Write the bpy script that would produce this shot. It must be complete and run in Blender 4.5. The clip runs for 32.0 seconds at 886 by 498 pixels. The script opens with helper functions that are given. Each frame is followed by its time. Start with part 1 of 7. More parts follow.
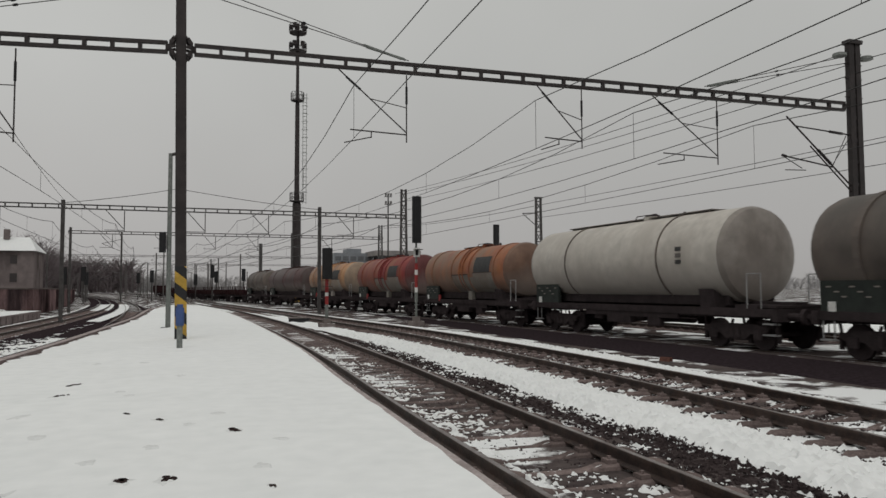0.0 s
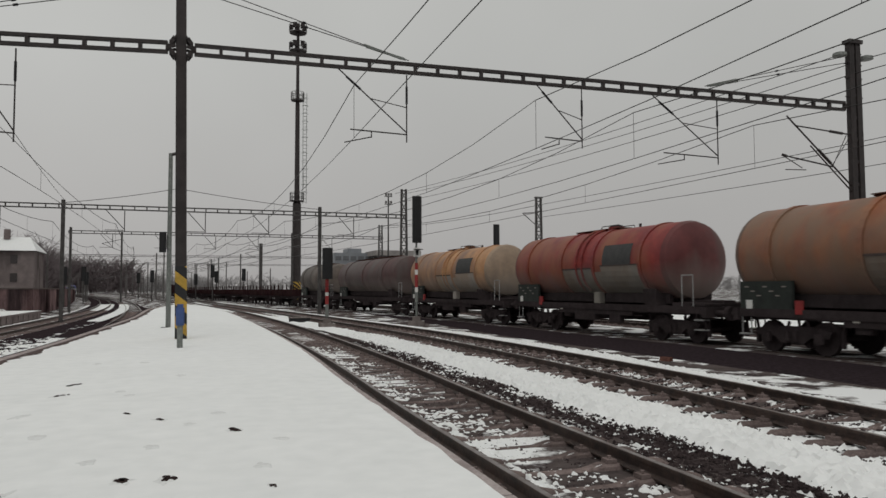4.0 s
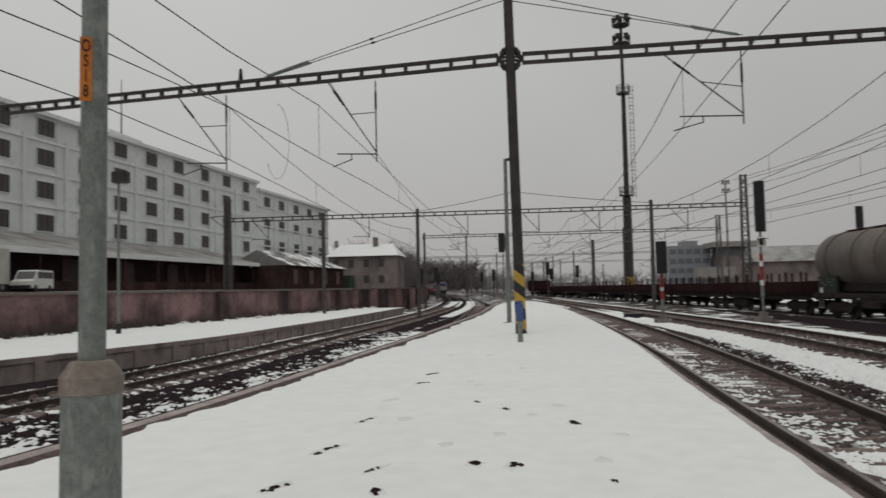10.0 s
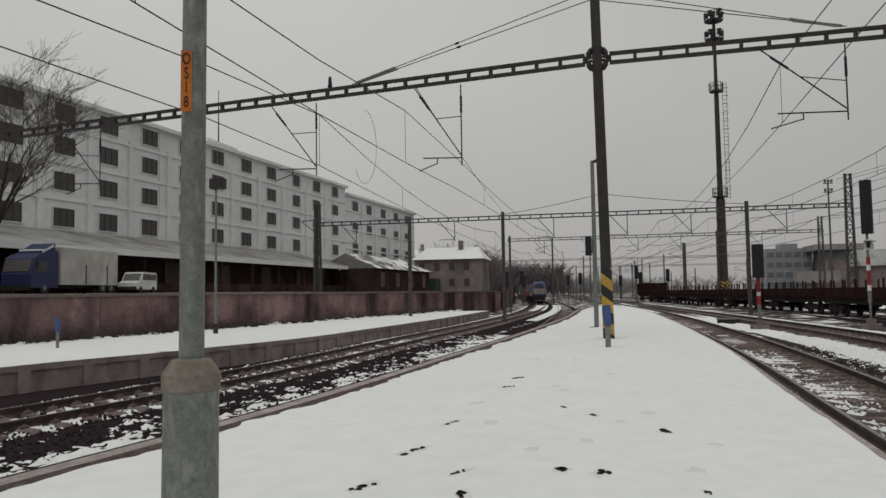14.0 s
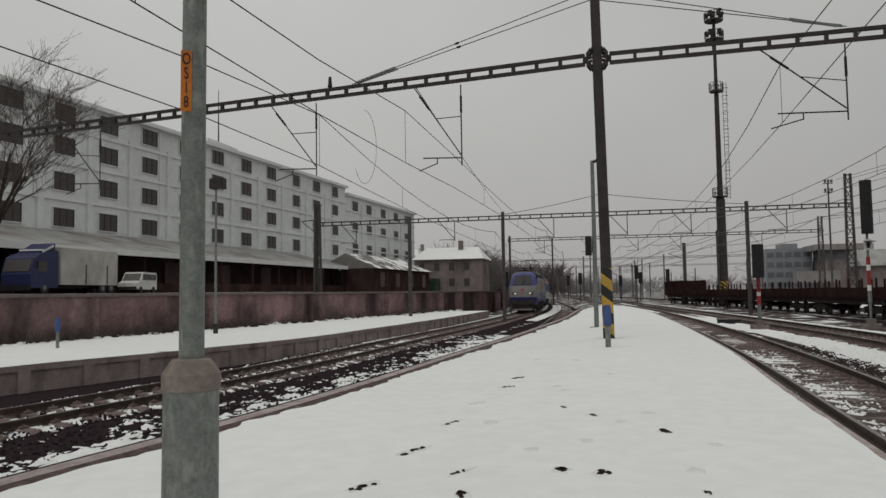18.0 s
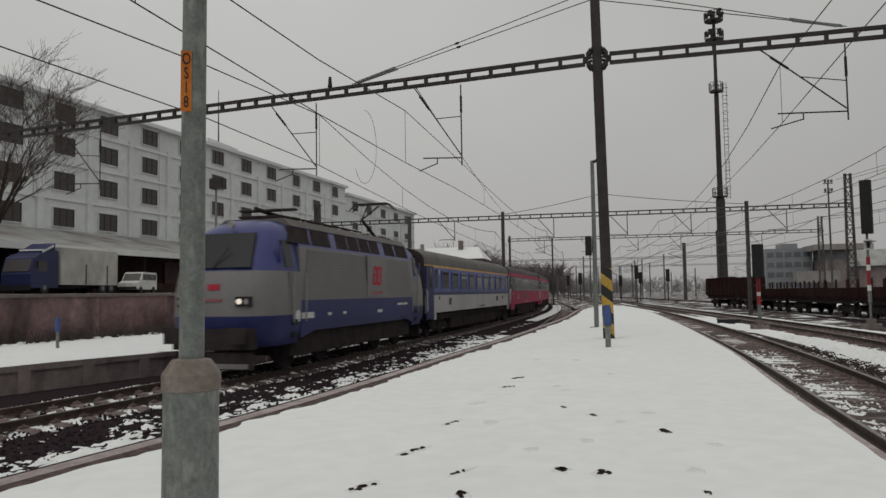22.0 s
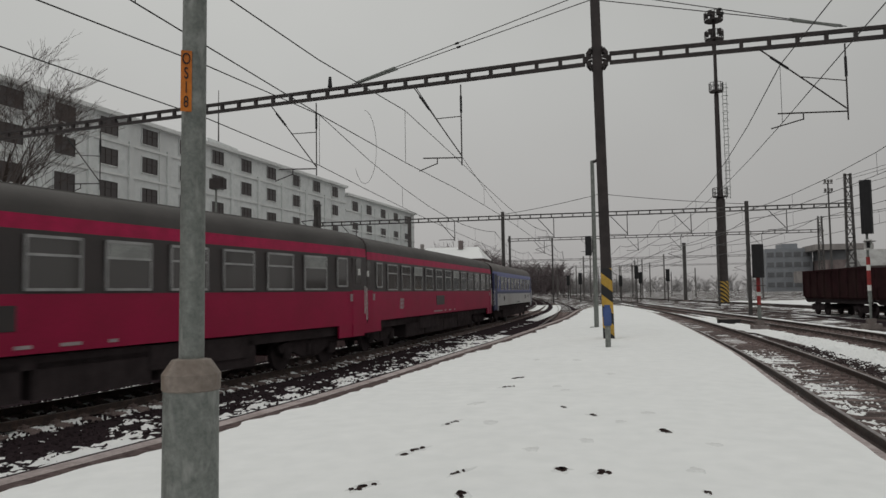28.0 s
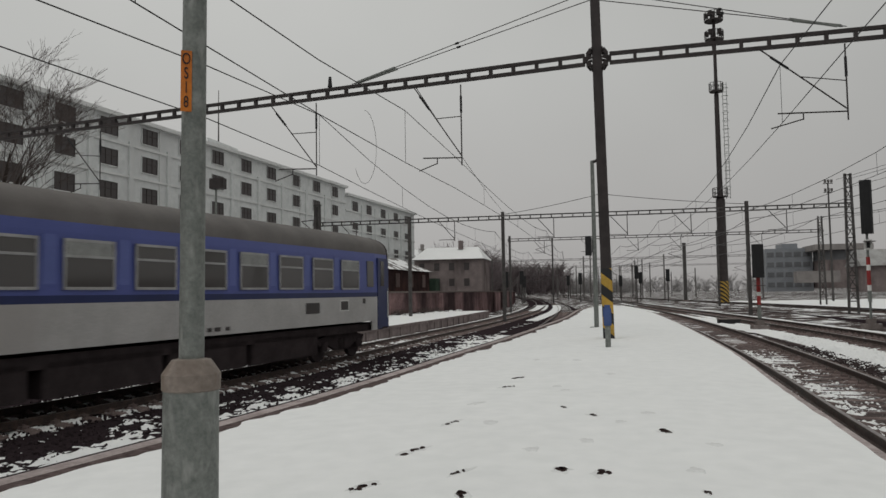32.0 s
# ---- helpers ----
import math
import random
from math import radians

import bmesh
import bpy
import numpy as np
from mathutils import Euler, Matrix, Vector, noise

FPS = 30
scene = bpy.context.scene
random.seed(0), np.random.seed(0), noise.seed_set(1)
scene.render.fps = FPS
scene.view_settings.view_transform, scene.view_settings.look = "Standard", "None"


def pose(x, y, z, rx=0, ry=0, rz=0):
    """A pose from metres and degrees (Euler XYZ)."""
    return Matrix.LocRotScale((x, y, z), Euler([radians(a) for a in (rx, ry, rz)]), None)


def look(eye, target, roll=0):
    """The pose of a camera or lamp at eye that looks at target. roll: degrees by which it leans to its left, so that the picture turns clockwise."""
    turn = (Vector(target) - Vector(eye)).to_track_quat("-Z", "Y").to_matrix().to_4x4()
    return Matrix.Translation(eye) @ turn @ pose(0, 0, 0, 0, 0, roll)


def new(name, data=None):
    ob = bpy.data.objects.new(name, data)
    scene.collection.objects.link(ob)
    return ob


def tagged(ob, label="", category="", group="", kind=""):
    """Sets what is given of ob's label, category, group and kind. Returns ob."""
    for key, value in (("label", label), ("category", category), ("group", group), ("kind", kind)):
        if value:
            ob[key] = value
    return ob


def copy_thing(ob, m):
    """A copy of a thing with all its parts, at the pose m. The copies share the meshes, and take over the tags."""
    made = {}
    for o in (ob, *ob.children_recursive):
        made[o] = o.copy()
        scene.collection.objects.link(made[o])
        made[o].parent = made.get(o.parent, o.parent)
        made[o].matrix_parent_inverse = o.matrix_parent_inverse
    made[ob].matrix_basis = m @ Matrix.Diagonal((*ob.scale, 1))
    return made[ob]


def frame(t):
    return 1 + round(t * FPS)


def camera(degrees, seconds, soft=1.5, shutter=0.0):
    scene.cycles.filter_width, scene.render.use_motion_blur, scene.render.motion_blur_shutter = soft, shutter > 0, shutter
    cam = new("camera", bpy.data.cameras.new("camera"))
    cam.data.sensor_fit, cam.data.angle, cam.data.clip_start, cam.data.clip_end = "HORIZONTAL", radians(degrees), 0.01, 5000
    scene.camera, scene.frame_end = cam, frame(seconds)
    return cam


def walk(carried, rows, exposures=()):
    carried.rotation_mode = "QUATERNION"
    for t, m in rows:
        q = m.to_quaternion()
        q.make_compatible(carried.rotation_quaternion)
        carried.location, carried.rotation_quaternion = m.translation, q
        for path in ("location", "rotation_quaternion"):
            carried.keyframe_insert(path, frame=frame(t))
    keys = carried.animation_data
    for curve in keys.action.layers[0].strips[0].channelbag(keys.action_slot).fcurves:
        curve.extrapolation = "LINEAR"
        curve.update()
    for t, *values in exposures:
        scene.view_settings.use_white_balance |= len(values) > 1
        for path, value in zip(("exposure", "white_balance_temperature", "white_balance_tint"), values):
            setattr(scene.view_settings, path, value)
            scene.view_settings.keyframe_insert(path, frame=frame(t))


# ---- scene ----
cam = camera(62.19, 32.0, soft=1.5, shutter=0.3)
EYE = (0, 0, 1.2)


def aim(yaw, pitch, roll):
    """A camera pose at the tripod from yaw (to the left of +y), pitch and roll in degrees."""
    a, b = radians(yaw), radians(pitch)
    d = Vector((-math.sin(a) * math.cos(b), math.cos(a) * math.cos(b), math.sin(b)))
    return look(EYE, Vector(EYE) + d, roll)


PATH = [
    (0.0, aim(-20.0, 3.1, -0.2)),
    (3.5, aim(-20.0, 3.1, -0.2)),
    (5.5, aim(-19.9, 2.97, -0.4)),
    (6.0, aim(-19.87, 2.94, -0.5)),
    (6.5, aim(-19.7, 2.86, -0.65)),
    (7.0, aim(-18.78, 2.81, -0.8)),
    (7.5, aim(-16.2, 2.75, -1.05)),
    (8.0, aim(-12.08, 2.83, -1.05)),
    (8.5, aim(-7.53, 2.74, -1.1)),
    (9.0, aim(-3.23, 2.81, -1.15)),
    (9.5, aim(0.6, 2.84, -1.15)),
    (10.0, aim(5.5, 3.08, -1.25)),
    (10.5, aim(12.15, 3.2, -1.4)),
    (11.0, aim(12.15, 3.46, -0.9)),
    (32.0, aim(12.15, 3.46, -0.9)),
]
walk(cam, PATH, exposures=[(0, 0.0, 6500, 10), (7, 0.0, 6500, 10), (11, -0.05, 6500, 10), (14, -0.06, 6500, 10), (17, -0.1, 6500, 10), (32, -0.09, 6500, 10)])

# ---- light: an overcast winter sky ----
world = bpy.data.worlds.new("overcast")
scene.world = world
world.use_nodes = True
wn, wl = world.node_tree.nodes, world.node_tree.links
wn.clear()
w_out = wn.new("ShaderNodeOutputWorld")
w_bg = wn.new("ShaderNodeBackground")
w_sky = wn.new("ShaderNodeTexSky")
w_sky.sky_type = "NISHITA"
w_sky.sun_disc = False
w_sky.sun_elevation = radians(22)
w_sky.sun_rotation = radians(200)
w_bw = wn.new("ShaderNodeRGBToBW")
w_tc = wn.new("ShaderNodeTexCoord")
w_sep = wn.new("ShaderNodeSeparateXYZ")
w_ramp = wn.new("ShaderNodeValToRGB")
w_noise = wn.new("ShaderNodeTexNoise")
w_mul = wn.new("ShaderNodeMixRGB")
w_mix = wn.new("ShaderNodeMixRGB")
w_ramp.color_ramp.elements[0].position = 0.0
w_ramp.color_ramp.elements[0].color = (4.55, 4.4, 4.3, 1)
w_ramp.color_ramp.elements[1].position = 1.0
w_ramp.color_ramp.elements[1].color = (9.8, 9.85, 9.35, 1)
w_mid = w_ramp.color_ramp.elements.new(0.3)
w_mid.color = (6.36, 6.42, 6.22, 1)
w_noise.inputs["Scale"].default_value = 1.7
w_noise.inputs["Detail"].default_value = 4
w_mul.blend_type = "OVERLAY"
w_mul.inputs[0].default_value = 0.2
w_mix.inputs[0].default_value = 0.08
wl.new(w_tc.outputs["Generated"], w_sep.inputs[0])
wl.new(w_sep.outputs["Z"], w_ramp.inputs[0])
wl.new(w_tc.outputs["Generated"], w_noise.inputs["Vector"])
wl.new(w_ramp.outputs[0], w_mul.inputs[1])
wl.new(w_noise.outputs["Fac"], w_mul.inputs[2])
wl.new(w_sky.outputs[0], w_bw.inputs[0])
wl.new(w_mul.outputs[0], w_mix.inputs[1])
wl.new(w_bw.outputs[0], w_mix.inputs[2])
# the cloud is a little brighter down the line, where it thins
w_dot = wn.new("ShaderNodeVectorMath")
w_dot.operation = "DOT_PRODUCT"
w_dot.inputs[1].default_value = (-0.5, 0.84, 0.2)
w_cl = wn.new("ShaderNodeMath")
w_cl.operation = "MAXIMUM"
w_cl.inputs[1].default_value = 0.0
w_pow = wn.new("ShaderNodeMath")
w_pow.operation = "POWER"
w_pow.inputs[1].default_value = 4.0
w_fac = wn.new("ShaderNodeMath")
w_fac.operation = "MULTIPLY_ADD"
w_fac.inputs[1].default_value = 0.2
w_fac.inputs[2].default_value = 0.91
w_all = wn.new("ShaderNodeVectorMath")
w_all.operation = "SCALE"
wl.new(w_tc.outputs["Generated"], w_dot.inputs[0])
wl.new(w_dot.outputs["Value"], w_cl.inputs[0])
wl.new(w_cl.outputs[0], w_pow.inputs[0])
wl.new(w_pow.outputs[0], w_fac.inputs[0])
wl.new(w_mix.outputs[0], w_all.inputs[0])
wl.new(w_fac.outputs[0], w_all.inputs["Scale"])
wl.new(w_all.outputs[0], w_bg.inputs[0])
w_bg.inputs[1].default_value = 0.081
wl.new(w_bg.outputs[0], w_out.inputs[0])

sun_data = bpy.data.lights.new("sun", "SUN")
sun_data.energy = 0.5
sun_data.angle = radians(40)
sun_data.color = (1.0, 0.97, 0.94)
sun = new("sun", sun_data)
sun.matrix_world = look((0, 0, 60), (20, 40, 0))


# ---- materials ----
def material(name, color, color2=None, scale=3.0, rough=0.7, metal=0.0, bump=0.15, fine=40.0, mix=0.5, snow=0.0, snow_scale=4.0,
             island=0.0, stain=None, stain_scale=0.8, stain_at=0.55, contrast=0.12):
    """A rough surface: two colours blended by noise, fine grain, relief, and, where asked, stains and lying snow."""
    m = bpy.data.materials.new(name)
    m.use_nodes = True
    n, l = m.node_tree.nodes, m.node_tree.links
    b = n["Principled BSDF"]
    b.inputs["Roughness"].default_value = rough
    b.inputs["Metallic"].default_value = metal
    b.inputs["Specular IOR Level"].default_value = 0.0 if rough >= 0.84 else 0.35
    tc = n.new("ShaderNodeTexCoord")
    no = n.new("ShaderNodeTexNoise")
    no.inputs["Scale"].default_value = scale
    no.inputs["Detail"].default_value = 6
    no.inputs["Roughness"].default_value = 0.65
    l.new(tc.outputs["Object"], no.inputs["Vector"])
    ra = n.new("ShaderNodeValToRGB")
    c2 = color2 or tuple(c * 0.75 for c in color)
    ra.color_ramp.elements[0].position = mix - contrast
    ra.color_ramp.elements[0].color = (*c2, 1)
    ra.color_ramp.elements[1].position = mix + contrast
    ra.color_ramp.elements[1].color = (*color, 1)
    l.new(no.outputs["Fac"], ra.inputs[0])
    col = ra.outputs[0]
    fi = n.new("ShaderNodeTexNoise")
    fi.inputs["Scale"].default_value = fine
    fi.inputs["Detail"].default_value = 4
    l.new(tc.outputs["Object"], fi.inputs["Vector"])
    ov = n.new("ShaderNodeMixRGB")
    ov.blend_type = "OVERLAY"
    ov.inputs[0].default_value = 0.35
    l.new(col, ov.inputs[1])
    l.new(fi.outputs["Fac"], ov.inputs[2])
    col = ov.outputs[0]
    if stain:
        st = n.new("ShaderNodeTexNoise")
        st.inputs["Scale"].default_value = stain_scale
        st.inputs["Detail"].default_value = 7
        mp = n.new("ShaderNodeMapping")
        mp.inputs["Scale"].default_value = (1, 1, 0.35)
        l.new(tc.outputs["Object"], mp.inputs[0])
        l.new(mp.outputs[0], st.inputs["Vector"])
        sr = n.new("ShaderNodeValToRGB")
        sr.color_ramp.elements[0].position = stain_at - 0.06
        sr.color_ramp.elements[0].color = (0, 0, 0, 1)
        sr.color_ramp.elements[1].position = stain_at + 0.1
        sr.color_ramp.elements[1].color = (0.85, 0.85, 0.85, 1)
        l.new(st.outputs["Fac"], sr.inputs[0])
        sm = n.new("ShaderNodeMixRGB")
        sm.inputs[2].default_value = (*stain, 1)
        l.new(sr.outputs[0], sm.inputs[0])
        l.new(col, sm.inputs[1])
        col = sm.outputs[0]
    if island:
        oi = n.new("ShaderNodeObjectInfo")
        hv = n.new("ShaderNodeHueSaturation")
        mr = n.new("ShaderNodeMapRange")
        mr.inputs["To Min"].default_value = 1 - island
        mr.inputs["To Max"].default_value = 1 + island
        l.new(oi.outputs["Random"], mr.inputs["Value"])
        l.new(mr.outputs[0], hv.inputs["Value"])
        l.new(col, hv.inputs["Color"])
        col = hv.outputs[0]
    if snow:
        sn = n.new("ShaderNodeTexNoise")
        sn.inputs["Scale"].default_value = snow_scale
        sn.inputs["Detail"].default_value = 8
        sn.inputs["Roughness"].default_value = 0.62
        l.new(tc.outputs["Object"], sn.inputs["Vector"])
        sr = n.new("ShaderNodeValToRGB")
        sr.color_ramp.elements[0].position = 1 - snow - 0.025
        sr.color_ramp.elements[0].color = (0, 0, 0, 1)
        sr.color_ramp.elements[1].position = 1 - snow + 0.025
        sr.color_ramp.elements[1].color = (1, 1, 1, 1)
        l.new(sn.outputs["Fac"], sr.inputs[0])
        ge = n.new("ShaderNodeNewGeometry")
        se = n.new("ShaderNodeSeparateXYZ")
        l.new(ge.outputs["Normal"], se.inputs[0])
        up = n.new("ShaderNodeMapRange")
        up.inputs["From Min"].default_value = 0.35
        up.inputs["From Max"].default_value = 0.65
        l.new(se.outputs["Z"], up.inputs["Value"])
        mu = n.new("ShaderNodeMath")
        mu.operation = "MULTIPLY"
        l.new(sr.outputs[0], mu.inputs[0])
        l.new(up.outputs[0], mu.inputs[1])
        sm = n.new("ShaderNodeMixRGB")
        sm.inputs[2].default_value = (0.8, 0.81, 0.815, 1)
        l.new(mu.outputs[0], sm.inputs[0])
        l.new(col, sm.inputs[1])
        col = sm.outputs[0]
    l.new(col, b.inputs["Base Color"])
    if bump:
        bu = n.new("ShaderNodeBump")
        bu.inputs["Strength"].default_value = bump
        bu.inputs["Distance"].default_value = 0.03
        l.new(fi.outputs["Fac"], bu.inputs["Height"])
        l.new(bu.outputs[0], b.inputs["Normal"])
    return m


def striped(name, a, b2, pitch=0.52, tilt=0.8):
    """Diagonal warning bands painted round a post."""
    m = material(name, a, rough=0.6)
    n, l = m.node_tree.nodes, m.node_tree.links
    b = n["Principled BSDF"]
    old = b.inputs["Base Color"].links[0].from_socket
    tc = n.new("ShaderNodeTexCoord")
    se = n.new("ShaderNodeSeparateXYZ")
    l.new(tc.outputs["Object"], se.inputs[0])
    mx = n.new("ShaderNodeMath")
    mx.operation = "MULTIPLY_ADD"
    mx.inputs[1].default_value = tilt
    l.new(se.outputs["X"], mx.inputs[0])
    l.new(se.outputs["Z"], mx.inputs[2])
    my = n.new("ShaderNodeMath")
    my.operation = "MULTIPLY_ADD"
    my.inputs[1].default_value = 0.5
    l.new(se.outputs["Y"], my.inputs[0])
    l.new(mx.outputs[0], my.inputs[2])
    dv = n.new("ShaderNodeMath")
    dv.operation = "DIVIDE"
    dv.inputs[1].default_value = pitch
    l.new(my.outputs[0], dv.inputs[0])
    fr = n.new("ShaderNodeMath")
    fr.operation = "FRACT"
    l.new(dv.outputs[0], fr.inputs[0])
    gt = n.new("ShaderNodeMath")
    gt.operation = "GREATER_THAN"
    gt.inputs[1].default_value = 0.5
    l.new(fr.outputs[0], gt.inputs[0])
    mi = n.new("ShaderNodeMixRGB")
    mi.inputs[2].default_value = (*b2, 1)
    l.new(gt.outputs[0], mi.inputs[0])
    l.new(old, mi.inputs[1])
    l.new(mi.outputs[0], b.inputs["Base Color"])
    return m


def glow(name, color, strength):
    m = bpy.data.materials.new(name)
    m.use_nodes = True
    b = m.node_tree.nodes["Principled BSDF"]
    b.inputs["Base Color"].default_value = (*color, 1)
    b.inputs["Emission Color"].default_value = (*color, 1)
    b.inputs["Emission Strength"].default_value = strength
    return m


def glassy(name, color, rough=0.08):
    """Dark window glass that mirrors the sky."""
    m = bpy.data.materials.new(name)
    m.use_nodes = True
    b = m.node_tree.nodes["Principled BSDF"]
    b.inputs["Base Color"].default_value = (*color, 1)
    b.inputs["Roughness"].default_value = rough
    b.inputs["IOR"].default_value = 1.5
    return m


M = {}
M["snow"] = material("snow", (0.835, 0.845, 0.845), (0.775, 0.785, 0.785), scale=0.5, rough=0.85, bump=0.15, fine=5, contrast=0.3)
M["ground"] = material("snowy ground", (0.062, 0.05, 0.05), (0.11, 0.092, 0.088), scale=1.2, rough=0.95, snow=0.45, snow_scale=0.5, bump=0.4, fine=18)
M["ballast"] = material("ballast", (0.034, 0.026, 0.027), (0.066, 0.053, 0.052), scale=16, rough=0.95, bump=0.6, fine=30, snow=0.28, snow_scale=3.2)
M["ballast_dark"] = material("dark ballast", (0.026, 0.019, 0.022), (0.042, 0.032, 0.035), scale=16, rough=0.95, bump=0.6, fine=30, snow=0.27, snow_scale=3.0)
M["stone"] = material("ballast stone", (0.058, 0.045, 0.045), (0.028, 0.022, 0.023), scale=8, rough=0.95, snow=0.38, snow_scale=7.0)
M["stone_dark"] = material("dark ballast stone", (0.046, 0.035, 0.038), (0.026, 0.02, 0.022), scale=8, rough=0.95, snow=0.3, snow_scale=3.2)
M["rail"] = material("rusty rail", (0.075, 0.05, 0.042), (0.04, 0.03, 0.028), scale=6, rough=0.6, metal=0.3)
M["railhead"] = material("worn rail head", (0.30, 0.28, 0.27), (0.16, 0.13, 0.12), scale=3, rough=0.4, metal=0.8)
M["sleeper"] = material("concrete sleeper", (0.2, 0.158, 0.15), (0.115, 0.09, 0.086), scale=5, rough=0.95, snow=0.36, snow_scale=7.0, island=0.22)
M["cinder"] = material("cinder ground", (0.024, 0.018, 0.02), (0.038, 0.029, 0.033), scale=9, rough=0.95, bump=0.5, fine=22)
M["soil"] = material("bare brown soil", (0.13, 0.1, 0.098), (0.075, 0.058, 0.057), scale=9, rough=0.95, bump=0.5, fine=22, snow=0.3, snow_scale=6)
M["kerb"] = material("kerb concrete", (0.42, 0.37, 0.36), (0.31, 0.265, 0.26), scale=4, rough=0.95, stain=(0.2, 0.165, 0.16), stain_scale=1.5, stain_at=0.64, island=0.1)
M["platwall"] = material("platform wall concrete", (0.31, 0.26, 0.255), (0.23, 0.19, 0.187), scale=2, rough=0.95, stain=(0.14, 0.113, 0.11), stain_scale=1.2, stain_at=0.6)
M["steel"] = material("dark painted steel", (0.045, 0.037, 0.037), (0.03, 0.025, 0.025), scale=3, rough=0.55, metal=0.2)
# steel lightened a little, a first step of haze in the colour
M["steel_far"] = material("mast steel lightened for haze", (0.075, 0.07, 0.068), (0.045, 0.041, 0.04), scale=3, rough=0.7)
# steel for the farthest masts: distance haze is put into its pale colour
M["steel_haze"] = material("steel paled with haze", (0.16, 0.15, 0.148), (0.11, 0.105, 0.102), scale=2, rough=0.9)
M["galv"] = material("galvanised steel", (0.205, 0.218, 0.205), (0.138, 0.15, 0.14), scale=16, rough=0.6, metal=0.25, fine=70, contrast=0.14, stain=(0.29, 0.3, 0.285), stain_scale=22, stain_at=0.6)
M["cap"] = material("cast collar", (0.24, 0.205, 0.18), (0.17, 0.14, 0.12), scale=9, rough=0.8, stain=(0.12, 0.08, 0.05), stain_scale=5)
M["wire"] = material("wire", (0.035, 0.033, 0.033), rough=0.5, metal=0.4)
M["hazard"] = striped("hazard paint", (0.48, 0.30, 0.05), (0.018, 0.018, 0.02))
M["black"] = material("signal black", (0.014, 0.014, 0.016), (0.01, 0.01, 0.011), rough=0.6)
M["red"] = material("signal red", (0.33, 0.03, 0.03), (0.22, 0.03, 0.03), rough=0.6)
M["white"] = material("white paint", (0.72, 0.72, 0.7), (0.6, 0.6, 0.58), rough=0.6)
M["blue"] = material("blue paint", (0.06, 0.10, 0.26), (0.045, 0.08, 0.2), rough=0.6)
M["orange"] = material("orange plate", (0.55, 0.17, 0.02), (0.45, 0.13, 0.02), rough=0.6)
M["facade"] = material("pale render", (0.73, 0.75, 0.75), (0.67, 0.688, 0.688), scale=0.35, rough=0.9, stain=(0.64, 0.65, 0.65), stain_scale=0.2, stain_at=0.62, fine=1.4, bump=0.05)
M["cornice"] = material("cornice render", (0.76, 0.77, 0.765), (0.68, 0.69, 0.685), scale=0.5, rough=0.9)
M["winglass"] = glassy("old window glass", (0.05, 0.042, 0.042), 0.35)
M["frame"] = material("window frame", (0.075, 0.062, 0.06), rough=0.8)
M["roofsnow"] = material("snowy roof", (0.24, 0.23, 0.225), (0.18, 0.17, 0.165), scale=0.5, rough=0.95, snow=0.5, snow_scale=0.35)
M["rooffelt"] = material("grey roofing", (0.37, 0.37, 0.366), (0.29, 0.287, 0.283), scale=0.4, rough=0.95, stain=(0.2, 0.18, 0.17), stain_scale=0.3)
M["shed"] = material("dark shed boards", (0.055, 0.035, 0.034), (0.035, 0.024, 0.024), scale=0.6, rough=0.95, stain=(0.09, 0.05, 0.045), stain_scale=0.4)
M["plaster"] = material("stained wall plaster", (0.29, 0.19, 0.19), (0.12, 0.082, 0.084), scale=0.32, rough=0.95, stain=(0.035, 0.026, 0.028), stain_scale=0.3, stain_at=0.5, fine=5, island=0.3)
M["coping"] = material("coping with snow", (0.2, 0.17, 0.16), rough=0.95, snow=0.62, snow_scale=0.8)
M["bark"] = material("bark", (0.06, 0.048, 0.043), (0.04, 0.033, 0.03), scale=10, rough=0.95)
M["twig"] = material("bare twigs", (0.12, 0.1, 0.095), (0.08, 0.068, 0.064), scale=10, rough=0.95)
M["brickfar"] = material("far brown wall", (0.16, 0.12, 0.115), (0.11, 0.085, 0.08), scale=0.4, rough=0.95)
M["housewall"] = material("weathered house wall", (0.26, 0.22, 0.215), (0.19, 0.16, 0.157), scale=0.5, rough=0.95, stain=(0.12, 0.1, 0.098), stain_scale=0.4)
# both far wood colours are raised to carry the haze of distance
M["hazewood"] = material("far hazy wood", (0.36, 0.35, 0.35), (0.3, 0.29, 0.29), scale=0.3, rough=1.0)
M["fartree"] = material("far bare wood paled with haze", (0.18, 0.153, 0.158), (0.14, 0.118, 0.122), scale=0.6, rough=1.0)
M["tarp"] = material("pale dirty box body", (0.5, 0.49, 0.46), (0.4, 0.39, 0.365), scale=0.5, rough=0.7, stain=(0.3, 0.28, 0.26), stain_scale=0.5, stain_at=0.6, fine=0.9)
M["cabblue"] = material("lorry blue", (0.022, 0.027, 0.095), (0.018, 0.022, 0.078), scale=1, rough=0.4, bump=0.02)
M["green"] = material("green skip", (0.05, 0.085, 0.06), rough=0.7)
# distant office glass and cladding, lightened so the colour holds the haze
M["hazeglass"] = material("far windows paled with haze", (0.15, 0.155, 0.165), (0.12, 0.125, 0.132), scale=0.6, rough=0.5)
M["blueglass"] = material("blue grey cladding", (0.25, 0.265, 0.285), (0.21, 0.222, 0.24), scale=0.3, rough=0.5)
M["concrete_far"] = material("far concrete", (0.33, 0.31, 0.30), (0.25, 0.235, 0.23), scale=0.3, rough=0.95)
M["rust"] = material("rust red", (0.13, 0.065, 0.05), (0.09, 0.045, 0.038), scale=8, rough=0.9)
M["foundation"] = material("signal foundation", (0.22, 0.19, 0.18), rough=0.95, snow=0.45, snow_scale=3)


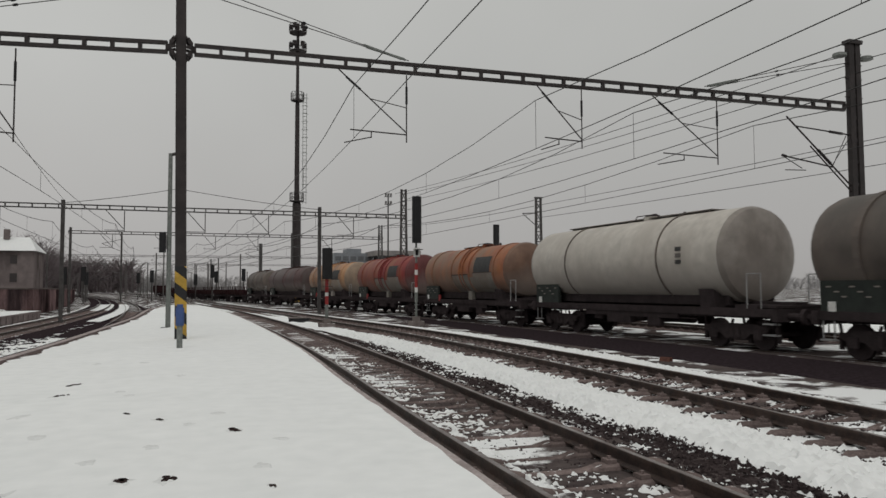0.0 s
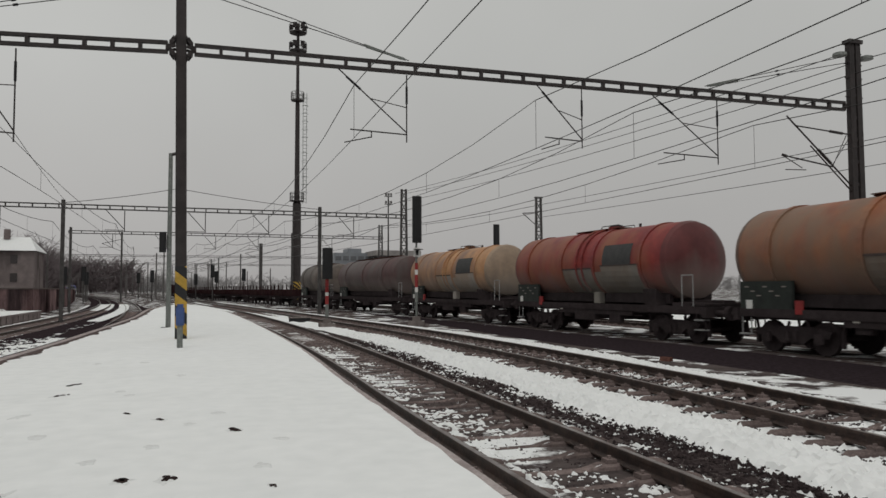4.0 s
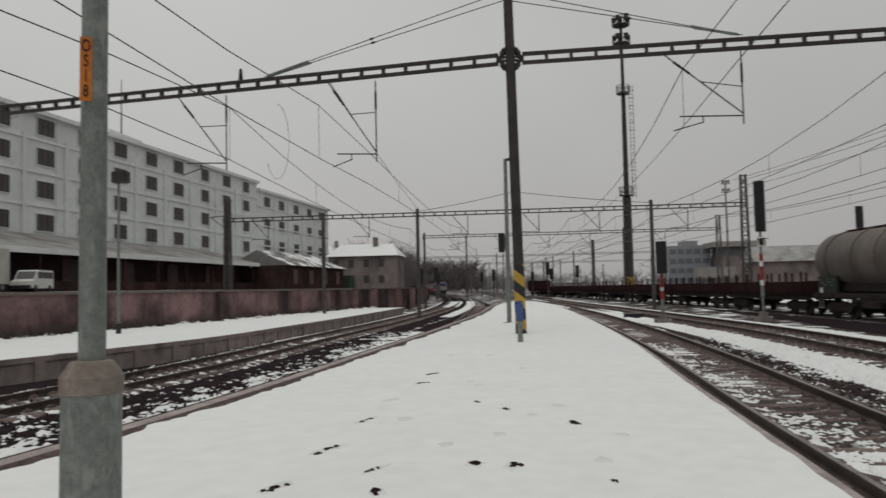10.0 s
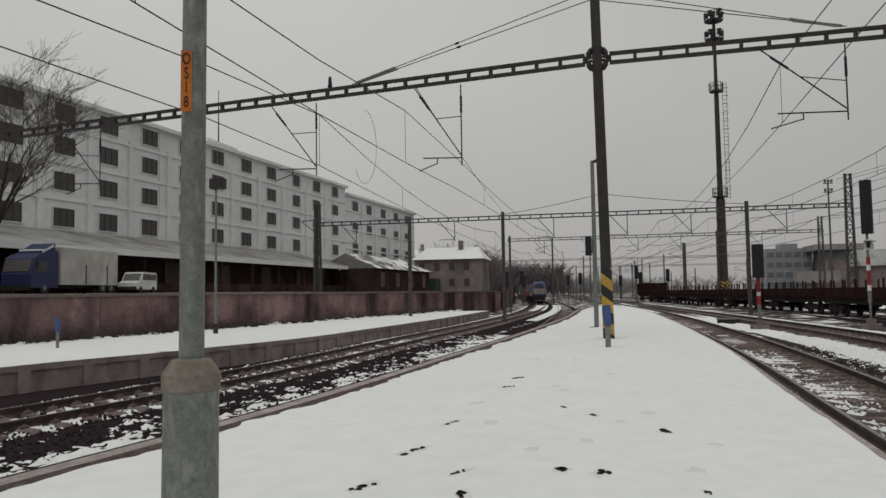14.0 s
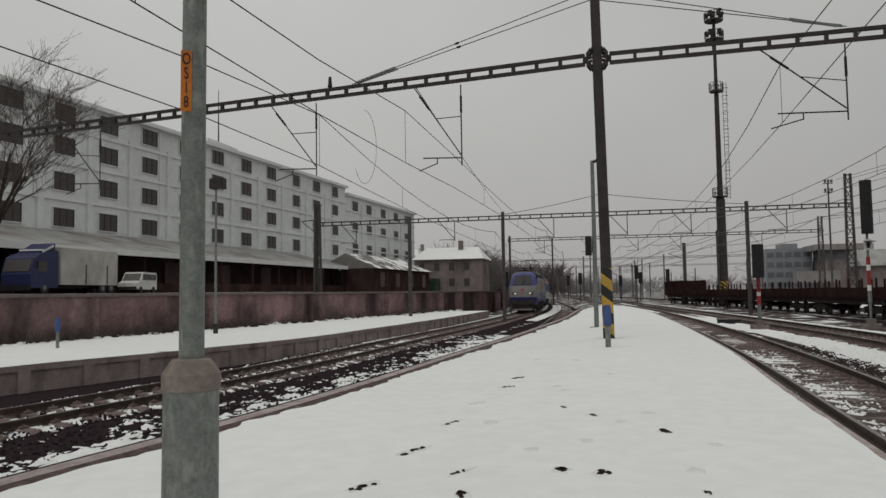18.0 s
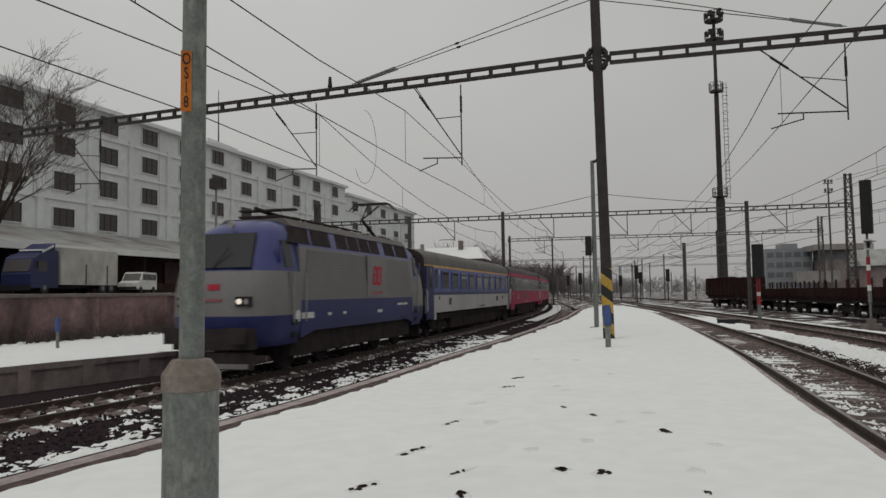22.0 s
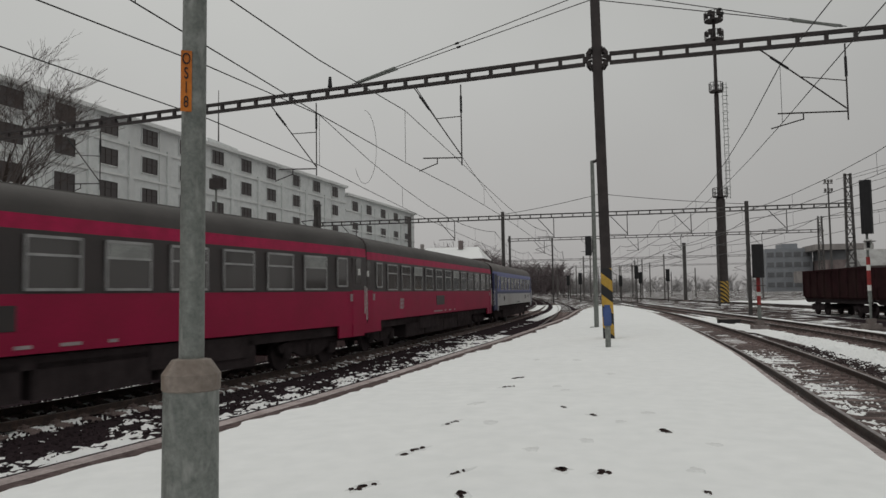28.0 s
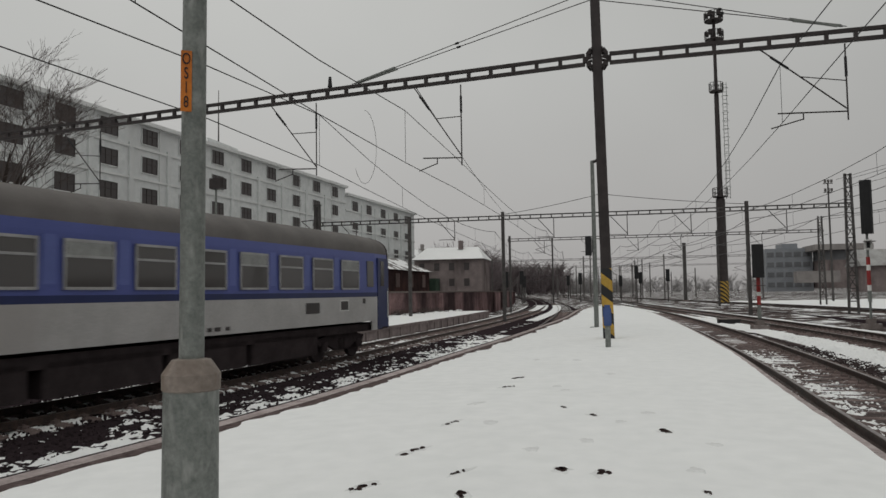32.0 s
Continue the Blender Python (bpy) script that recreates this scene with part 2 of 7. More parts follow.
# ---- mesh tools ----
class G:
    """Vertices and faces gathered for one mesh."""

    def __init__(self):
        self.v, self.f = [], []

    def add(self, verts, faces):
        o = len(self.v)
        self.v += [tuple(p) for p in verts]
        self.f += [tuple(i + o for i in q) for q in faces]
        return self

    def box(self, c, size, m=None, bev=0.0):
        x, y, z = size[0] / 2, size[1] / 2, size[2] / 2
        if bev:
            b = min(bev, x * 0.9, y * 0.9)
            ring = [(-x + b, -y), (x - b, -y), (x, -y + b), (x, y - b), (x - b, y), (-x + b, y), (-x, y - b), (-x, -y + b)]
            vs = [(p[0], p[1], k) for k in (-z, z) for p in ring]
            fs = [tuple(range(7, -1, -1)), tuple(range(8, 16))] + [(i, (i + 1) % 8, 8 + (i + 1) % 8, 8 + i) for i in range(8)]
        else:
            vs = [(sx * x, sy * y, sz * z) for sz in (-1, 1) for sy in (-1, 1) for sx in (-1, 1)]
            fs = [(0, 2, 3, 1), (4, 5, 7, 6), (0, 1, 5, 4), (2, 6, 7, 3), (0, 4, 6, 2), (1, 3, 7, 5)]
        if m is not None:
            vs = [m @ Vector(p) for p in vs]
        return self.add([(p[0] + c[0], p[1] + c[1], p[2] + c[2]) for p in vs], fs)

    def tube(self, p0, p1, r0, r1=None, n=8, cap=True):
        p0, p1 = Vector(p0), Vector(p1)
        r1 = r0 if r1 is None else r1
        d = p1 - p0
        if d.length < 1e-6:
            return self
        q = d.to_track_quat("Z", "Y").to_matrix()
        vs = []
        for p, r in ((p0, r0), (p1, r1)):
            for i in range(n):
                a = 2 * math.pi * i / n
                vs.append(p + q @ Vector((math.cos(a) * r, math.sin(a) * r, 0)))
        fs = [(i, (i + 1) % n, n + (i + 1) % n, n + i) for i in range(n)]
        if cap:
            fs += [tuple(range(n - 1, -1, -1)), tuple(range(n, 2 * n))]
        return self.add(vs, fs)

    def bar(self, p0, p1, w, h):
        """A rectangular bar from p0 to p1, w wide and h high."""
        p0, p1 = Vector(p0), Vector(p1)
        d = (p1 - p0).normalized()
        side = d.cross(Vector((0, 0, 1)))
        side = side.normalized() if side.length > 1e-4 else Vector((1, 0, 0))
        up = side.cross(d)
        vs = [p + side * (a * w / 2) + up * (b * h / 2) for p in (p0, p1) for a, b in ((-1, -1), (1, -1), (1, 1), (-1, 1))]
        return self.add(vs, [(0, 1, 2, 3), (7, 6, 5, 4), (0, 4, 5, 1), (1, 5, 6, 2), (2, 6, 7, 3), (3, 7, 4, 0)])

    def sweep(self, pts, prof, closed=True):
        """A profile of (side, up) pairs carried along a level path of (x, y, z)."""
        n = len(prof)
        P = [Vector(p) for p in pts]
        vs = []
        for i, p in enumerate(P):
            d = P[min(i + 1, len(P) - 1)] - P[max(i - 1, 0)]
            d.z = 0
            d.normalize()
            r = Vector((d.y, -d.x, 0))
            vs += [p + r * a + Vector((0, 0, b)) for a, b in prof]
        fs = []
        m = n if closed else n - 1
        for i in range(len(P) - 1):
            for j in range(m):
                a, b = i * n + j, i * n + (j + 1) % n
                fs.append((a, b, b + n, a + n))
        if closed:
            fs += [tuple(range(n)), tuple(range(len(vs) - 1, len(vs) - n - 1, -1))]
        return self.add(vs, fs)

    def prism(self, prof, y0, y1):
        """A closed (x, z) outline drawn out from y0 to y1."""
        n = len(prof)
        vs = [(x, y0, z) for x, z in prof] + [(x, y1, z) for x, z in prof]
        return self.add(vs, [tuple(range(n)), tuple(range(2 * n - 1, n - 1, -1))] + [(i, n + i, n + (i + 1) % n, (i + 1) % n) for i in range(n)])

    def lathe(self, axis_pts, n=24, axis="y"):
        """Rings of (along, radius) round the y or z axis; radius 0 closes it."""
        vs = []
        for a, r in axis_pts:
            for i in range(n):
                t = 2 * math.pi * i / n
                vs.append((math.cos(t) * r, a, math.sin(t) * r) if axis == "y" else (math.cos(t) * r, math.sin(t) * r, a))
        fs = []
        for k in range(len(axis_pts) - 1):
            for i in range(n):
                fs.append((k * n + i, k * n + (i + 1) % n, (k + 1) * n + (i + 1) % n, (k + 1) * n + i))
        fs += [tuple(range(n - 1, -1, -1)), tuple(range((len(axis_pts) - 1) * n, len(axis_pts) * n))]
        return self.add(vs, fs)

    def moved(self, d):
        self.v = [(p[0] + d[0], p[1] + d[1], p[2] + d[2]) for p in self.v]
        return self

    def path(self, pts, r, n=4):
        """One unbroken thin tube through the points; r may be a list."""
        P = [Vector(p) for p in pts]
        R = r if isinstance(r, list) else [r] * len(P)
        vs = []
        for i, p in enumerate(P):
            d = (P[min(i + 1, len(P) - 1)] - P[max(i - 1, 0)]).normalized()
            a = d.cross(Vector((0, 0, 1)))
            a = a.normalized() if a.length > 1e-4 else Vector((1, 0, 0))
            b = a.cross(d)
            vs += [p + (a * math.cos(2 * math.pi * k / n) + b * math.sin(2 * math.pi * k / n)) * R[i] for k in range(n)]
        fs = [(i * n + k, i * n + (k + 1) % n, (i + 1) * n + (k + 1) % n, (i + 1) * n + k) for i in range(len(P) - 1) for k in range(n)]
        fs += [tuple(range(n)), tuple(range(len(vs) - 1, len(vs) - n - 1, -1))]
        return self.add(vs, fs)

    def mesh(self, name, mat, smooth=False, sheet=False):
        me = bpy.data.meshes.new(name)
        me.from_pydata(self.v, [], self.f)
        bm = bmesh.new()
        bm.from_mesh(me)
        bmesh.ops.recalc_face_normals(bm, faces=bm.faces)
        if sheet:
            bm.normal_update()
            bmesh.ops.reverse_faces(bm, faces=[q for q in bm.faces if q.normal.z < 0])
        if smooth:
            for e in bm.edges:
                if len(e.link_faces) == 2 and e.calc_face_angle(0) > 0.6:
                    e.smooth = False
            for q in bm.faces:
                q.smooth = True
        bm.to_mesh(me)
        bm.free()
        me.materials.append(mat)
        return me


def part(name, g, mat, parent, label="", smooth=False, sheet=False):
    """One mesh object under a thing or a part."""
    ob = new(name, g.mesh(name, mat, smooth, sheet))
    if parent is not None:
        ob.parent = parent
    if label:
        tagged(ob, label)
    return ob


def thing(name, label, category, group="", kind="", m=None):
    ob = new(name)
    ob.empty_display_size = 0.2
    tagged(ob, label, category, group, kind)
    if m is not None:
        ob.matrix_basis = m
    return ob


def solid(name, g, mat, label="", category="", group="", kind="", smooth=False, m=None, sheet=False):
    ob = new(name, g.mesh(name, mat, smooth, sheet))
    tagged(ob, label, category, group, kind)
    if m is not None:
        ob.matrix_basis = m
    return ob


# ---- the lines of the tracks: x and y of their middle ----
RZR, RZL, RZ4, RZ6 = -0.5, -1.1, -0.68, -0.92


class Line:
    def __init__(self, pts, step=0.5, zero=None):
        p = np.array(pts, float)
        y = np.arange(p[0, 1], p[-1, 1], step)
        yy, xx = p[:, 1], p[:, 0]
        m = np.gradient(xx, yy)
        i = np.clip(np.searchsorted(yy, y, side="right") - 1, 0, len(yy) - 2)
        h = yy[i + 1] - yy[i]
        t = (y - yy[i]) / h
        x = (2 * t**3 - 3 * t * t + 1) * xx[i] + (t**3 - 2 * t * t + t) * h * m[i] + (-2 * t**3 + 3 * t * t) * xx[i + 1] + (t**3 - t * t) * h * m[i + 1]
        self.x, self.y = x, y
        self.s = np.concatenate([[0], np.cumsum(np.hypot(np.diff(x), np.diff(y)))])
        if zero is not None:
            self.s = self.s - np.interp(zero, self.y, self.s)

    def at(self, s):
        return float(np.interp(s, self.s, self.x)), float(np.interp(s, self.s, self.y))

    def x_at(self, y):
        return float(np.interp(y, self.y, self.x))

    def run(self, y0, y1, z, side=0.0, near=1.0, far=6.0):
        """Points from y0 to y1, closer together near the camera, shifted sideways."""
        out, y = [], y0
        while True:
            y = min(y, y1)
            d = (self.x_at(y + 0.5) - self.x_at(y - 0.5))
            k = math.hypot(1, d)
            out.append((self.x_at(y) + side / k, y - side * d / k, z))
            if y >= y1:
                return out
            y += near if abs(y) < 40 else (near * 2 if abs(y) < 90 else far)


T1 = Line([(1.6, -60), (3.1, -10), (3.65, 5), (3.85, 10), (4.2, 16), (4.5, 25), (4.6, 37), (4.0, 61), (2.2, 88), (-0.4, 120), (-8, 200), (-22, 310), (-140, 1000)])
T2 = Line([(4.8, -60), (7.4, -10), (8.3, 5), (9.0, 15), (9.2, 25), (8.4, 42), (6.4, 70), (3.6, 110), (-0.5, 160), (-14, 300), (-120, 1000)])
T3 = Line([(8.2, -60), (11.2, -10), (12.2, 6), (13, 16), (13.2, 25), (12.6, 37), (11.5, 50), (9.2, 78), (6.4, 112), (2.4, 160), (-11, 300), (-115, 1000)])
T4 = Line([(11.0, -200), (15.5, -60), (17, -10), (17.4, 8), (17.4, 18), (17.2, 26), (16.7, 40), (15.6, 58), (12.9, 85), (10.2, 108), (5.9, 143), (0, 190), (-10, 260), (-17, 310), (-110, 1000)], zero=-60)
T5 = Line([(15.9, -200), (20.4, -60), (21.9, -10), (22.3, 8), (22.3, 18), (22.1, 26), (21.6, 40), (20.6, 58), (18.0, 85), (15.4, 108), (11.2, 143), (5.4, 190), (-4.4, 260), (-11.2, 310), (-104, 1000)])
L1 = Line([(-8.4, -40), (-6.9, -8), (-5.7, 4), (-5.3, 6.2), (-5.05, 8.5), (-4.6, 12.4), (-4.15, 17.6), (-3.9, 23.7), (-3.6, 33.5), (-3.5, 51.6), (-3.7, 70), (-4.5, 90), (-6.0, 115), (-9.3, 155), (-15.0, 205), (-26, 285), (-160, 1000)])
L2 = Line([(-78, -170), (-34, -60), (-14.9, -5), (-11.75, 8), (-10.75, 12.5), (-10.35, 15.5), (-9.95, 19), (-9.65, 23), (-9.45, 27.5), (-9.35, 32), (-9.1, 38), (-8.8, 44), (-8.4, 55), (-8.2, 66), (-8.2, 85), (-9.5, 115), (-12.9, 155), (-18.6, 205), (-30, 285), (-165, 1000)], zero=-60)


def wall_x(y):
    """The foot of the retaining wall."""
    return min(-23.6 + 0.165 * (y - 25), L2.x_at(max(y, -55)) - 5.5)


# island platform, its two edges
PL = Line([(-5.6, -40), (-4.95, -8), (-4.06, 4.2), (-3.79, 5.8), (-3.42, 8.8), (-3.0, 14.3), (-2.6, 19.5), (-2.28, 25), (-1.85, 33.5), (-1.5, 51.6), (-0.6, 62)])
PR = Line([(-0.2, -40), (1.3, -8), (1.88, 3.9), (1.95, 5.3), (2.15, 9.5), (2.42, 14), (2.6, 20), (2.7, 28), (2.6, 42), (2.2, 52), (1.1, 62)])


# ---- ground ----
def build_ground():
    g = G()
    ys = [-300, -120, -60] + [float(y) for y in range(-40, 120, 4)] + [130, 150, 175, 200, 240, 300, 400, 600, 900, 1500, 2600]
    rows = []
    for y in ys:
        w = wall_x(min(y, 900))
        mid = 0.0 if y < 70 else (L1.x_at(min(y, 990)) + T1.x_at(min(y, 990))) / 2
        rows.append([(-2500, 2.2), (-400, 2.0), (w - 40, 1.9), (w - 0.35, 1.35), (w - 0.3, RZL - 0.25), (w + 3, RZL - 0.25), (mid - 1.6, RZL - 0.25),
                     (mid + 0.8, RZR - 0.2), (mid + 6, RZR - 0.2), (40, RZR - 0.2), (120, RZR - 0.2), (400, RZR), (2500, 0)])
    n = len(rows[0])
    for y, r in zip(ys, rows):
        for x, z in r:
            g.v.append((x, y, z))
    g.f = [(i * n + j, i * n + j + 1, (i + 1) * n + j + 1, (i + 1) * n + j) for i in range(len(ys) - 1) for j in range(n - 1)]
    solid("ground", g, M["ground"], "snow-patched dark railway yard ground", "ground", kind="structure", sheet=True)


build_ground()

RAIL_FOOT = [(-0.07, -0.16), (0.07, -0.16), (0.07, -0.145), (0.012, -0.12), (0.012, -0.045), (0.036, -0.04), (0.036, -0.004), (-0.036, -0.004), (-0.036, -0.04), (-0.012, -0.045), (-0.012, -0.12), (-0.07, -0.145)]
RAIL_HEAD = [(-0.03, -0.004), (0.03, -0.004), (0.026, 0.0), (-0.026, 0.0)]


def sleeper_mesh():
    """A concrete sleeper: sloped seats, a lower waist, chamfered flanks, and the rail fastenings."""
    g = G()
    secs = ((-1.3, 0.14, 0.07, -0.035), (-1.22, 0.14, 0.085, 0.006), (-0.5, 0.14, 0.085, 0.0), (-0.3, 0.115, 0.06, -0.04), (0.3, 0.115, 0.06, -0.04), (0.5, 0.14, 0.085, 0.0), (1.22, 0.14, 0.085, 0.006), (1.3, 0.14, 0.07, -0.035))
    for x, b, t, z in secs:
        g.v += [(x, -b, -0.2), (x, -t - 0.015, z - 0.02), (x, -t + 0.015, z), (x, t - 0.015, z), (x, t + 0.015, z - 0.02), (x, b, -0.2)]
    n = 6
    for k in range(len(secs) - 1):
        g.f += [(k * n + i, k * n + i + 1, (k + 1) * n + i + 1, (k + 1) * n + i) for i in range(n - 1)]
    g.f += [tuple(range(n)), tuple(range((len(secs) - 1) * n, len(secs) * n))]
    for x in (-0.9, -0.61, 0.61, 0.9):
        g.box((x, 0, 0.025), (0.11, 0.14, 0.04)).tube((x, 0, 0.03), (x, 0, 0.075), 0.025, n=6)
    return g.mesh("sleeper", M["sleeper"])


SLEEPER = sleeper_mesh()


def build_track(name, line, z, y0, y1, label, ballast, sl0=0, sl1=60, width=1.75, shoulder=0.0):
    t = thing(name, label, "railway track", kind="structure")
    bed = G()
    prof = [(-width - 0.5, -0.30), (-width, -0.19), (-1.3, -0.21), (-1.0, -0.27), (1.0, -0.27), (1.3, -0.21), (width, -0.19), (width + 0.5, -0.30)]
    bed.sweep(line.run(y0, y1, z, 0, near=1.5, far=12), prof, closed=False)
    part("ballast_bed", bed, ballast, t, sheet=True)
    if shoulder:
        part("ballast_shoulder", G().sweep(line.run(y0, 45, z, 0, near=1.5, far=12), [(-5.8, -0.41), (-2.9, -0.41), (0.05 - width, -0.2)], closed=False), ballast, t, sheet=True)
        part("ballast_shoulder", G().sweep(line.run(y0, 60, z, 0, near=1.5, far=12), [(width - 0.05, -0.2), (shoulder - 0.4, -0.215), (shoulder, -0.5)], closed=False), ballast, t, sheet=True)
    for side in (-0.755, 0.755):
        pts = line.run(y0, y1, z, side, near=1.5, far=12)
        rail = part("rail", G().sweep(pts, RAIL_FOOT), M["rail"], t)
        part("rail_head", G().sweep(pts, RAIL_HEAD), M["railhead"], rail, "worn rail running surface")
    s0 = float(np.interp(sl0, line.y, line.s))
    s1 = float(np.interp(sl1, line.y, line.s))
    back = 18 if sl0 == 0 else 0
    rnd = random.Random(9)
    for k in list(range(min(295 - back, int(math.ceil((s1 - s0) / 0.62))))) + list(range(-back, 0)):
        s = s0 + k * 0.62
        jit = random if k >= 0 else rnd
        x, y = line.at(s)
        xa, ya = line.at(s + 0.3)
        ob = new("sleeper", SLEEPER)
        ob.parent = t
        ob.matrix_basis = pose(x, y, z - 0.148 + jit.uniform(-0.008, 0.008), 0, 0, math.degrees(math.atan2(-(xa - x), ya - y)) + jit.uniform(-0.8, 0.8))
    return t


build_track("track_1", T1, RZR, -30, 430, "rusty curved track with snowy sleepers beside the platform", M["ballast"], 0, 110)
build_track("track_2", T2, RZR, -30, 430, "rusty curved track with snowy ballast", M["ballast"], 0, 90)
build_track("track_4", T4, RZ4, -30, 440, "dark track under the goods wagons", M["ballast_dark"], 0, 60, width=2.6)
build_track("track_3", T5, RZR, -30, 430, "dark track beyond the goods wagons", M["ballast_dark"], 0, 60)
build_track("track_5", L1, RZL, -30, 425, "dark curved track beside the platform", M["ballast_dark"], 30, 90)
build_track("track_6", L2, RZ6, -50, 430, "dark curved track of the passenger train", M["ballast_dark"], 0, 90, shoulder=5.3)

# ---- platforms ----
def build_island():
    t = thing("platform", "snow-covered island platform narrowing to a tip", "platform", kind="structure")
    ys = [-40, -30, -20, -12] + [-8 + 0.5 * i for i in range(20)] + [2 + 0.12 * i for i in range(200)] + [26 + 0.5 * i for i in range(73)]
    top, skirt = G(), G()
    n = 9
    for y in ys:
        a = PL.x_at(y) + 0.42 + 0.22 * noise.noise((y * 0.8, 2.0, 0)) * (1 if noise.noise((y * 0.8, 2.0, 0)) > 0 else 0.5) + 0.09 * noise.noise((y * 2.7, 5.0, 0)) + 0.07 * noise.noise((y * 7.3, 8.0, 0))
        b = PR.x_at(y) - 0.1 + 0.02 * noise.noise((y * 2.0, 9.0, 0))
        for j in range(n):
            x = a + (b - a) * j / (n - 1)
            e = 0.05 * math.sin(math.pi * j / (n - 1)) + 0.02 * noise.noise((x * 0.5, y * 0.5, 0))
            top.v.append((x, y, 0.012 + max(0, e)))
    top.f = [(i * n + j, i * n + j + 1, (i + 1) * n + j + 1, (i + 1) * n + j) for i in range(len(ys) - 1) for j in range(n - 1)]
    part("snow_cover", top, M["snow"], t, "smooth trodden snow", smooth=True, sheet=True)
    for line, sg, nm in ((PL, 1, "kerb"), (PR, -1, "kerb")):
        k = 0
        y = -8.0
        while y < 61.5:
            y1 = min(y + 1.98, 61.9)
            w = 0.24 if sg > 0 else 0.16
            p = [(line.x_at(v) + sg * 0.0, v, 0) for v in (y, (y + y1) / 2, y1)]
            a, b = (0, w) if sg > 0 else (-w, 0)
            part(nm, G().sweep(p, [(a, -0.16), (b, -0.16), (b, -0.012), (a, -0.012)]), M["kerb"], t, "bare concrete kerb" if k == 0 else "")
            y, k = y + 2.0, k + 1
        lo = RZL - 0.2 if sg > 0 else RZR - 0.2
        p = [(line.x_at(v), v, 0) for v in [-40, -20] + [-8 + 2 * i for i in range(36)]]
        a, b = (0.06, 0.3) if sg > 0 else (-0.3, -0.06)
        part("edge_wall", G().sweep(p, [(a, lo), (b, lo), (b, -0.17), (a, -0.17)]), M["platwall"], t)
    p = [(PL.x_at(v), v, 0) for v in [-40, -20] + [-8 + 1 * i for i in range(70)]]
    # added dark strip that draws the kerb's black outer lip, not a rail
    part("edge_rail", G().sweep(p, [(-0.13, -0.3), (-0.015, -0.3), (-0.015, -0.03), (-0.13, -0.035)]), M["cinder"], t, "dark lip along the outer side of the kerb")
    part("soil_strip", G().sweep(p, [(0.2, -0.25), (0.95, -0.25), (0.95, 0.004), (0.2, -0.004)]), M["soil"], t, "bare brown soil inside the kerb")
    return t


build_island()

P2E = Line([(-24.8, -10), (-17.6, 10), (-15.6, 16.6), (-14.2, 21.5), (-12.7, 27), (-11.7, 40), (-11.2, 52), (-10.9, 72)])


def build_platform2():
    t = thing("side_platform", "low platform with snow on top and a panelled concrete wall", "platform", kind="structure")
    z = RZL + 0.5
    ys = [-10 + 2.0 * i for i in range(42)]
    g = G()
    for y in ys:
        a, b = wall_x(y) + 0.1, P2E.x_at(y) - 0.02
        for j in range(6):
            g.v.append((a + (b - a) * j / 5, y, z + 0.03 + 0.02 * noise.noise((j, y * 0.3, 3))))
    g.f = [(i * 6 + j, i * 6 + j + 1, (i + 1) * 6 + j + 1, (i + 1) * 6 + j) for i in range(len(ys) - 1) for j in range(5)]
    part("snow_cover", g, M["snow"], t, "untouched snow", smooth=True, sheet=True)
    pts = [(P2E.x_at(y), y, z) for y in ys if y <= 72]
    part("edge_wall", G().sweep(pts, [(-0.35, -0.78), (-0.06, -0.78), (-0.06, 0.0), (-0.35, 0.0)]), M["platwall"], t)
    part("edge_beam", G().sweep(pts, [(-0.34, -0.14), (0.0, -0.14), (0.0, 0.02), (-0.34, 0.02)]), M["platwall"], t)
    y = 0.0
    while y < 71:
        x, xa = P2E.x_at(y), P2E.x_at(y + 1.2)
        part("pilaster", G().bar((x - 0.03, y, z - 0.45), (x + (xa - x) * 0.28 - 0.03, y + 0.34, z - 0.45), 0.08, 0.72), M["platwall"], t)
        y += 1.9
    g = G()
    x, w = P2E.x_at(72), wall_x(72)
    part("end_wall", G().bar((w, 72, z - 0.38), (x - 0.3, 72, z - 0.38), 0.3, 0.76), M["platwall"], t)


build_platform2()


# ---- catenary portals ----
def ladder_beam(t, p0, p1, depth=0.30, step=0.60, chord=0.08, width=0.11, mat=None):
    mat = mat or M["steel"]
    p0, p1 = Vector(p0), Vector(p1)
    L = (p1 - p0).length
    d = (p1 - p0) / L
    up = Vector((0, 0, 1))
    for sgn in (-1, 1):
        o = up * sgn * (depth / 2 - chord / 2)
        part("chord", G().bar(p0 + o, p1 + o, width, chord), mat, t)
    k = int(L / step)
    for i in range(k + 1):
        c = p0 + d * (i * L / k)
        part("batten", G().bar(c - d * 0.04, c + d * 0.04, width * 0.96, depth - chord * 2 + 0.01), mat, t)


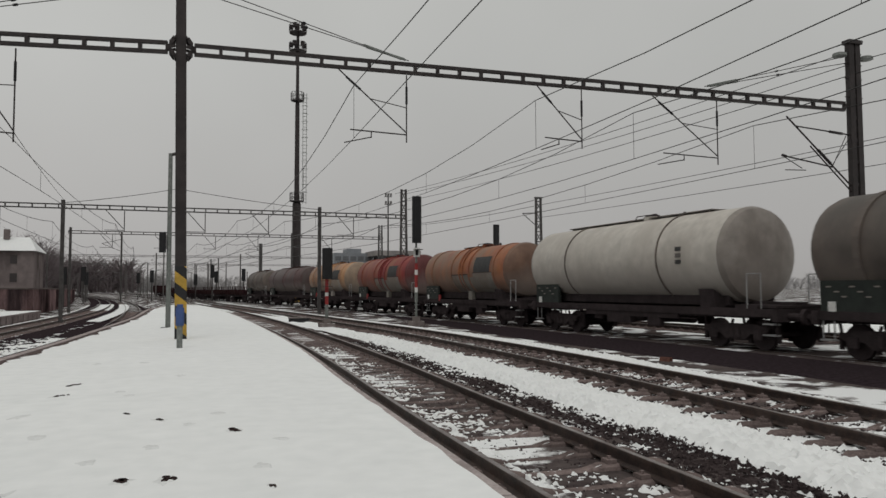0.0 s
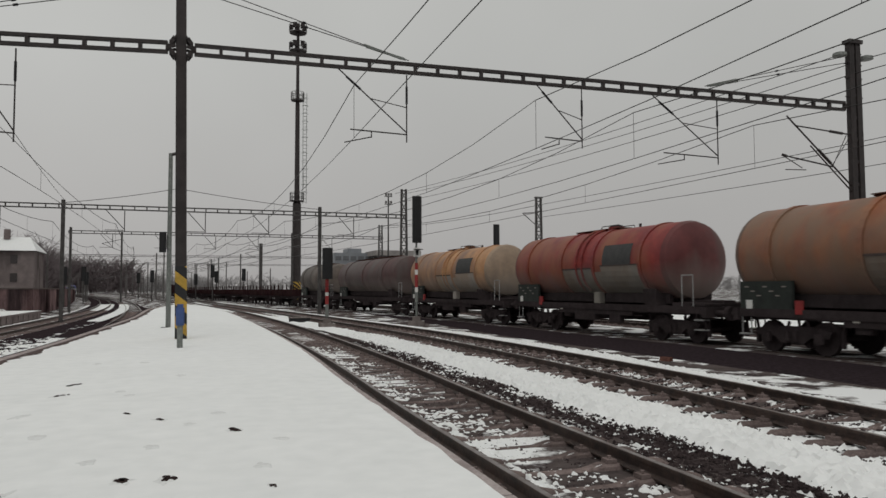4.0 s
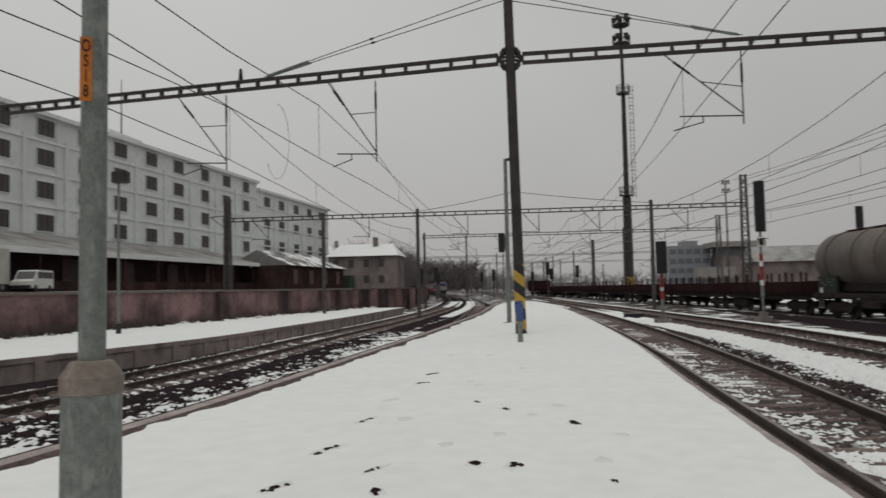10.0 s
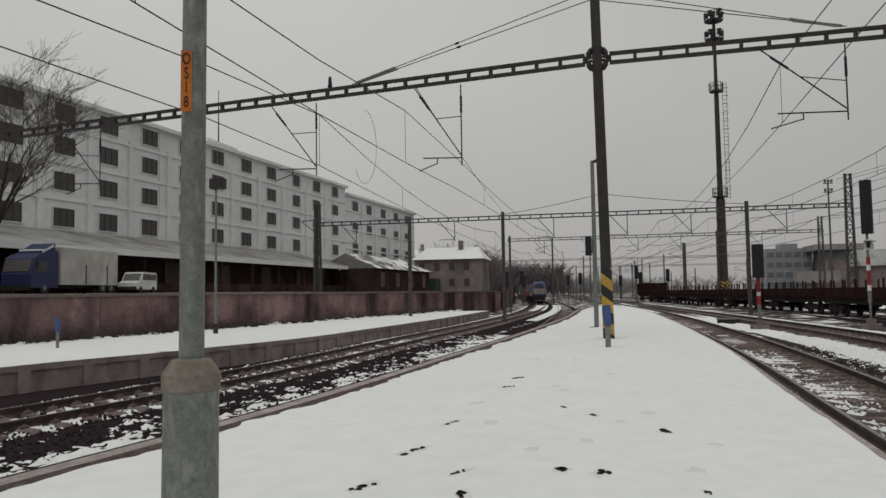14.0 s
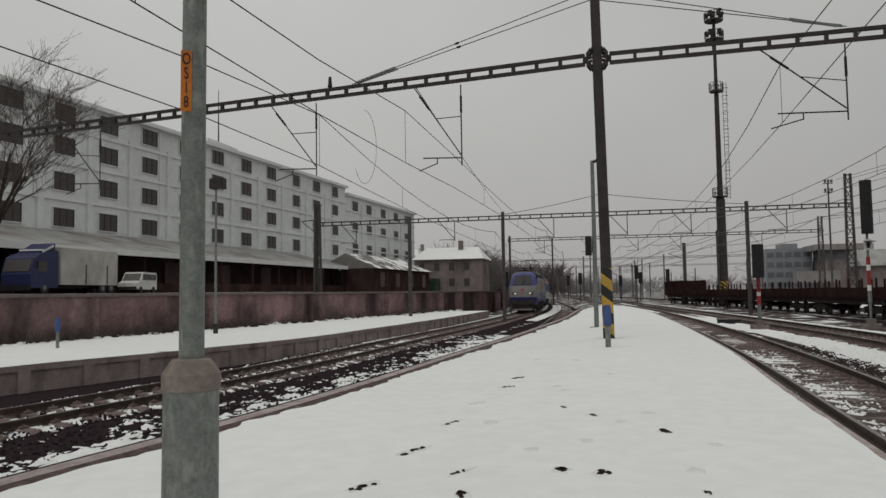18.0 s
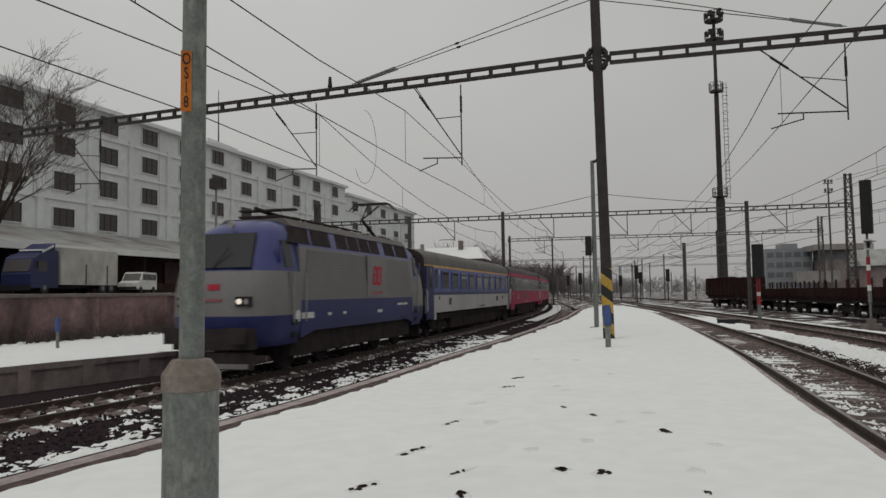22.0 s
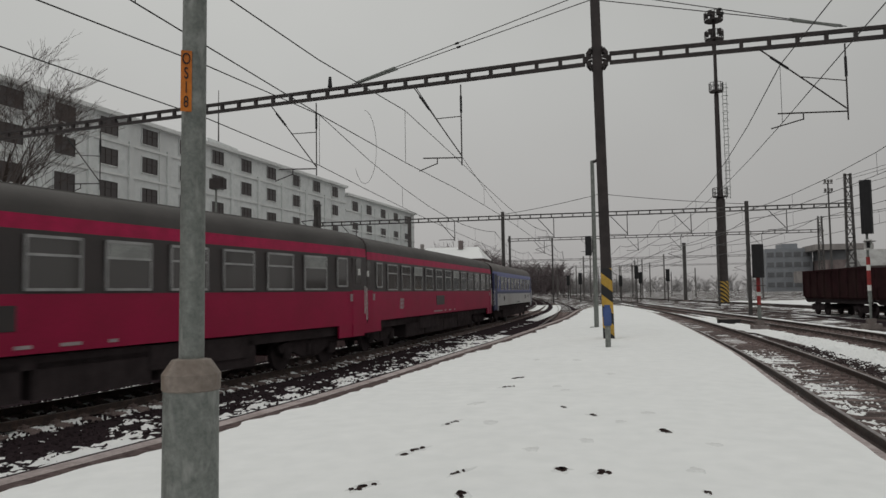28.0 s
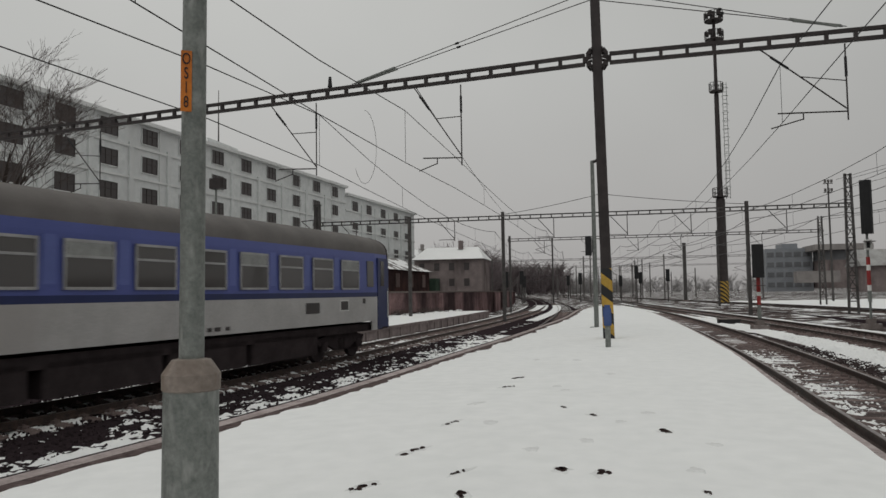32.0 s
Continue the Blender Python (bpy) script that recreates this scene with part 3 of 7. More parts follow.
def drop_arm(t, top, zlow, reach, depth=2.5, back=1.0):
    """A drop tube with its diagonal strut, steady arm and insulators, reaching sideways to the contact wire."""
    x, y, z = top
    tube = part("drop_tube", G().tube((x, y, z), (x, y, zlow), 0.018, n=6), M["steel"], t)
    part("insulator", G().tube((x, y, z - 0.3), (x, y, z - 0.75), 0.031, n=8), M["black"], tube)
    sx = x + reach * 1.15
    part("strut", G().tube((sx, y, z), (x, y, zlow + 0.25), 0.017, n=6), M["steel"], tube)
    mx = x + reach * 0.62
    mz = zlow + 0.25 + (z - zlow - 0.25) * 0.54
    part("strut_insulator", G().tube((x + reach * 1.02, y, zlow + 0.25 + (z - zlow - 0.25) * 0.88), (x + reach * 0.78, y, zlow + 0.25 + (z - zlow - 0.25) * 0.68), 0.031, n=8), M["black"], tube)
    part("tie", G().tube((x, y, z - 0.85), (mx, y, mz), 0.013, n=5), M["steel"], tube)
    ax = x + reach * 0.95
    part("steady_tube", G().tube((x, y, zlow + 0.2), (ax, y, zlow + 0.24), 0.018, n=6), M["steel"], tube)
    a2 = G().tube((x + reach * 0.6, y, zlow + 0.22), (x + reach * 0.6, y, zlow + 0.06), 0.015, n=5)
    a2.tube((x + reach * 0.6, y, zlow + 0.08), (ax + reach * 0.1, y, zlow - 0.1), 0.015, n=5)
    part("steady_arm", a2, M["steel"], tube)
    return ax


def lattice_mast(t, x, y, z0, z1, w0=0.55, w1=0.32, mat=None, step=0.9):
    """A mast of two channels joined by battens."""
    mat = mat or M["steel"]
    for sg in (-1, 1):
        part("channel", G().bar((x + sg * w0 / 2, y, z0), (x + sg * w1 / 2, y, z1), 0.12, 0.16), mat, t)
    z, k = z0 + step, 0
    while z < z1:
        w = w0 + (w1 - w0) * (z - z0) / (z1 - z0)
        part("batten", G().box((x, y, z), (w, 0.10, 0.08)), mat, t)
        sg = 1 if k % 2 else -1
        if z + step < z1:
            part("brace", G().bar((x - sg * w / 2, y + 0.02, z), (x + sg * w * 0.48, y + 0.02, z + step), 0.05, 0.05), mat, t)
            part("brace", G().bar((x + sg * w / 2, y - 0.04, z), (x - sg * w * 0.48, y - 0.04, z + step), 0.04, 0.05), mat, t)
        z, k = z + step, k + 1


def build_portal_1():
    t = thing("catenary_portal", "dark steel catenary portal with a ladder-like beam over the tracks", "catenary portal")
    bz = 6.9
    mx, my = 0.13, 18.2
    m = G()
    for z0, z1, a, b in ((0, 5.2, 0.128, 0.122), (5.2, 10.5, 0.122, 0.112)):
        m.add([(mx + sx * r - 0.013 * z, my + sy * r, z) for z, r in ((z0, a), (z1, b)) for sx, sy in ((-1, -1), (1, -1), (1, 1), (-1, 1))],
              [(0, 1, 5, 4), (1, 2, 6, 5), (2, 3, 7, 6), (3, 0, 4, 7), (4, 5, 6, 7), (0, 3, 2, 1)])
    part("mast", m, M["steel"], t)
    hz = G()
    hz.add([(mx + sx * r - 0.013 * z, my + sy * r, z) for z, r in ((0.02, 0.134), (1.74, 0.131)) for sx, sy in ((-1, -1), (1, -1), (1, 1), (-1, 1))],
           [(0, 1, 5, 4), (1, 2, 6, 5), (2, 3, 7, 6), (3, 0, 4, 7), (4, 5, 6, 7)])
    part("hazard_marking", hz, M["hazard"], t, "black and yellow diagonal warning stripes")
    mx -= 0.09
    # open six-sided clamps on both flanks of the mast
    hexa = [(0.1, 0.22), (0.14, 0.22), (0.23, 0.09), (0.23, -0.09), (0.14, -0.22), (0.1, -0.22)]
    for sg in (-1, 1):
        for sy in (-0.15, 0.15):
            g = G()
            for (xa, za), (xb, zb) in zip(hexa, hexa[1:]):
                g.bar((mx + sg * xa, my + sy, bz + za), (mx + sg * xb, my + sy, bz + zb), 0.03, 0.09)
            g.bar((mx + sg * 0.12, my + sy, bz + 0.02), (mx + sg * 0.23, my + sy, bz - 0.02), 0.03, 0.07)
            part("clamp_plate", g, M["steel"], t)
        part("clamp_cheek", G().box((mx + sg * 0.24, my, bz), (0.05, 0.3, 0.28)), M["steel"], t)
        for dz in (-0.2, 0.2):
            part("clamp_bolt", G().tube((mx + sg * 0.15, my - 0.2, bz + dz), (mx + sg * 0.15, my + 0.2, bz + dz), 0.025, n=6), M["steel"], t)
    ladder_beam(t, (mx + 0.3, my, bz), (19.6, 17.05, bz - 0.05))
    ladder_beam(t, (mx - 0.3, my, bz), (-25.5, 22.5, bz + 0.05))
    for sg in (-1, 1):
        part("channel", G().bar((19.95 + sg * 0.17, 17.0, RZR - 0.2), (19.95 + sg * 0.13, 17.0, 8.85), 0.17, 0.2), M["steel"], t)
    for k in range(13):
        part("batten", G().box((19.95, 17.0, 0.2 + 0.7 * k), (0.3, 0.12, 0.1)), M["steel"], t)
    for dz in (7.15, 7.75, 8.2, 8.55):
        part("step_bolt", G().tube((19.6, 17.0, dz), (20.3, 17.0, dz), 0.022, n=6), M["steel"], t)
    part("mast_cap", G().box((19.95, 17, 8.9), (0.55, 0.3, 0.12)), M["steel"], t)
    for sx in (-0.55, 0.55):
        lamp = G().lathe([(-0.05, 0.02), (-0.04, 0.22), (0.05, 0.2), (0.1, 0.05)], 12, "z").moved((19.95 + sx, 17.0, 8.45))
        part("insulator_plate", lamp, M["galv"], t)
    lattice_mast(t, -25.7, 22.55, 1.3, 8.2, 0.5, 0.3)
    # drop tubes: x on the beam, its low end, reach to the wire
    for x, zl, reach in ((5.52, 4.95, -1.55), (10.5, 5.05, -1.2), (14.9, 4.8, -2.0)):
        y = 18.2 - 1.15 * x / 19.6
        drop_arm(t, (x, y, bz - 0.2), zl, reach)
    for x, zl, reach in ((-3.5, 4.55, -1.1), (-7.85, 4.6, -1.2), (-15.9, 4.75, -1.2)):
        y = 18.2 - 4.3 * x / 25.5
        drop_arm(t, (x, y, bz - 0.2), zl, reach)
    # bracket on the end mast
    br = G()
    br.tube((19.9, 17, 4.2), (17.2, 17, 6.35), 0.026, n=6)
    br.tube((19.8, 17, 4.1), (18.1, 17, 5.5), 0.022, n=6)
    br.tube((19.8, 17, 5.95), (17.5, 17, 6.08), 0.022, n=6)
    br.tube((19.0, 17, 4.9), (17.0, 17, 5.15), 0.024, n=6)
    br.tube((17.1, 17, 5.1), (17.75, 17, 4.8), 0.014, n=5)
    br.tube((17.9, 17, 4.75), (17.1, 17, 4.72), 0.015, n=5)
    for dx in (0.0, 0.18):
        br.tube((19.75 - dx, 17, 5.93), (18.95 + dx * 0.2, 17, 4.95), 0.012, n=5)
    for (xa, za), (xb, zb) in (((18.9, 5.0), (18.4, 5.4)), ((19.4, 5.97), (18.9, 6.0)), ((17.15, 5.13), (17.0, 5.16))):
        br.tube((xa, 17, za), (xb, 17, zb), 0.045, n=8)
    part("bracket", br, M["steel"], t)
    # stays from the masts down to the beam, with their turnbuckles
    for a, b in (((0.02, my, 8.62), (5.5, 17.9, bz + 0.2)), ((-0.1, my, 8.62), (-6.7, 19.33, bz + 0.2)), ((19.9, 17.0, 8.5), (14.5, 17.35, bz + 0.2))):
        for k in (0.0, 0.22):
            A, B = Vector(a) - Vector((0, 0, k)), Vector(b) + Vector((k * 0.4, 0, 0))
            st = part("stay", G().tube(A, B, 0.012, n=5), M["steel"], t)
            part("turnbuckle", G().bar(B.lerp(A, 0.02), B.lerp(A, 0.2), 0.05, 0.05), M["galv"], st)
            part("clip", G().tube(A.lerp(B, 0.52), A.lerp(B, 0.535), 0.03, n=6), M["black"], st)
    part("cable_head", G().tube((-7.4, 19.45, bz + 0.2), (-7.4, 19.45, bz + 0.5), 0.07, 0.04), M["black"], t)


build_portal_1()


def build_portal(y, bz, xs_masts, x0, x1, label, drops, tall=(), mat=None, step=0.8):
    t = thing("catenary_portal", label, "catenary portal", "far catenary portals")
    mat = mat or M["steel_far"]
    ladder_beam(t, (x0, y, bz), (x1, y, bz), depth=0.36, step=step, chord=0.085, mat=mat)
    for x, top in xs_masts:
        zg = RZL - 0.2 if x < -2 else RZR - 0.2
        if top > bz + 1.5:
            lattice_mast(t, x, y, zg, top, 0.62, 0.36, mat)
        else:
            part("mast", G().bar((x, y, zg), (x, y, top), 0.24, 0.26), mat, t)
    for x in drops:
        tube = part("drop_tube", G().tube((x, y, bz - 0.2), (x, y, bz - 1.7), 0.035, n=5), mat, t)
        part("strut", G().tube((x - 1.2, y, bz - 0.2), (x - 0.05, y, bz - 1.5), 0.03, n=5), mat, tube)
        part("steady_tube", G().tube((x, y, bz - 1.6), (x - 1.3, y, bz - 1.6), 0.025, n=5), mat, tube)


build_portal(57, 7.05, ((-22.9, 8.5), (-15.0, 7.4), (-7.45, 7.5), (10.5, 7.6), (17.35, 9.3)), -23.2, 17.5, "dark grey steel catenary portal with lattice end masts",
             (-19.5, -11.3, -3.5, 2.0, 6.6, 13.2))
build_portal(87, 7.4, ((-10.6, 7.9), (12.8, 7.8), (23.5, 9.0)), -10.8, 23.8, "distant grey catenary portal", (-6.5, -1.0, 4.2, 8.9, 17.5), step=1.2)
# the farthest portals take the steel with haze painted into it
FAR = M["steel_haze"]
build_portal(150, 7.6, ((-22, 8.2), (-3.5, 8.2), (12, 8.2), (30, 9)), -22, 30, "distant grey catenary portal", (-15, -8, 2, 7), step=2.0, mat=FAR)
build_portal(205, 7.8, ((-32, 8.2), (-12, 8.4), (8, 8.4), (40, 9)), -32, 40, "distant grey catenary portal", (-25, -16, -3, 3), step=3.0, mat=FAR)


# ---- light tower ----
def build_tower():
    x, y = 15.6, 102.0
    t = thing("light_tower", "tall dark lighting tower with caged ladder and floodlight platforms", "light tower")
    zs = ((-0.7, 0.62), (13.0, 0.58), (13.4, 0.36), (27.0, 0.30), (27.3, 0.24), (36.0, 0.2))
    g = G()
    for (z0, r0), (z1, r1) in zip(zs, zs[1:]):
        g.tube((x, y, z0), (x, y, z1), r0, r1, n=12)
    part("shaft", g, M["steel"], t, smooth=True)
    part("hazard_marking", G().tube((x, y, -0.6), (x, y, 2.2), 0.65, 0.64, n=16), M["hazard"], t, "black and yellow warning stripes")
    for z, r in ((13.3, 0.95), (27.4, 0.9), (34.4, 1.2), (37.0, 1.2)):
        part("landing", G().tube((x, y, z), (x, y, z + 0.12), r, n=12), M["steel"], t)
        rail = G()
        for i in range(12):
            a = 2 * math.pi * i / 12
            b = a + 2 * math.pi / 12
            p, q = (x + math.cos(a) * r, y + math.sin(a) * r), (x + math.cos(b) * r, y + math.sin(b) * r)
            rail.tube((*p, z + 0.1), (*p, z + 1.2), 0.035, n=4)
            for h in (0.6, 1.2):
                rail.tube((*p, z + h), (*q, z + h), 0.035, n=4)
        part("railing", rail, M["steel"], t)
    part("top_shaft", G().tube((x, y, 36), (x, y, 38.4), 0.2, n=8), M["steel"], t)
    for zz in (35.4, 37.9):
        for i in range(5):
            a = 2 * math.pi * i / 5 + 0.3
            part("floodlight", G().box((x + math.cos(a) * 0.95, y + math.sin(a) * 0.95, zz), (0.55, 0.5, 0.6), bev=0.08), M["steel"], t)
    cage = G()
    for dx in (-0.25, 0.25):
        cage.tube((x + 0.95 + dx, y - 0.5, 13), (x + 0.95 + dx, y - 0.5, 28.5), 0.035, n=4)
    z = 13.2
    while z < 28.4:
        cage.tube((x + 0.7, y - 0.5, z), (x + 1.2, y - 0.5, z), 0.03, n=4)
        z += 0.5
    part("ladder", cage, M["galv"], t)
    hoops = G()
    z = 14.5
    while z < 28.4:
        c = (x + 0.95, y - 0.5)
        for i in range(6):
            a, b = -math.pi + math.pi * i / 6, -math.pi + math.pi * (i + 1) / 6
            hoops.tube((c[0] + 0.42 * math.cos(a), c[1] + 0.6 * math.sin(a), z), (c[0] + 0.42 * math.cos(b), c[1] + 0.6 * math.sin(b), z), 0.03, n=4)
        z += 1.1
    part("ladder_cage", hoops, M["galv"], t)


build_tower()


# ---- signals and posts ----
def build_signal(x, y, base, head0, head1, width, label, boards=(), plate=None, yaw=0):
    t = thing("railway_signal", label, "railway signal", "colour light signals", m=pose(x, y, base, 0, 0, yaw))
    f = G().box((0, 0, 0.12), (0.75, 0.6, 0.25), bev=0.08).box((0, 0, 0.32), (0.36, 0.36, 0.3), bev=0.06)
    part("foundation", f, M["foundation"], t)
    h0, h1 = head0 - base, head1 - base
    part("post", G().tube((0, 0, 0.3), (0, 0, h1 - 0.1), 0.055, n=10), M["galv"], t, smooth=True)
    zs = [0.75, 1.15, 1.5, 1.75, 2.1]
    for i, (a, b, c) in enumerate(boards):
        part("band", G().tube((0, 0, a), (0, 0, b), 0.085, n=10), M[c], t)
    hd = G().box((0, -0.1, (h0 + h1) / 2), (width, 0.22, h1 - h0), bev=0.1)
    head = part("signal_head", hd, M["black"], t, "black signal head seen from behind")
    n = max(2, int((h1 - h0) / 0.32))
    for i in range(n):
        zc = h0 + (i + 0.5) * (h1 - h0) / n
        part("hood", G().tube((0, 0.02, zc), (0, 0.24, zc), 0.11, n=10), M["black"], head)
    if plate:
        pl = part("number_plate", G().box((0.0, -0.09, plate), (0.34, 0.03, 0.46)), M["white"], t, "white plate with a dark bar")
        part("plate_bar", G().box((0.0, -0.11, plate), (0.14, 0.02, 0.3)), M["black"], pl)
    part("step", G().box((0, -0.3, h0 - 0.35), (0.4, 0.35, 0.03)), M["steel"], t)
    return t


build_signal(6.85, 35.2, -0.68, 1.68, 3.18, 0.5, "short colour light signal on a red and white post",
             ((0.55, 1.15, "galv"), (1.15, 1.55, "red"), (1.55, 1.72, "white"), (1.72, 2.5, "red")))
build_signal(11.6, 35.9, -0.68, 3.55, 5.95, 0.5, "tall black colour light signal on a red and white post",
             ((1.2, 1.7, "galv"), (1.7, 1.95, "white"), (1.95, 2.6, "red"), (2.6, 2.85, "white"), (2.85, 3.2, "red")), plate=3.75)


def build_post_signal():
    t = thing("signal_post", "thin galvanised post with a small dark signal box", "signal post", m=pose(-0.2, 24.0, 0))
    part("post", G().tube((0, 0, 0), (0, 0, 5.4), 0.075, 0.06, n=10), M["galv"], t, smooth=True)
    part("base_plate", G().box((0, 0, 0.03), (0.4, 0.4, 0.05)), M["steel"], t)
    part("signal_head", G().box((-0.19, 0, 2.65), (0.2, 0.24, 0.62), bev=0.04), M["black"], t)
    arm = G().tube((0, 0, 5.35), (0.3, 0, 5.45), 0.05, n=8)
    part("arm", arm, M["steel"], t)


build_post_signal()


def build_bollard(x, y, z, h, label):
    t = thing("pull_box_post", label, "post", "blue headed posts", m=pose(x, y, z))
    part("post", G().tube((0, 0, 0), (0, 0, h * 0.58), 0.055, n=10), M["galv"], t, smooth=True)
    g = G().box((0, 0, h * 0.76), (0.16, 0.15, h * 0.40), bev=0.03)
    part("box", g, M["blue"], t)
    part("cap", G().box((0, 0, h), (0.12, 0.11, h * 0.08), bev=0.02), M["blue"], t)


build_bollard(0.09, 15.3, 0.02, 0.86, "grey post with a blue box head in the snow")
build_bollard(-19.5, 23.4, RZL + 0.52, 1.08, "grey post with a blue box head on the side platform")


def build_near_lamp():
    t = thing("lamp_post", "galvanised lamp post with a thick foot and an orange plate", "lamp post", m=pose(-1.6, 2.65, 0, 0, 0.25, 31))
    part("foot_tube", G().tube((0, 0, 0), (0, 0, 0.84), 0.108, 0.106, n=24), M["galv"], t, smooth=True)
    part("collar", G().lathe([(0.835, 0.106), (0.84, 0.112), (0.9, 0.113), (0.955, 0.075), (0.96, 0.05)], 24, "z"), M["cap"], t, "stained cast collar", smooth=True)
    part("shaft", G().tube((0, 0, 0.95), (0, 0, 7.5), 0.0485, 0.040, n=20), M["galv"], t, smooth=True)
    pl = part("plate", G().box((-0.03, -0.046, 2.06), (0.042, 0.006, 0.245)), M["orange"], t, "orange plate with black characters")
    for i, ch in enumerate("OS18"):
        cu = bpy.data.curves.new("character", "FONT")
        cu.body = ch
        cu.size = 0.066
        cu.extrude = 0.001
        cu.align_x = "CENTER"
        cu.align_y = "CENTER"
        cu.materials.append(M["black"])
        ob = new("character", cu)
        ob.parent = pl
        ob.matrix_basis = pose(-0.03, -0.051, 2.147 - i * 0.058, 90, 0, 0) @ Matrix.Diagonal((0.62, 1, 1, 1))
    part("luminaire", G().box((0, 0.5, 7.45), (0.25, 1.1, 0.14), bev=0.05), M["galv"], t)


build_near_lamp()


def build_platform_lamp():
    t = thing("lamp_post", "slim grey platform lamp post with a square head", "lamp post", m=pose(-18.4, 32.7, RZL + 0.5))
    part("post", G().tube((0, 0, 0), (0, 0, 7.2), 0.075, 0.05, n=8), M["galv"], t)
    part("foot", G().tube((0, 0, 0), (0, 0, 0.5), 0.12, n=8), M["steel"], t)
    part("head", G().box((0.1, 0, 7.35), (0.75, 0.5, 0.5), bev=0.08), M["steel"], t)


build_platform_lamp()


# ---- retaining wall ----
def build_wall():
    t = thing("retaining_wall", "stained reddish retaining wall with a snowy coping", "wall", kind="structure")
    y, k = -24.0, 0
    while y < 200:
        y1 = y + 6.0
        p = [(wall_x(v), v, 0) for v in (y, y1)]
        part("wall_panel", G().sweep(p, [(-0.55, RZL - 0.3), (0, RZL - 0.3), (-0.05, 1.3), (-0.55, 1.3)]), M["plaster"], t)
        part("coping", G().sweep(p, [(-0.62, 1.3), (0.05, 1.3), (0.05, 1.44), (-0.62, 1.44)]), M["coping"], t)
        if k % 2 == 0:
            x = wall_x(y)
            part("buttress", G().box((x + 0.05, y, 0.1), (0.4, 0.7, 2.3)), M["plaster"], t)
        y, k = y1, k + 1


build_wall()


# ---- the large white warehouse ----
FX = lambda y: -52.7 + 0.087 * (y - 64)


def build_warehouse():
    t = thing("warehouse", "long pale five-storey warehouse with rows of dark windows", "building")
    a = math.atan(0.087)
    zt = 21.35
    secs = ((18, 131.5, zt, 0.0), (131.5, 170.5, 20.1, 0.0))
    for y0, y1, zh, o in secs:
        p = [(FX(y0), y0, 0), (FX(y1), y1, 0)]
        part("wall", G().sweep(p, [(-22, 1.0), (-0.3, 1.0), (-0.3, zh), (-22, zh)]), M["facade"], t)
        part("cornice", G().sweep(p, [(-22.2, zh), (0.35, zh), (0.35, zh + 0.45), (-22.2, zh + 0.45)]), M["cornice"], t)
        for zc in (zh - 2.9, zh - 6.5, zh - 10.2, 7.4):
            part("string_course", G().sweep(p, [(-0.3, zc), (-0.12, zc), (-0.12, zc + 0.25), (-0.3, zc + 0.25)]), M["cornice"], t)
    # facade skin: piers between windows and bands between rows, windows set back
    cols = [37.5, 44.3, 51.0, 57.7, 64.1, 70.2, 76.8, 83.6, 90.4, 97.4, 104.4, 112.4, 119.5, 126.7]
    cols2 = [135.8, 142.7, 150.4, 158.0, 165.0]
    for cs, rows in ((cols, (20.1, 16.75, 13.1, 9.45)), (cols2, (18.4, 14.3, 10.2))):
        for y in cs:
            for zr in rows:
                w = part("window", G().box((0, 0, 0), (0.1, 2.7, 1.85)), M["winglass"], t)
                w.matrix_basis = pose(FX(y) - 0.3, y, zr, 0, 0, -math.degrees(a))
                fr = G()
                for yy in (-1.35, -0.45, 0.45, 1.35):
                    fr.box((0.06, yy, 0), (0.07, 0.09, 1.85))
                for zz in (-0.92, 0.15, 0.92):
                    fr.box((0.06, 0, zz), (0.07, 2.7, 0.08))
                part("window_frame", fr, M["frame"], w)
                part("sill", G().box((0.1, 0, -0.98), (0.18, 2.87, 0.08)), M["cornice"], w)
                rv = G()
                for yy in (-1.4, 1.4):
                    rv.box((0.08, yy, 0), (0.14, 0.07, 1.95))
                rv.box((0.08, 0, 0.96), (0.14, 2.87, 0.08))
                part("surround", rv, M["facade"], w)
    for y in cols + cols2:
        yy = y + 3.4
        if yy < 168 and not 128 < yy < 134:
            part("pilaster", G().box((FX(yy) - 0.2, yy, 11), (0.24, 0.7, 16)), M["facade"], t)
    part("roof_house", G().box((FX(100) - 8, 100, zt + 1.6), (5, 9, 2.6)), M["facade"], t)
    part("antenna", G().tube((FX(100) - 8, 103, zt + 2), (FX(100) - 8, 103, zt + 12), 0.14, 0.05, n=5), M["steel_far"], t)
    for yy in (60, 77, 112, 124):
        part("drainpipe", G().tube((FX(yy) - 0.1, yy + 1.6, 1), (FX(yy) - 0.1, yy + 1.6, zt), 0.09, n=6), M["cornice"], t)
    for yy in (46, 90, 116):
        part("vent", G().tube((FX(yy) - 3, yy, zt), (FX(yy) - 3, yy, zt + 1.6), 0.2, n=6), M["steel_far"], t)


build_warehouse()


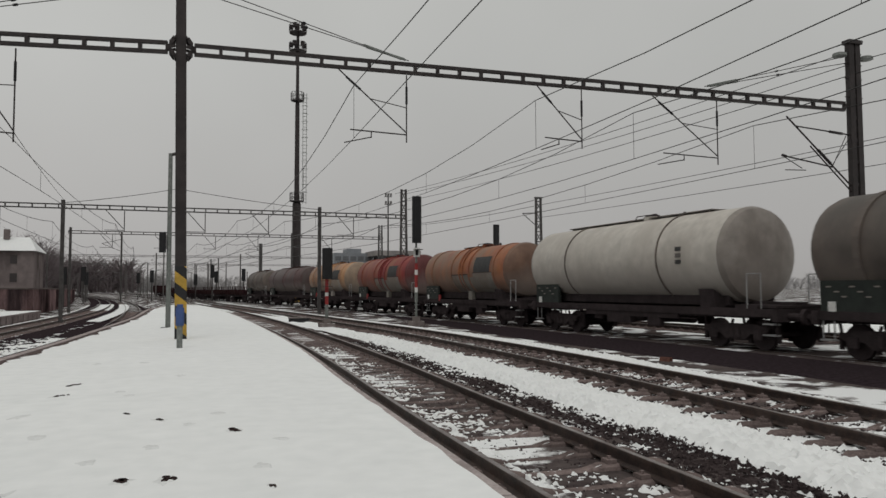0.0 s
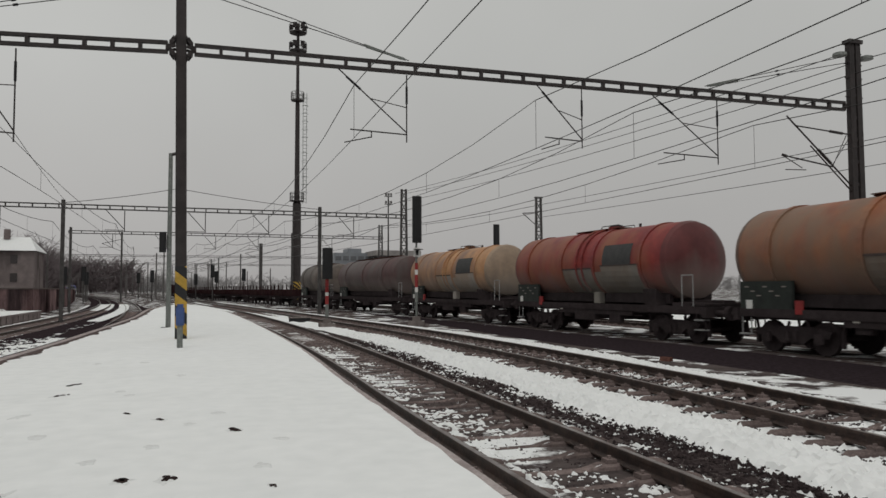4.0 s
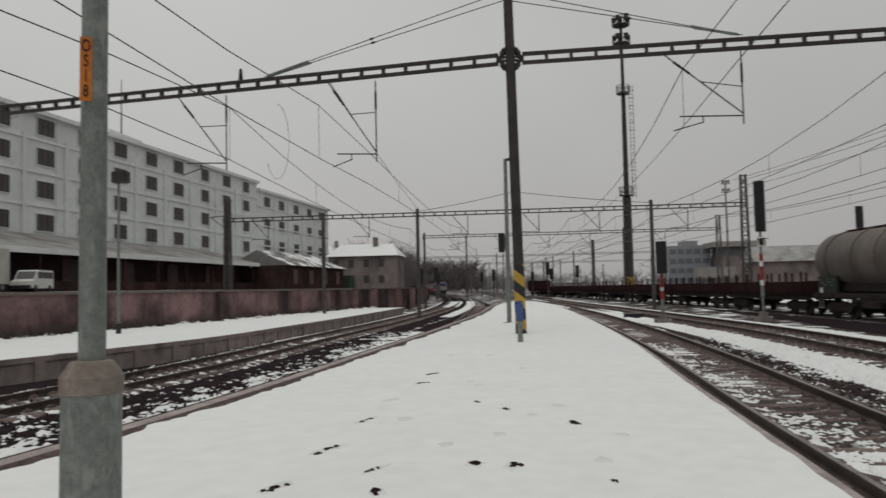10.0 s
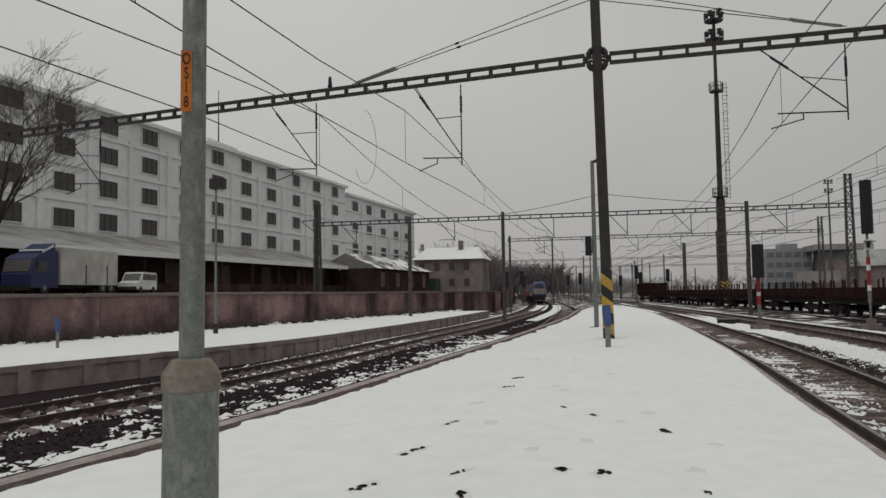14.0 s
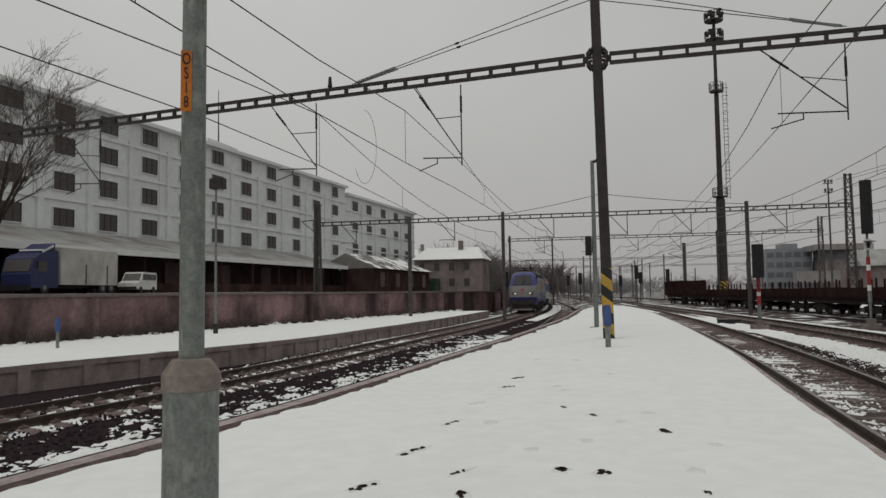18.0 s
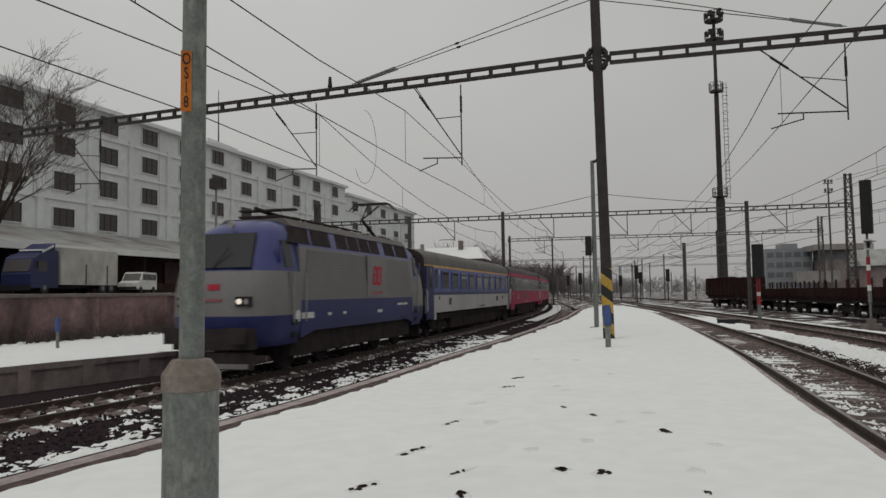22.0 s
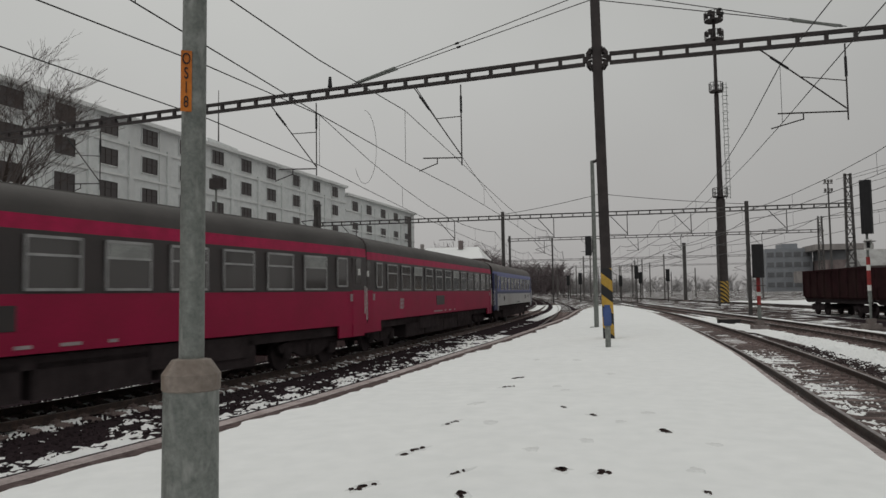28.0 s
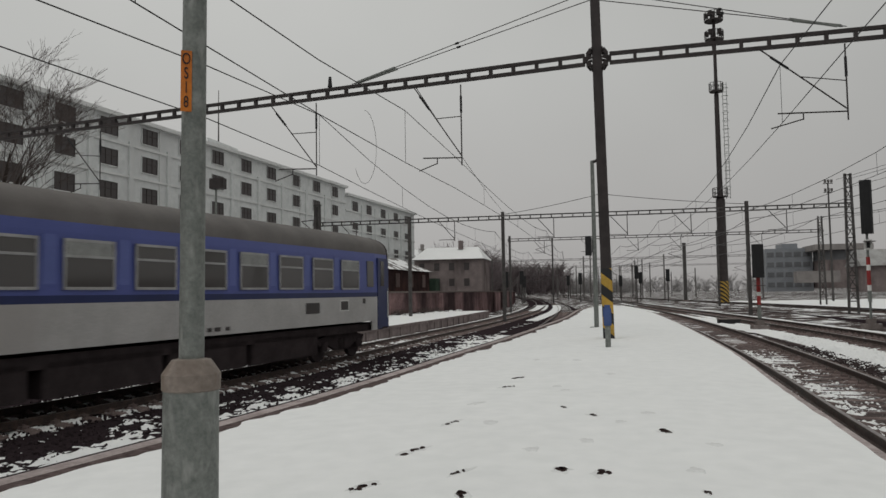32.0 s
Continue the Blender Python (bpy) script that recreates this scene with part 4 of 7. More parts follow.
def build_canopy():
    """The loading canopy along the warehouse, with its dark bays."""
    t = thing("loading_shed", "long low loading shed with pale roof, dark open bays", "shed")
    for y0, y1, zi, ze, out in ((30, 112, 8.1, 5.75, 9.0), (112, 140, 7.6, 5.6, 7.5)):
        p = [(FX(y0), y0, 0), (FX(y1), y1, 0)]
        part("roof", G().sweep(p, [(0.0, zi), (out, ze), (out, ze - 0.25), (0.0, zi - 0.3)]), M["rooffelt"], t)
        part("fascia", G().sweep(p, [(out + 0.02, ze - 0.5), (out + 0.14, ze - 0.5), (out + 0.14, ze + 0.04), (out + 0.02, ze + 0.04)]), M["cornice"], t)
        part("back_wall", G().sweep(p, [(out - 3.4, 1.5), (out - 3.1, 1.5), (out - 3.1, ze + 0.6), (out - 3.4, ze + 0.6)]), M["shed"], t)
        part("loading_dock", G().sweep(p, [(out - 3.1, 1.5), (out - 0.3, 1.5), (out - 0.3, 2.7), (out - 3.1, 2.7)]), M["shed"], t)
        y = y0 + 2
        while y < y1:
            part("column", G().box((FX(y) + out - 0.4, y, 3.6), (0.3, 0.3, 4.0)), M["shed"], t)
            y += 6.5
        y = y0 + 4
        while y < y1 - 4:
            part("gate", G().box((FX(y) + out - 3.04, y, 3.9), (0.12, 3.6, 2.3)), M["brickfar"], t)
            y += 9.7
    return t


build_canopy()


def build_end_shed():
    """The shed at the far end of the loading dock, with a hipped snowy roof."""
    t = thing("loading_shed", "dark shed with a hipped roof dusted with snow", "shed")
    y0, y1 = 112.0, 141.0
    x = lambda y: FX(y) + 3.5
    w = 9.5
    part("wall", G().sweep([(x(y0), y0, 0), (x(y1), y1, 0)], [(0.6, 1.5), (w, 1.5), (w, 5.4), (0.6, 5.4)]), M["shed"], t)
    g = G().add([(x(y0), y0, 5.4), (x(y0) + w + 0.7, y0, 5.4), (x(y1) + w + 0.7, y1 + 0.6, 5.4), (x(y1), y1 + 0.6, 5.4), (x(y0) + w / 2, y0, 7.9), (x(y1) + w / 2, y1 - 6, 7.9)],
                [(0, 4, 1), (1, 4, 5, 2), (2, 5, 3), (3, 5, 4, 0), (0, 1, 2, 3)])
    part("roof", g, M["roofsnow"], t)
    y = y0 + 4
    while y < y1 - 2:
        part("gate", G().box((x(y) + w + 0.05, y, 3.6), (0.12, 3.0, 2.4)), M["brickfar"], t)
        y += 7.0
    part("skip", G().box((x(150) + 8, 147, 2.9), (3, 9, 2.6), bev=0.1), M["green"], t, "green skip")


build_end_shed()


def build_truck():
    t = thing("lorry", "parked lorry with a blue cab and pale trailer", "lorry", m=pose(-42.6, 53.3, 1.6, 0, 0, 184))
    part("trailer_box", G().box((0, 0, 2.2), (2.5, 7.6, 2.9), bev=0.06), M["tarp"], t, "pale dirty box body")
    for yy in (-2.2, 0.7):
        part("strap", G().box((-1.27, yy, 1.6), (0.04, 0.1, 1.6)), M["steel"], t)
    part("chassis", G().box((0, 1.2, 0.62), (1.1, 10.6, 0.26)), M["black"], t)
    n = [(4.1, 0.5), (7.1, 0.5), (7.15, 1.5), (6.75, 2.7), (6.2, 3.0), (4.1, 3.35)]
    k = len(n)
    cab = G().add([(w, y, z) for w in (-1.2, 1.2) for y, z in n], [tuple(range(k)), tuple(range(2 * k - 1, k - 1, -1))] + [(i, k + i, k + (i + 1) % k, (i + 1) % k) for i in range(k)])
    part("cab", cab, M["cabblue"], t, "blue cab")
    part("wind_deflector", G().add([(w, y, z) for w in (-1.0, 1.0) for y, z in ((4.2, 3.3), (6.0, 3.05), (4.2, 3.95))], [(0, 1, 2), (5, 4, 3), (0, 3, 4, 1), (1, 4, 5, 2), (2, 5, 3, 0)]), M["cabblue"], t)
    part("deflector_stripe", G().bar((-1.02, 4.4, 3.75), (-1.02, 5.7, 3.2), 0.02, 0.16), M["white"], t)
    part("windscreen", G().bar((0, 7.14, 1.7), (0, 6.8, 2.6), 2.1, 0.05), M["winglass"], t)
    part("side_window", G().box((-1.21, 5.9, 2.1), (0.04, 1.0, 0.75)), M["winglass"], t)
    part("mirror", G().box((-1.4, 6.7, 2.2), (0.16, 0.12, 0.5), bev=0.03), M["black"], t)
    part("roof_snow", G().box((0, 5.0, 3.36), (1.9, 1.4, 0.12), bev=0.05), M["snow"], t)
    part("bumper", G().box((0, 7.15, 0.5), (2.4, 0.2, 0.4), bev=0.05), M["black"], t)
    for yy in (-2.9, -1.7, 5.6):
        for xx in (-1.05, 1.05):
            w = part("wheel", G().tube((xx - 0.14, yy, 0.5), (xx + 0.14, yy, 0.5), 0.5, n=16), M["black"], t)
            part("hub", G().tube((xx - 0.16, yy, 0.5), (xx + 0.16, yy, 0.5), 0.22, n=10), M["galv"], w)


build_truck()


def build_van():
    t = thing("van", "white parked minibus with dark windows", "van", m=pose(-42.4, 61.2, 1.65, 0, 0, 192))
    prof = [(-2.3, 0.35), (2.15, 0.35), (2.4, 0.6), (2.35, 0.95), (1.6, 1.12), (0.95, 1.85), (0.7, 1.95), (-2.1, 1.95), (-2.3, 1.7)]
    g = G()
    n = len(prof)
    g.add([(w, y, z) for w in (-0.85, 0.85) for y, z in prof], [tuple(range(n)), tuple(range(2 * n - 1, n - 1, -1))] + [(i, n + i, n + (i + 1) % n, (i + 1) % n) for i in range(n)])
    part("body", g, M["white"], t)
    for y0, y1 in ((-2.1, -1.15), (-1.05, 0.05), (0.15, 0.95)):
        for sx in (-0.86, 0.86):
            part("window", G().box((sx, (y0 + y1) / 2, 1.5), (0.03, y1 - y0, 0.55)), M["winglass"], t)
    part("windscreen", G().bar((0, 1.0, 1.82), (0, 1.56, 1.16), 1.5, 0.04), M["winglass"], t)
    for sx in (-0.8, 0.8):
        for y in (-1.4, 1.5):
            part("wheel", G().tube((sx - 0.1, y, 0.32), (sx + 0.1, y, 0.32), 0.32, n=14), M["black"], t)
    part("bumper", G().box((0, 2.38, 0.5), (1.6, 0.14, 0.22), bev=0.05), M["steel"], t)


build_van()


def build_house(x0, x1, y, zb, ze, zr, label, wall, roof):
    t = thing("station_house", label, "house")
    part("wall", G().box(((x0 + x1) / 2, y + 5, (zb + ze) / 2), (x1 - x0, 10, ze - zb)), wall, t)
    g = G()
    g.add([(x0 - 0.5, y - 0.7, ze), (x1 + 0.5, y - 0.7, ze), (x1 + 0.5, y + 10.7, ze), (x0 - 0.5, y + 10.7, ze), (x0 + 1.5, y + 5, zr), (x1 - 1.5, y + 5, zr)],
          [(0, 1, 5, 4), (1, 2, 5), (2, 3, 4, 5), (3, 0, 4), (0, 3, 2, 1)])
    part("roof", g, roof, t)
    xx = x0 + 1.6
    while xx < x1 - 1:
        for zz in np.arange(zb + 1.8, ze - 1, 3.2):
            part("window", G().box((xx, y - 0.02, zz), (1.1, 0.1, 1.5)), M["winglass"], t)
        xx += 3.1
    part("chimney", G().box(((x0 + x1) / 2 + 2, y + 4, zr + 0.4), (0.9, 0.9, 1.8)), wall, t)


build_house(-37.5, -23.5, 146, 1.6, 8.1, 10.8, "grey-brown house with a snow-covered roof", M["housewall"], M["snow"])
build_house(-60, -44, 200, 1.6, 10.0, 14, "far pale house with a snowy roof", M["concrete_far"], M["roofsnow"])


def build_far_offices():
    t = thing("office_building", "distant blue-grey glass office block", "building")
    y = 236
    part("wall", G().box((54.8, y + 8, 6.6), (13.0, 16, 12.8)), M["blueglass"], t)
    part("roof_house", G().box((56, y + 8, 13.8), (4.5, 8, 1.7)), M["blueglass"], t)
    for i in range(4):
        for j in range(5):
            part("window", G().box((49.6 + j * 2.5, y - 0.05, 2.2 + i * 3.0), (1.9, 0.15, 1.4)), M["hazeglass"], t)
    t = thing("signal_box", "distant brown flat-roofed building with an overhanging roof", "building")
    part("wall", G().box((67.3, y - 3, 5.0), (11.0, 12, 8.0)), M["housewall"], t)
    part("roof", G().box((66.8, y - 4, 12.6), (15, 14, 1.6)), M["concrete_far"], t)
    part("upper_wall", G().box((67.3, y - 3, 10.3), (10.4, 11.5, 2.9)), M["hazeglass"], t)
    part("low_wall", G().box((58.5, y - 14, 4.2), (11, 4, 3.2)), M["concrete_far"], t)
    t = thing("shed", "distant low shed with a snowy roof", "shed")
    part("wall", G().box((76, 190, 3), (34, 10, 6)), M["housewall"], t)
    g = G().add([(58, 184, 6), (94, 184, 6), (94, 196, 6), (58, 196, 6), (58, 190, 10), (94, 190, 10)], [(0, 1, 5, 4), (2, 3, 4, 5), (1, 2, 5), (3, 0, 4), (0, 3, 2, 1)])
    part("roof", g, M["rooffelt"], t)


build_far_offices()


# ---- far masts, poles and signals ----
def build_far_masts():
    rnd = random.Random(11)
    for line, side, z in ((T3, 4.5, RZR), (T2, -2.6, RZR), (T4, 5.5, RZR), (T4, 14, RZR), (T4, 24, RZR), (L2, -3.2, RZL)):
        for y in (165, 190, 230, 270, 320):
            yy = y + rnd.uniform(-9, 9)
            h = rnd.uniform(7.0, 9.5)
            x = line.x_at(yy) + side + rnd.uniform(-0.6, 0.6)
            t = thing("catenary_mast", "distant dark catenary mast with a bracket", "mast", "far masts", m=pose(x, yy, z - 0.2))
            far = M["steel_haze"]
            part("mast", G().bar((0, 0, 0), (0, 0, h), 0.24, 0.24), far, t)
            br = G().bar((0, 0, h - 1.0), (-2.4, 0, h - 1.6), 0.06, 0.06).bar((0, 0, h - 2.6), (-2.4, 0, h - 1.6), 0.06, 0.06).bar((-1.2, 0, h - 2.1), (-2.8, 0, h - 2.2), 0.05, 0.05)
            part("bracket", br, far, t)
    for line, side, y, h in ((T1, -2.4, 130, 5), (T2, 2.3, 118, 5.6), (T2, 2.2, 140, 4.6), (T3, 2.2, 135, 5), (T4, 2.4, 125, 5.2), (L2, -2.6, 112, 5), (L1, 2.2, 150, 5), (L2, -2.8, 128, 4.6), (L2, -3.4, 92, 4.4)):
        t = thing("far_signal", "distant dark colour light signal", "railway signal", "far signals", m=pose(line.x_at(y) + side, y, RZR - 0.2))
        part("post", G().tube((0, 0, 0), (0, 0, h), 0.09, n=6), M["steel_far"], t)
        part("signal_head", G().box((0, 0, h - 0.9), (0.62, 0.3, 2.0), bev=0.08), M["black"], t)


build_far_masts()


def mast_at(x, y, z, h, w0, w1, label):
    t = thing("lattice_mast", label, "mast", "lattice masts")
    lattice_mast(t, x, y, z, h, w0, w1, M["steel_far"], 0.8)
    part("cap", G().box((x, y, h), (w1 + 0.2, 0.3, 0.1)), M["steel_far"], t)
    arm = G().bar((x, y, h - 1.2), (x - 1.4, y, h - 1.3), 0.07, 0.07).bar((x, y, h - 2.4), (x - 1.4, y, h - 1.3), 0.05, 0.05)
    part("bracket", arm, M["steel_far"], t)


for x, y, h, w in ((-6.8, 106, 9.6, 0.22), (12.7, 120, 9.2, 0.5)):
    t = thing("catenary_mast", "dark grey catenary mast standing between the far tracks", "mast", "far masts", m=pose(x, y, -0.7))
    part("mast", G().bar((0, 0, 0), (0, 0, h), w, w * 0.8), M["steel_far"], t)
    part("foot", G().box((0, 0, 0.15), (w + 0.4, w + 0.3, 0.3), bev=0.05), M["foundation"], t)
    part("bracket", G().bar((0, 0, h - 1.0), (-2.4, 0, h - 1.6), 0.06, 0.06).bar((0, 0, h - 2.6), (-2.4, 0, h - 1.6), 0.06, 0.06), M["steel_far"], t)
mast_at(27.0, 52.0, -0.7, 8.4, 0.6, 0.4, "dark grey lattice mast beyond the goods train")
mast_at(-22.7, 56.6, 1.4, 8.6, 0.6, 0.4, "dark grey lattice mast on the retaining wall")


def pole_signal(x, y, h0, h1, w, label):
    t = thing("far_signal", label, "railway signal", "far signals", m=pose(x, y, -0.7))
    part("post", G().tube((0, 0, 0), (0, 0, h1 + 0.7), 0.08, n=6), M["steel_far"], t)
    part("signal_head", G().box((0, 0, (h0 + h1) / 2 + 0.7), (w, 0.3, h1 - h0), bev=0.1), M["black"], t)


pole_signal(24.0, 53.5, 4.3, 6.3, 0.5, "black signal head above the goods train")

# a lamp pole far off beside the portal mast
t = thing("lamp_post", "distant lamp mast with floodlights", "lamp post", m=pose(30.4, 108, -0.7))
part("post", G().tube((0, 0, 0), (0, 0, 16), 0.16, 0.1, n=6), M["steel_far"], t)
for dx in (-0.4, 0.0, 0.4):
    for dz in (15.1, 16.3):
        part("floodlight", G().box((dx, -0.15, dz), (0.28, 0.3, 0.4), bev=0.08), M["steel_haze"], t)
for dz in (14.8, 16.0):
    part("crossbar", G().box((0, 0, dz), (1.2, 0.12, 0.1)), M["steel_far"], t)


# ---- trees ----
def bare_tree(x, y, z, h, seed, label, depth=5):
    t = thing("bare_tree", label, "tree", "bare trees", m=pose(x, y, z))
    rnd = random.Random(seed)
    trunk, twigs = G(), G()

    def grow(p, d, length, r, k):
        q = p + d * length
        (trunk if k <= 1 else twigs).tube(p, q, r, max(r * 0.72, 0.007), n=6 if k < 2 else 3, cap=False)
        if k >= depth:
            return
        for i in range((4 if k == 0 else 3) if k < 3 else rnd.choice((2, 3))):
            a = rnd.uniform(0, 2 * math.pi)
            tilt = rnd.uniform(0.25, 0.75)
            nd = Vector((d.x + math.cos(a) * tilt, d.y + math.sin(a) * tilt, d.z + rnd.uniform(-0.1, 0.22))).normalized()
            s = p + d * length * rnd.uniform(0.45, 1.0)
            grow(s, nd, length * rnd.uniform(0.62, 0.85), max(r * 0.5, 0.008), k + 1)

    grow(Vector((0, 0, 0)), Vector((0.03, 0, 1)), h * 0.27, h * 0.009, 0)
    part("trunk", trunk, M["bark"], t)
    part("crown", twigs, M["twig"], t, "fine bare twigs")
    return t


bare_tree(-33.0, 34.4, 1.4, 18, 3, "bare leafless tree in front of the warehouse", 7)
bare_tree(-34.6, 35.6, 1.4, 16, 8, "bare leafless tree in front of the warehouse", 6)


def build_wood(name, label, spots, mat, seed, fine=30):
    g = G()
    rnd = random.Random(seed)
    for x, y, z, h in spots(rnd):
        base = Vector((x, y, z))
        k = y / 240
        g.tube(base, base + Vector((0, 0, h * 0.6)), 0.16 * k, 0.1 * k, n=4, cap=False)
        for j in range(fine):
            a = rnd.uniform(0, 6.283)
            s = base + Vector((math.cos(a) * h * 0.08, math.sin(a) * h * 0.08, h * rnd.uniform(0.02, 0.72)))
            e = s + Vector((math.cos(a) * h * 0.24, math.sin(a) * h * 0.24, h * rnd.uniform(0.05, 0.3)))
            g.tube(s, e, 0.11 * k, 0.04 * k, n=3, cap=False)
            for _ in range(2):
                b = rnd.uniform(0, 6.283)
                m = s.lerp(e, rnd.uniform(0.3, 1))
                g.tube(m, m + Vector((math.cos(b) * h * 0.13, math.sin(b) * h * 0.13, h * rnd.uniform(0.0, 0.15))), 0.07 * k, 0.03 * k, n=3, cap=False)
    solid(name, g, mat, label, "trees", kind="stuff")


def along_curve(rnd):
    for i in range(230):
        u = i / 230
        y = 165 + 250 * u ** 1.4 + rnd.uniform(-10, 10)
        yield L2.x_at(min(y, 990)) - 11 - rnd.random() ** 1.3 * (18 + 30 * u), y, 1.5, rnd.uniform(6, 13)


def beyond_curve(rnd):
    for i in range(150):
        yield -110 + 88 * (i + rnd.random()) / 150, rnd.uniform(440, 490), -0.5, rnd.uniform(15, 24)


def past_the_yard(rnd):
    for i in range(60):
        yield -24 + 45 * (i + rnd.random()) / 60, rnd.uniform(480, 520), -0.5, rnd.uniform(8, 13)


def along_horizon(rnd):
    for i in range(240):
        x = 5 + 520 * (i + rnd.random()) / 240
        yield x, 560 - 0.3 * x + rnd.uniform(-25, 25), -0.5, rnd.uniform(8, 14)


build_wood("far_trees", "far leafless dark trees along the curve", along_curve, M["fartree"], 21)
build_wood("far_trees", "hazy brown bare wood beyond the curve of the line", beyond_curve, M["fartree"], 22, 26)
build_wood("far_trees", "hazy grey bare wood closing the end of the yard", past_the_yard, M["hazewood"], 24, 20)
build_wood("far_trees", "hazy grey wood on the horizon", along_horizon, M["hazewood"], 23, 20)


# ---- overhead wires ----
LW1 = Line([(-5.2, -40), (-5.05, 5), (-5.0, 10), (-4.8, 16.4), (-4.5, 20.8), (-4.2, 31), (-4.2, 57), (-4.3, 87), (-5.9, 115), (-9.3, 155), (-15, 205), (-26, 285), (-40, 350)])
LW2 = Line([(-10.2, -40), (-8.0, 6), (-7.3, 11.7), (-6.9, 15.1), (-7.1, 19), (-7.6, 30), (-8.2, 57), (-8.3, 87), (-9.5, 115), (-12.9, 155), (-18.6, 205), (-30, 285), (-44, 350)])
def build_wires():
    def run(line, y0, y1, z, side=0.0, mat="wire", r=0.011, sag=0.0, name="contact_wire", spans=(18.0, 57.0, 87.0, 150.0, 205.0), label="thin dark overhead wire", zig=0.12):
        ys = [y0]
        sp = [-25.0] + list(spans) + [320.0]
        g = G()
        pts = []
        for a, b in zip(sp, sp[1:]):
            for i in range(8):
                u = i / 8
                y = a + (b - a) * u
                if y0 <= y <= y1:
                    k = sp.index(a)
                    off = side + zig * ((-1) ** k * (1 - 2 * u))
                    pts.append((line.x_at(y) + off, y, z - sag * 4 * u * (1 - u)))
        g.path(pts, [r * (1 + max(0.0, p[1] - 25) / 70) for p in pts], 4)
        return solid(name, g, M[mat], label, "overhead wire", "overhead wires"), pts

    for line, z0, dx in ((T1, 5.0, 0.0), (T2, 5.05, 0.3), (T3, 4.95, -0.5), (T4, 4.9, -0.4), (LW1, 4.55, 0.0), (LW2, 4.6, 0.0)):
        _, low = run(line, -25, 300, z0, dx, name="contact_wire")
        _, high = run(line, -25, 300, z0 + 1.35, dx, sag=0.75, name="messenger_wire", r=0.013)
        dr = G()
        for p, q in list(zip(low, high))[::2]:
            if p[1] < 120:
                dr.tube(p, q, 0.007, n=3, cap=False)
        solid("droppers", dr, M["wire"], "thin wire droppers", "overhead wire", kind="stuff")

    # feeders and cross wires
    def wire(p, q, r=0.014, sag=0.3, n=10, label="thin dark feeder wire"):
        g = G()
        P, Q = Vector(p), Vector(q)
        pts = [P.lerp(Q, i / n) - Vector((0, 0, sag * 4 * (i / n) * (1 - i / n))) for i in range(n + 1)]
        g.path(pts, r, 4)
        solid("feeder_wire", g, M["wire"], label, "overhead wire", "feeder wires")

    wire((19.4, 17, 8.45), (16.6, 57, 8.9))
    wire((20.5, 17, 8.45), (24, -20, 8.6))
    wire((20.4, 17, 8.4), (17, 57, 8.8))
    wire((19.95, 17, 7.9), (17, 57, 8.2))
    wire((19.95, 17, 7.9), (21, -20, 8.0))
    wire((27, 52, 7.8), (30, -15, 8.0), 0.016)
    wire((27, 52, 6.8), (33, -15, 7.2), 0.016)
    wire((27, 52, 7.8), (23.4, 87, 8.6), 0.02)
    wire((-5.2, 20.5, 7.3), (-7.4, 57, 7.5), 0.014, 0.2)
    wire((0.06, 57, 8.6), (-7.4, 57, 7.3), 0.02, 0.1)
    wire((0.06, 57, 8.6), (10.5, 57, 7.4), 0.02, 0.1)


    for cx, cy, cz, rx, rz, a1 in ((-9.9, 30.0, 7.6, 0.55, 1.6, 4.1),):
        pts = [Vector((cx + rx * math.sin(a), cy + 0.06 * a, cz + rz * math.cos(a))) for a in np.linspace(0.1, a1, 18)]
        solid("cable_loop", G().path(pts, 0.009, 4), M["wire"], "thin slack cable loop hanging from the overhead wires", "cable", "cable loops")


build_wires()


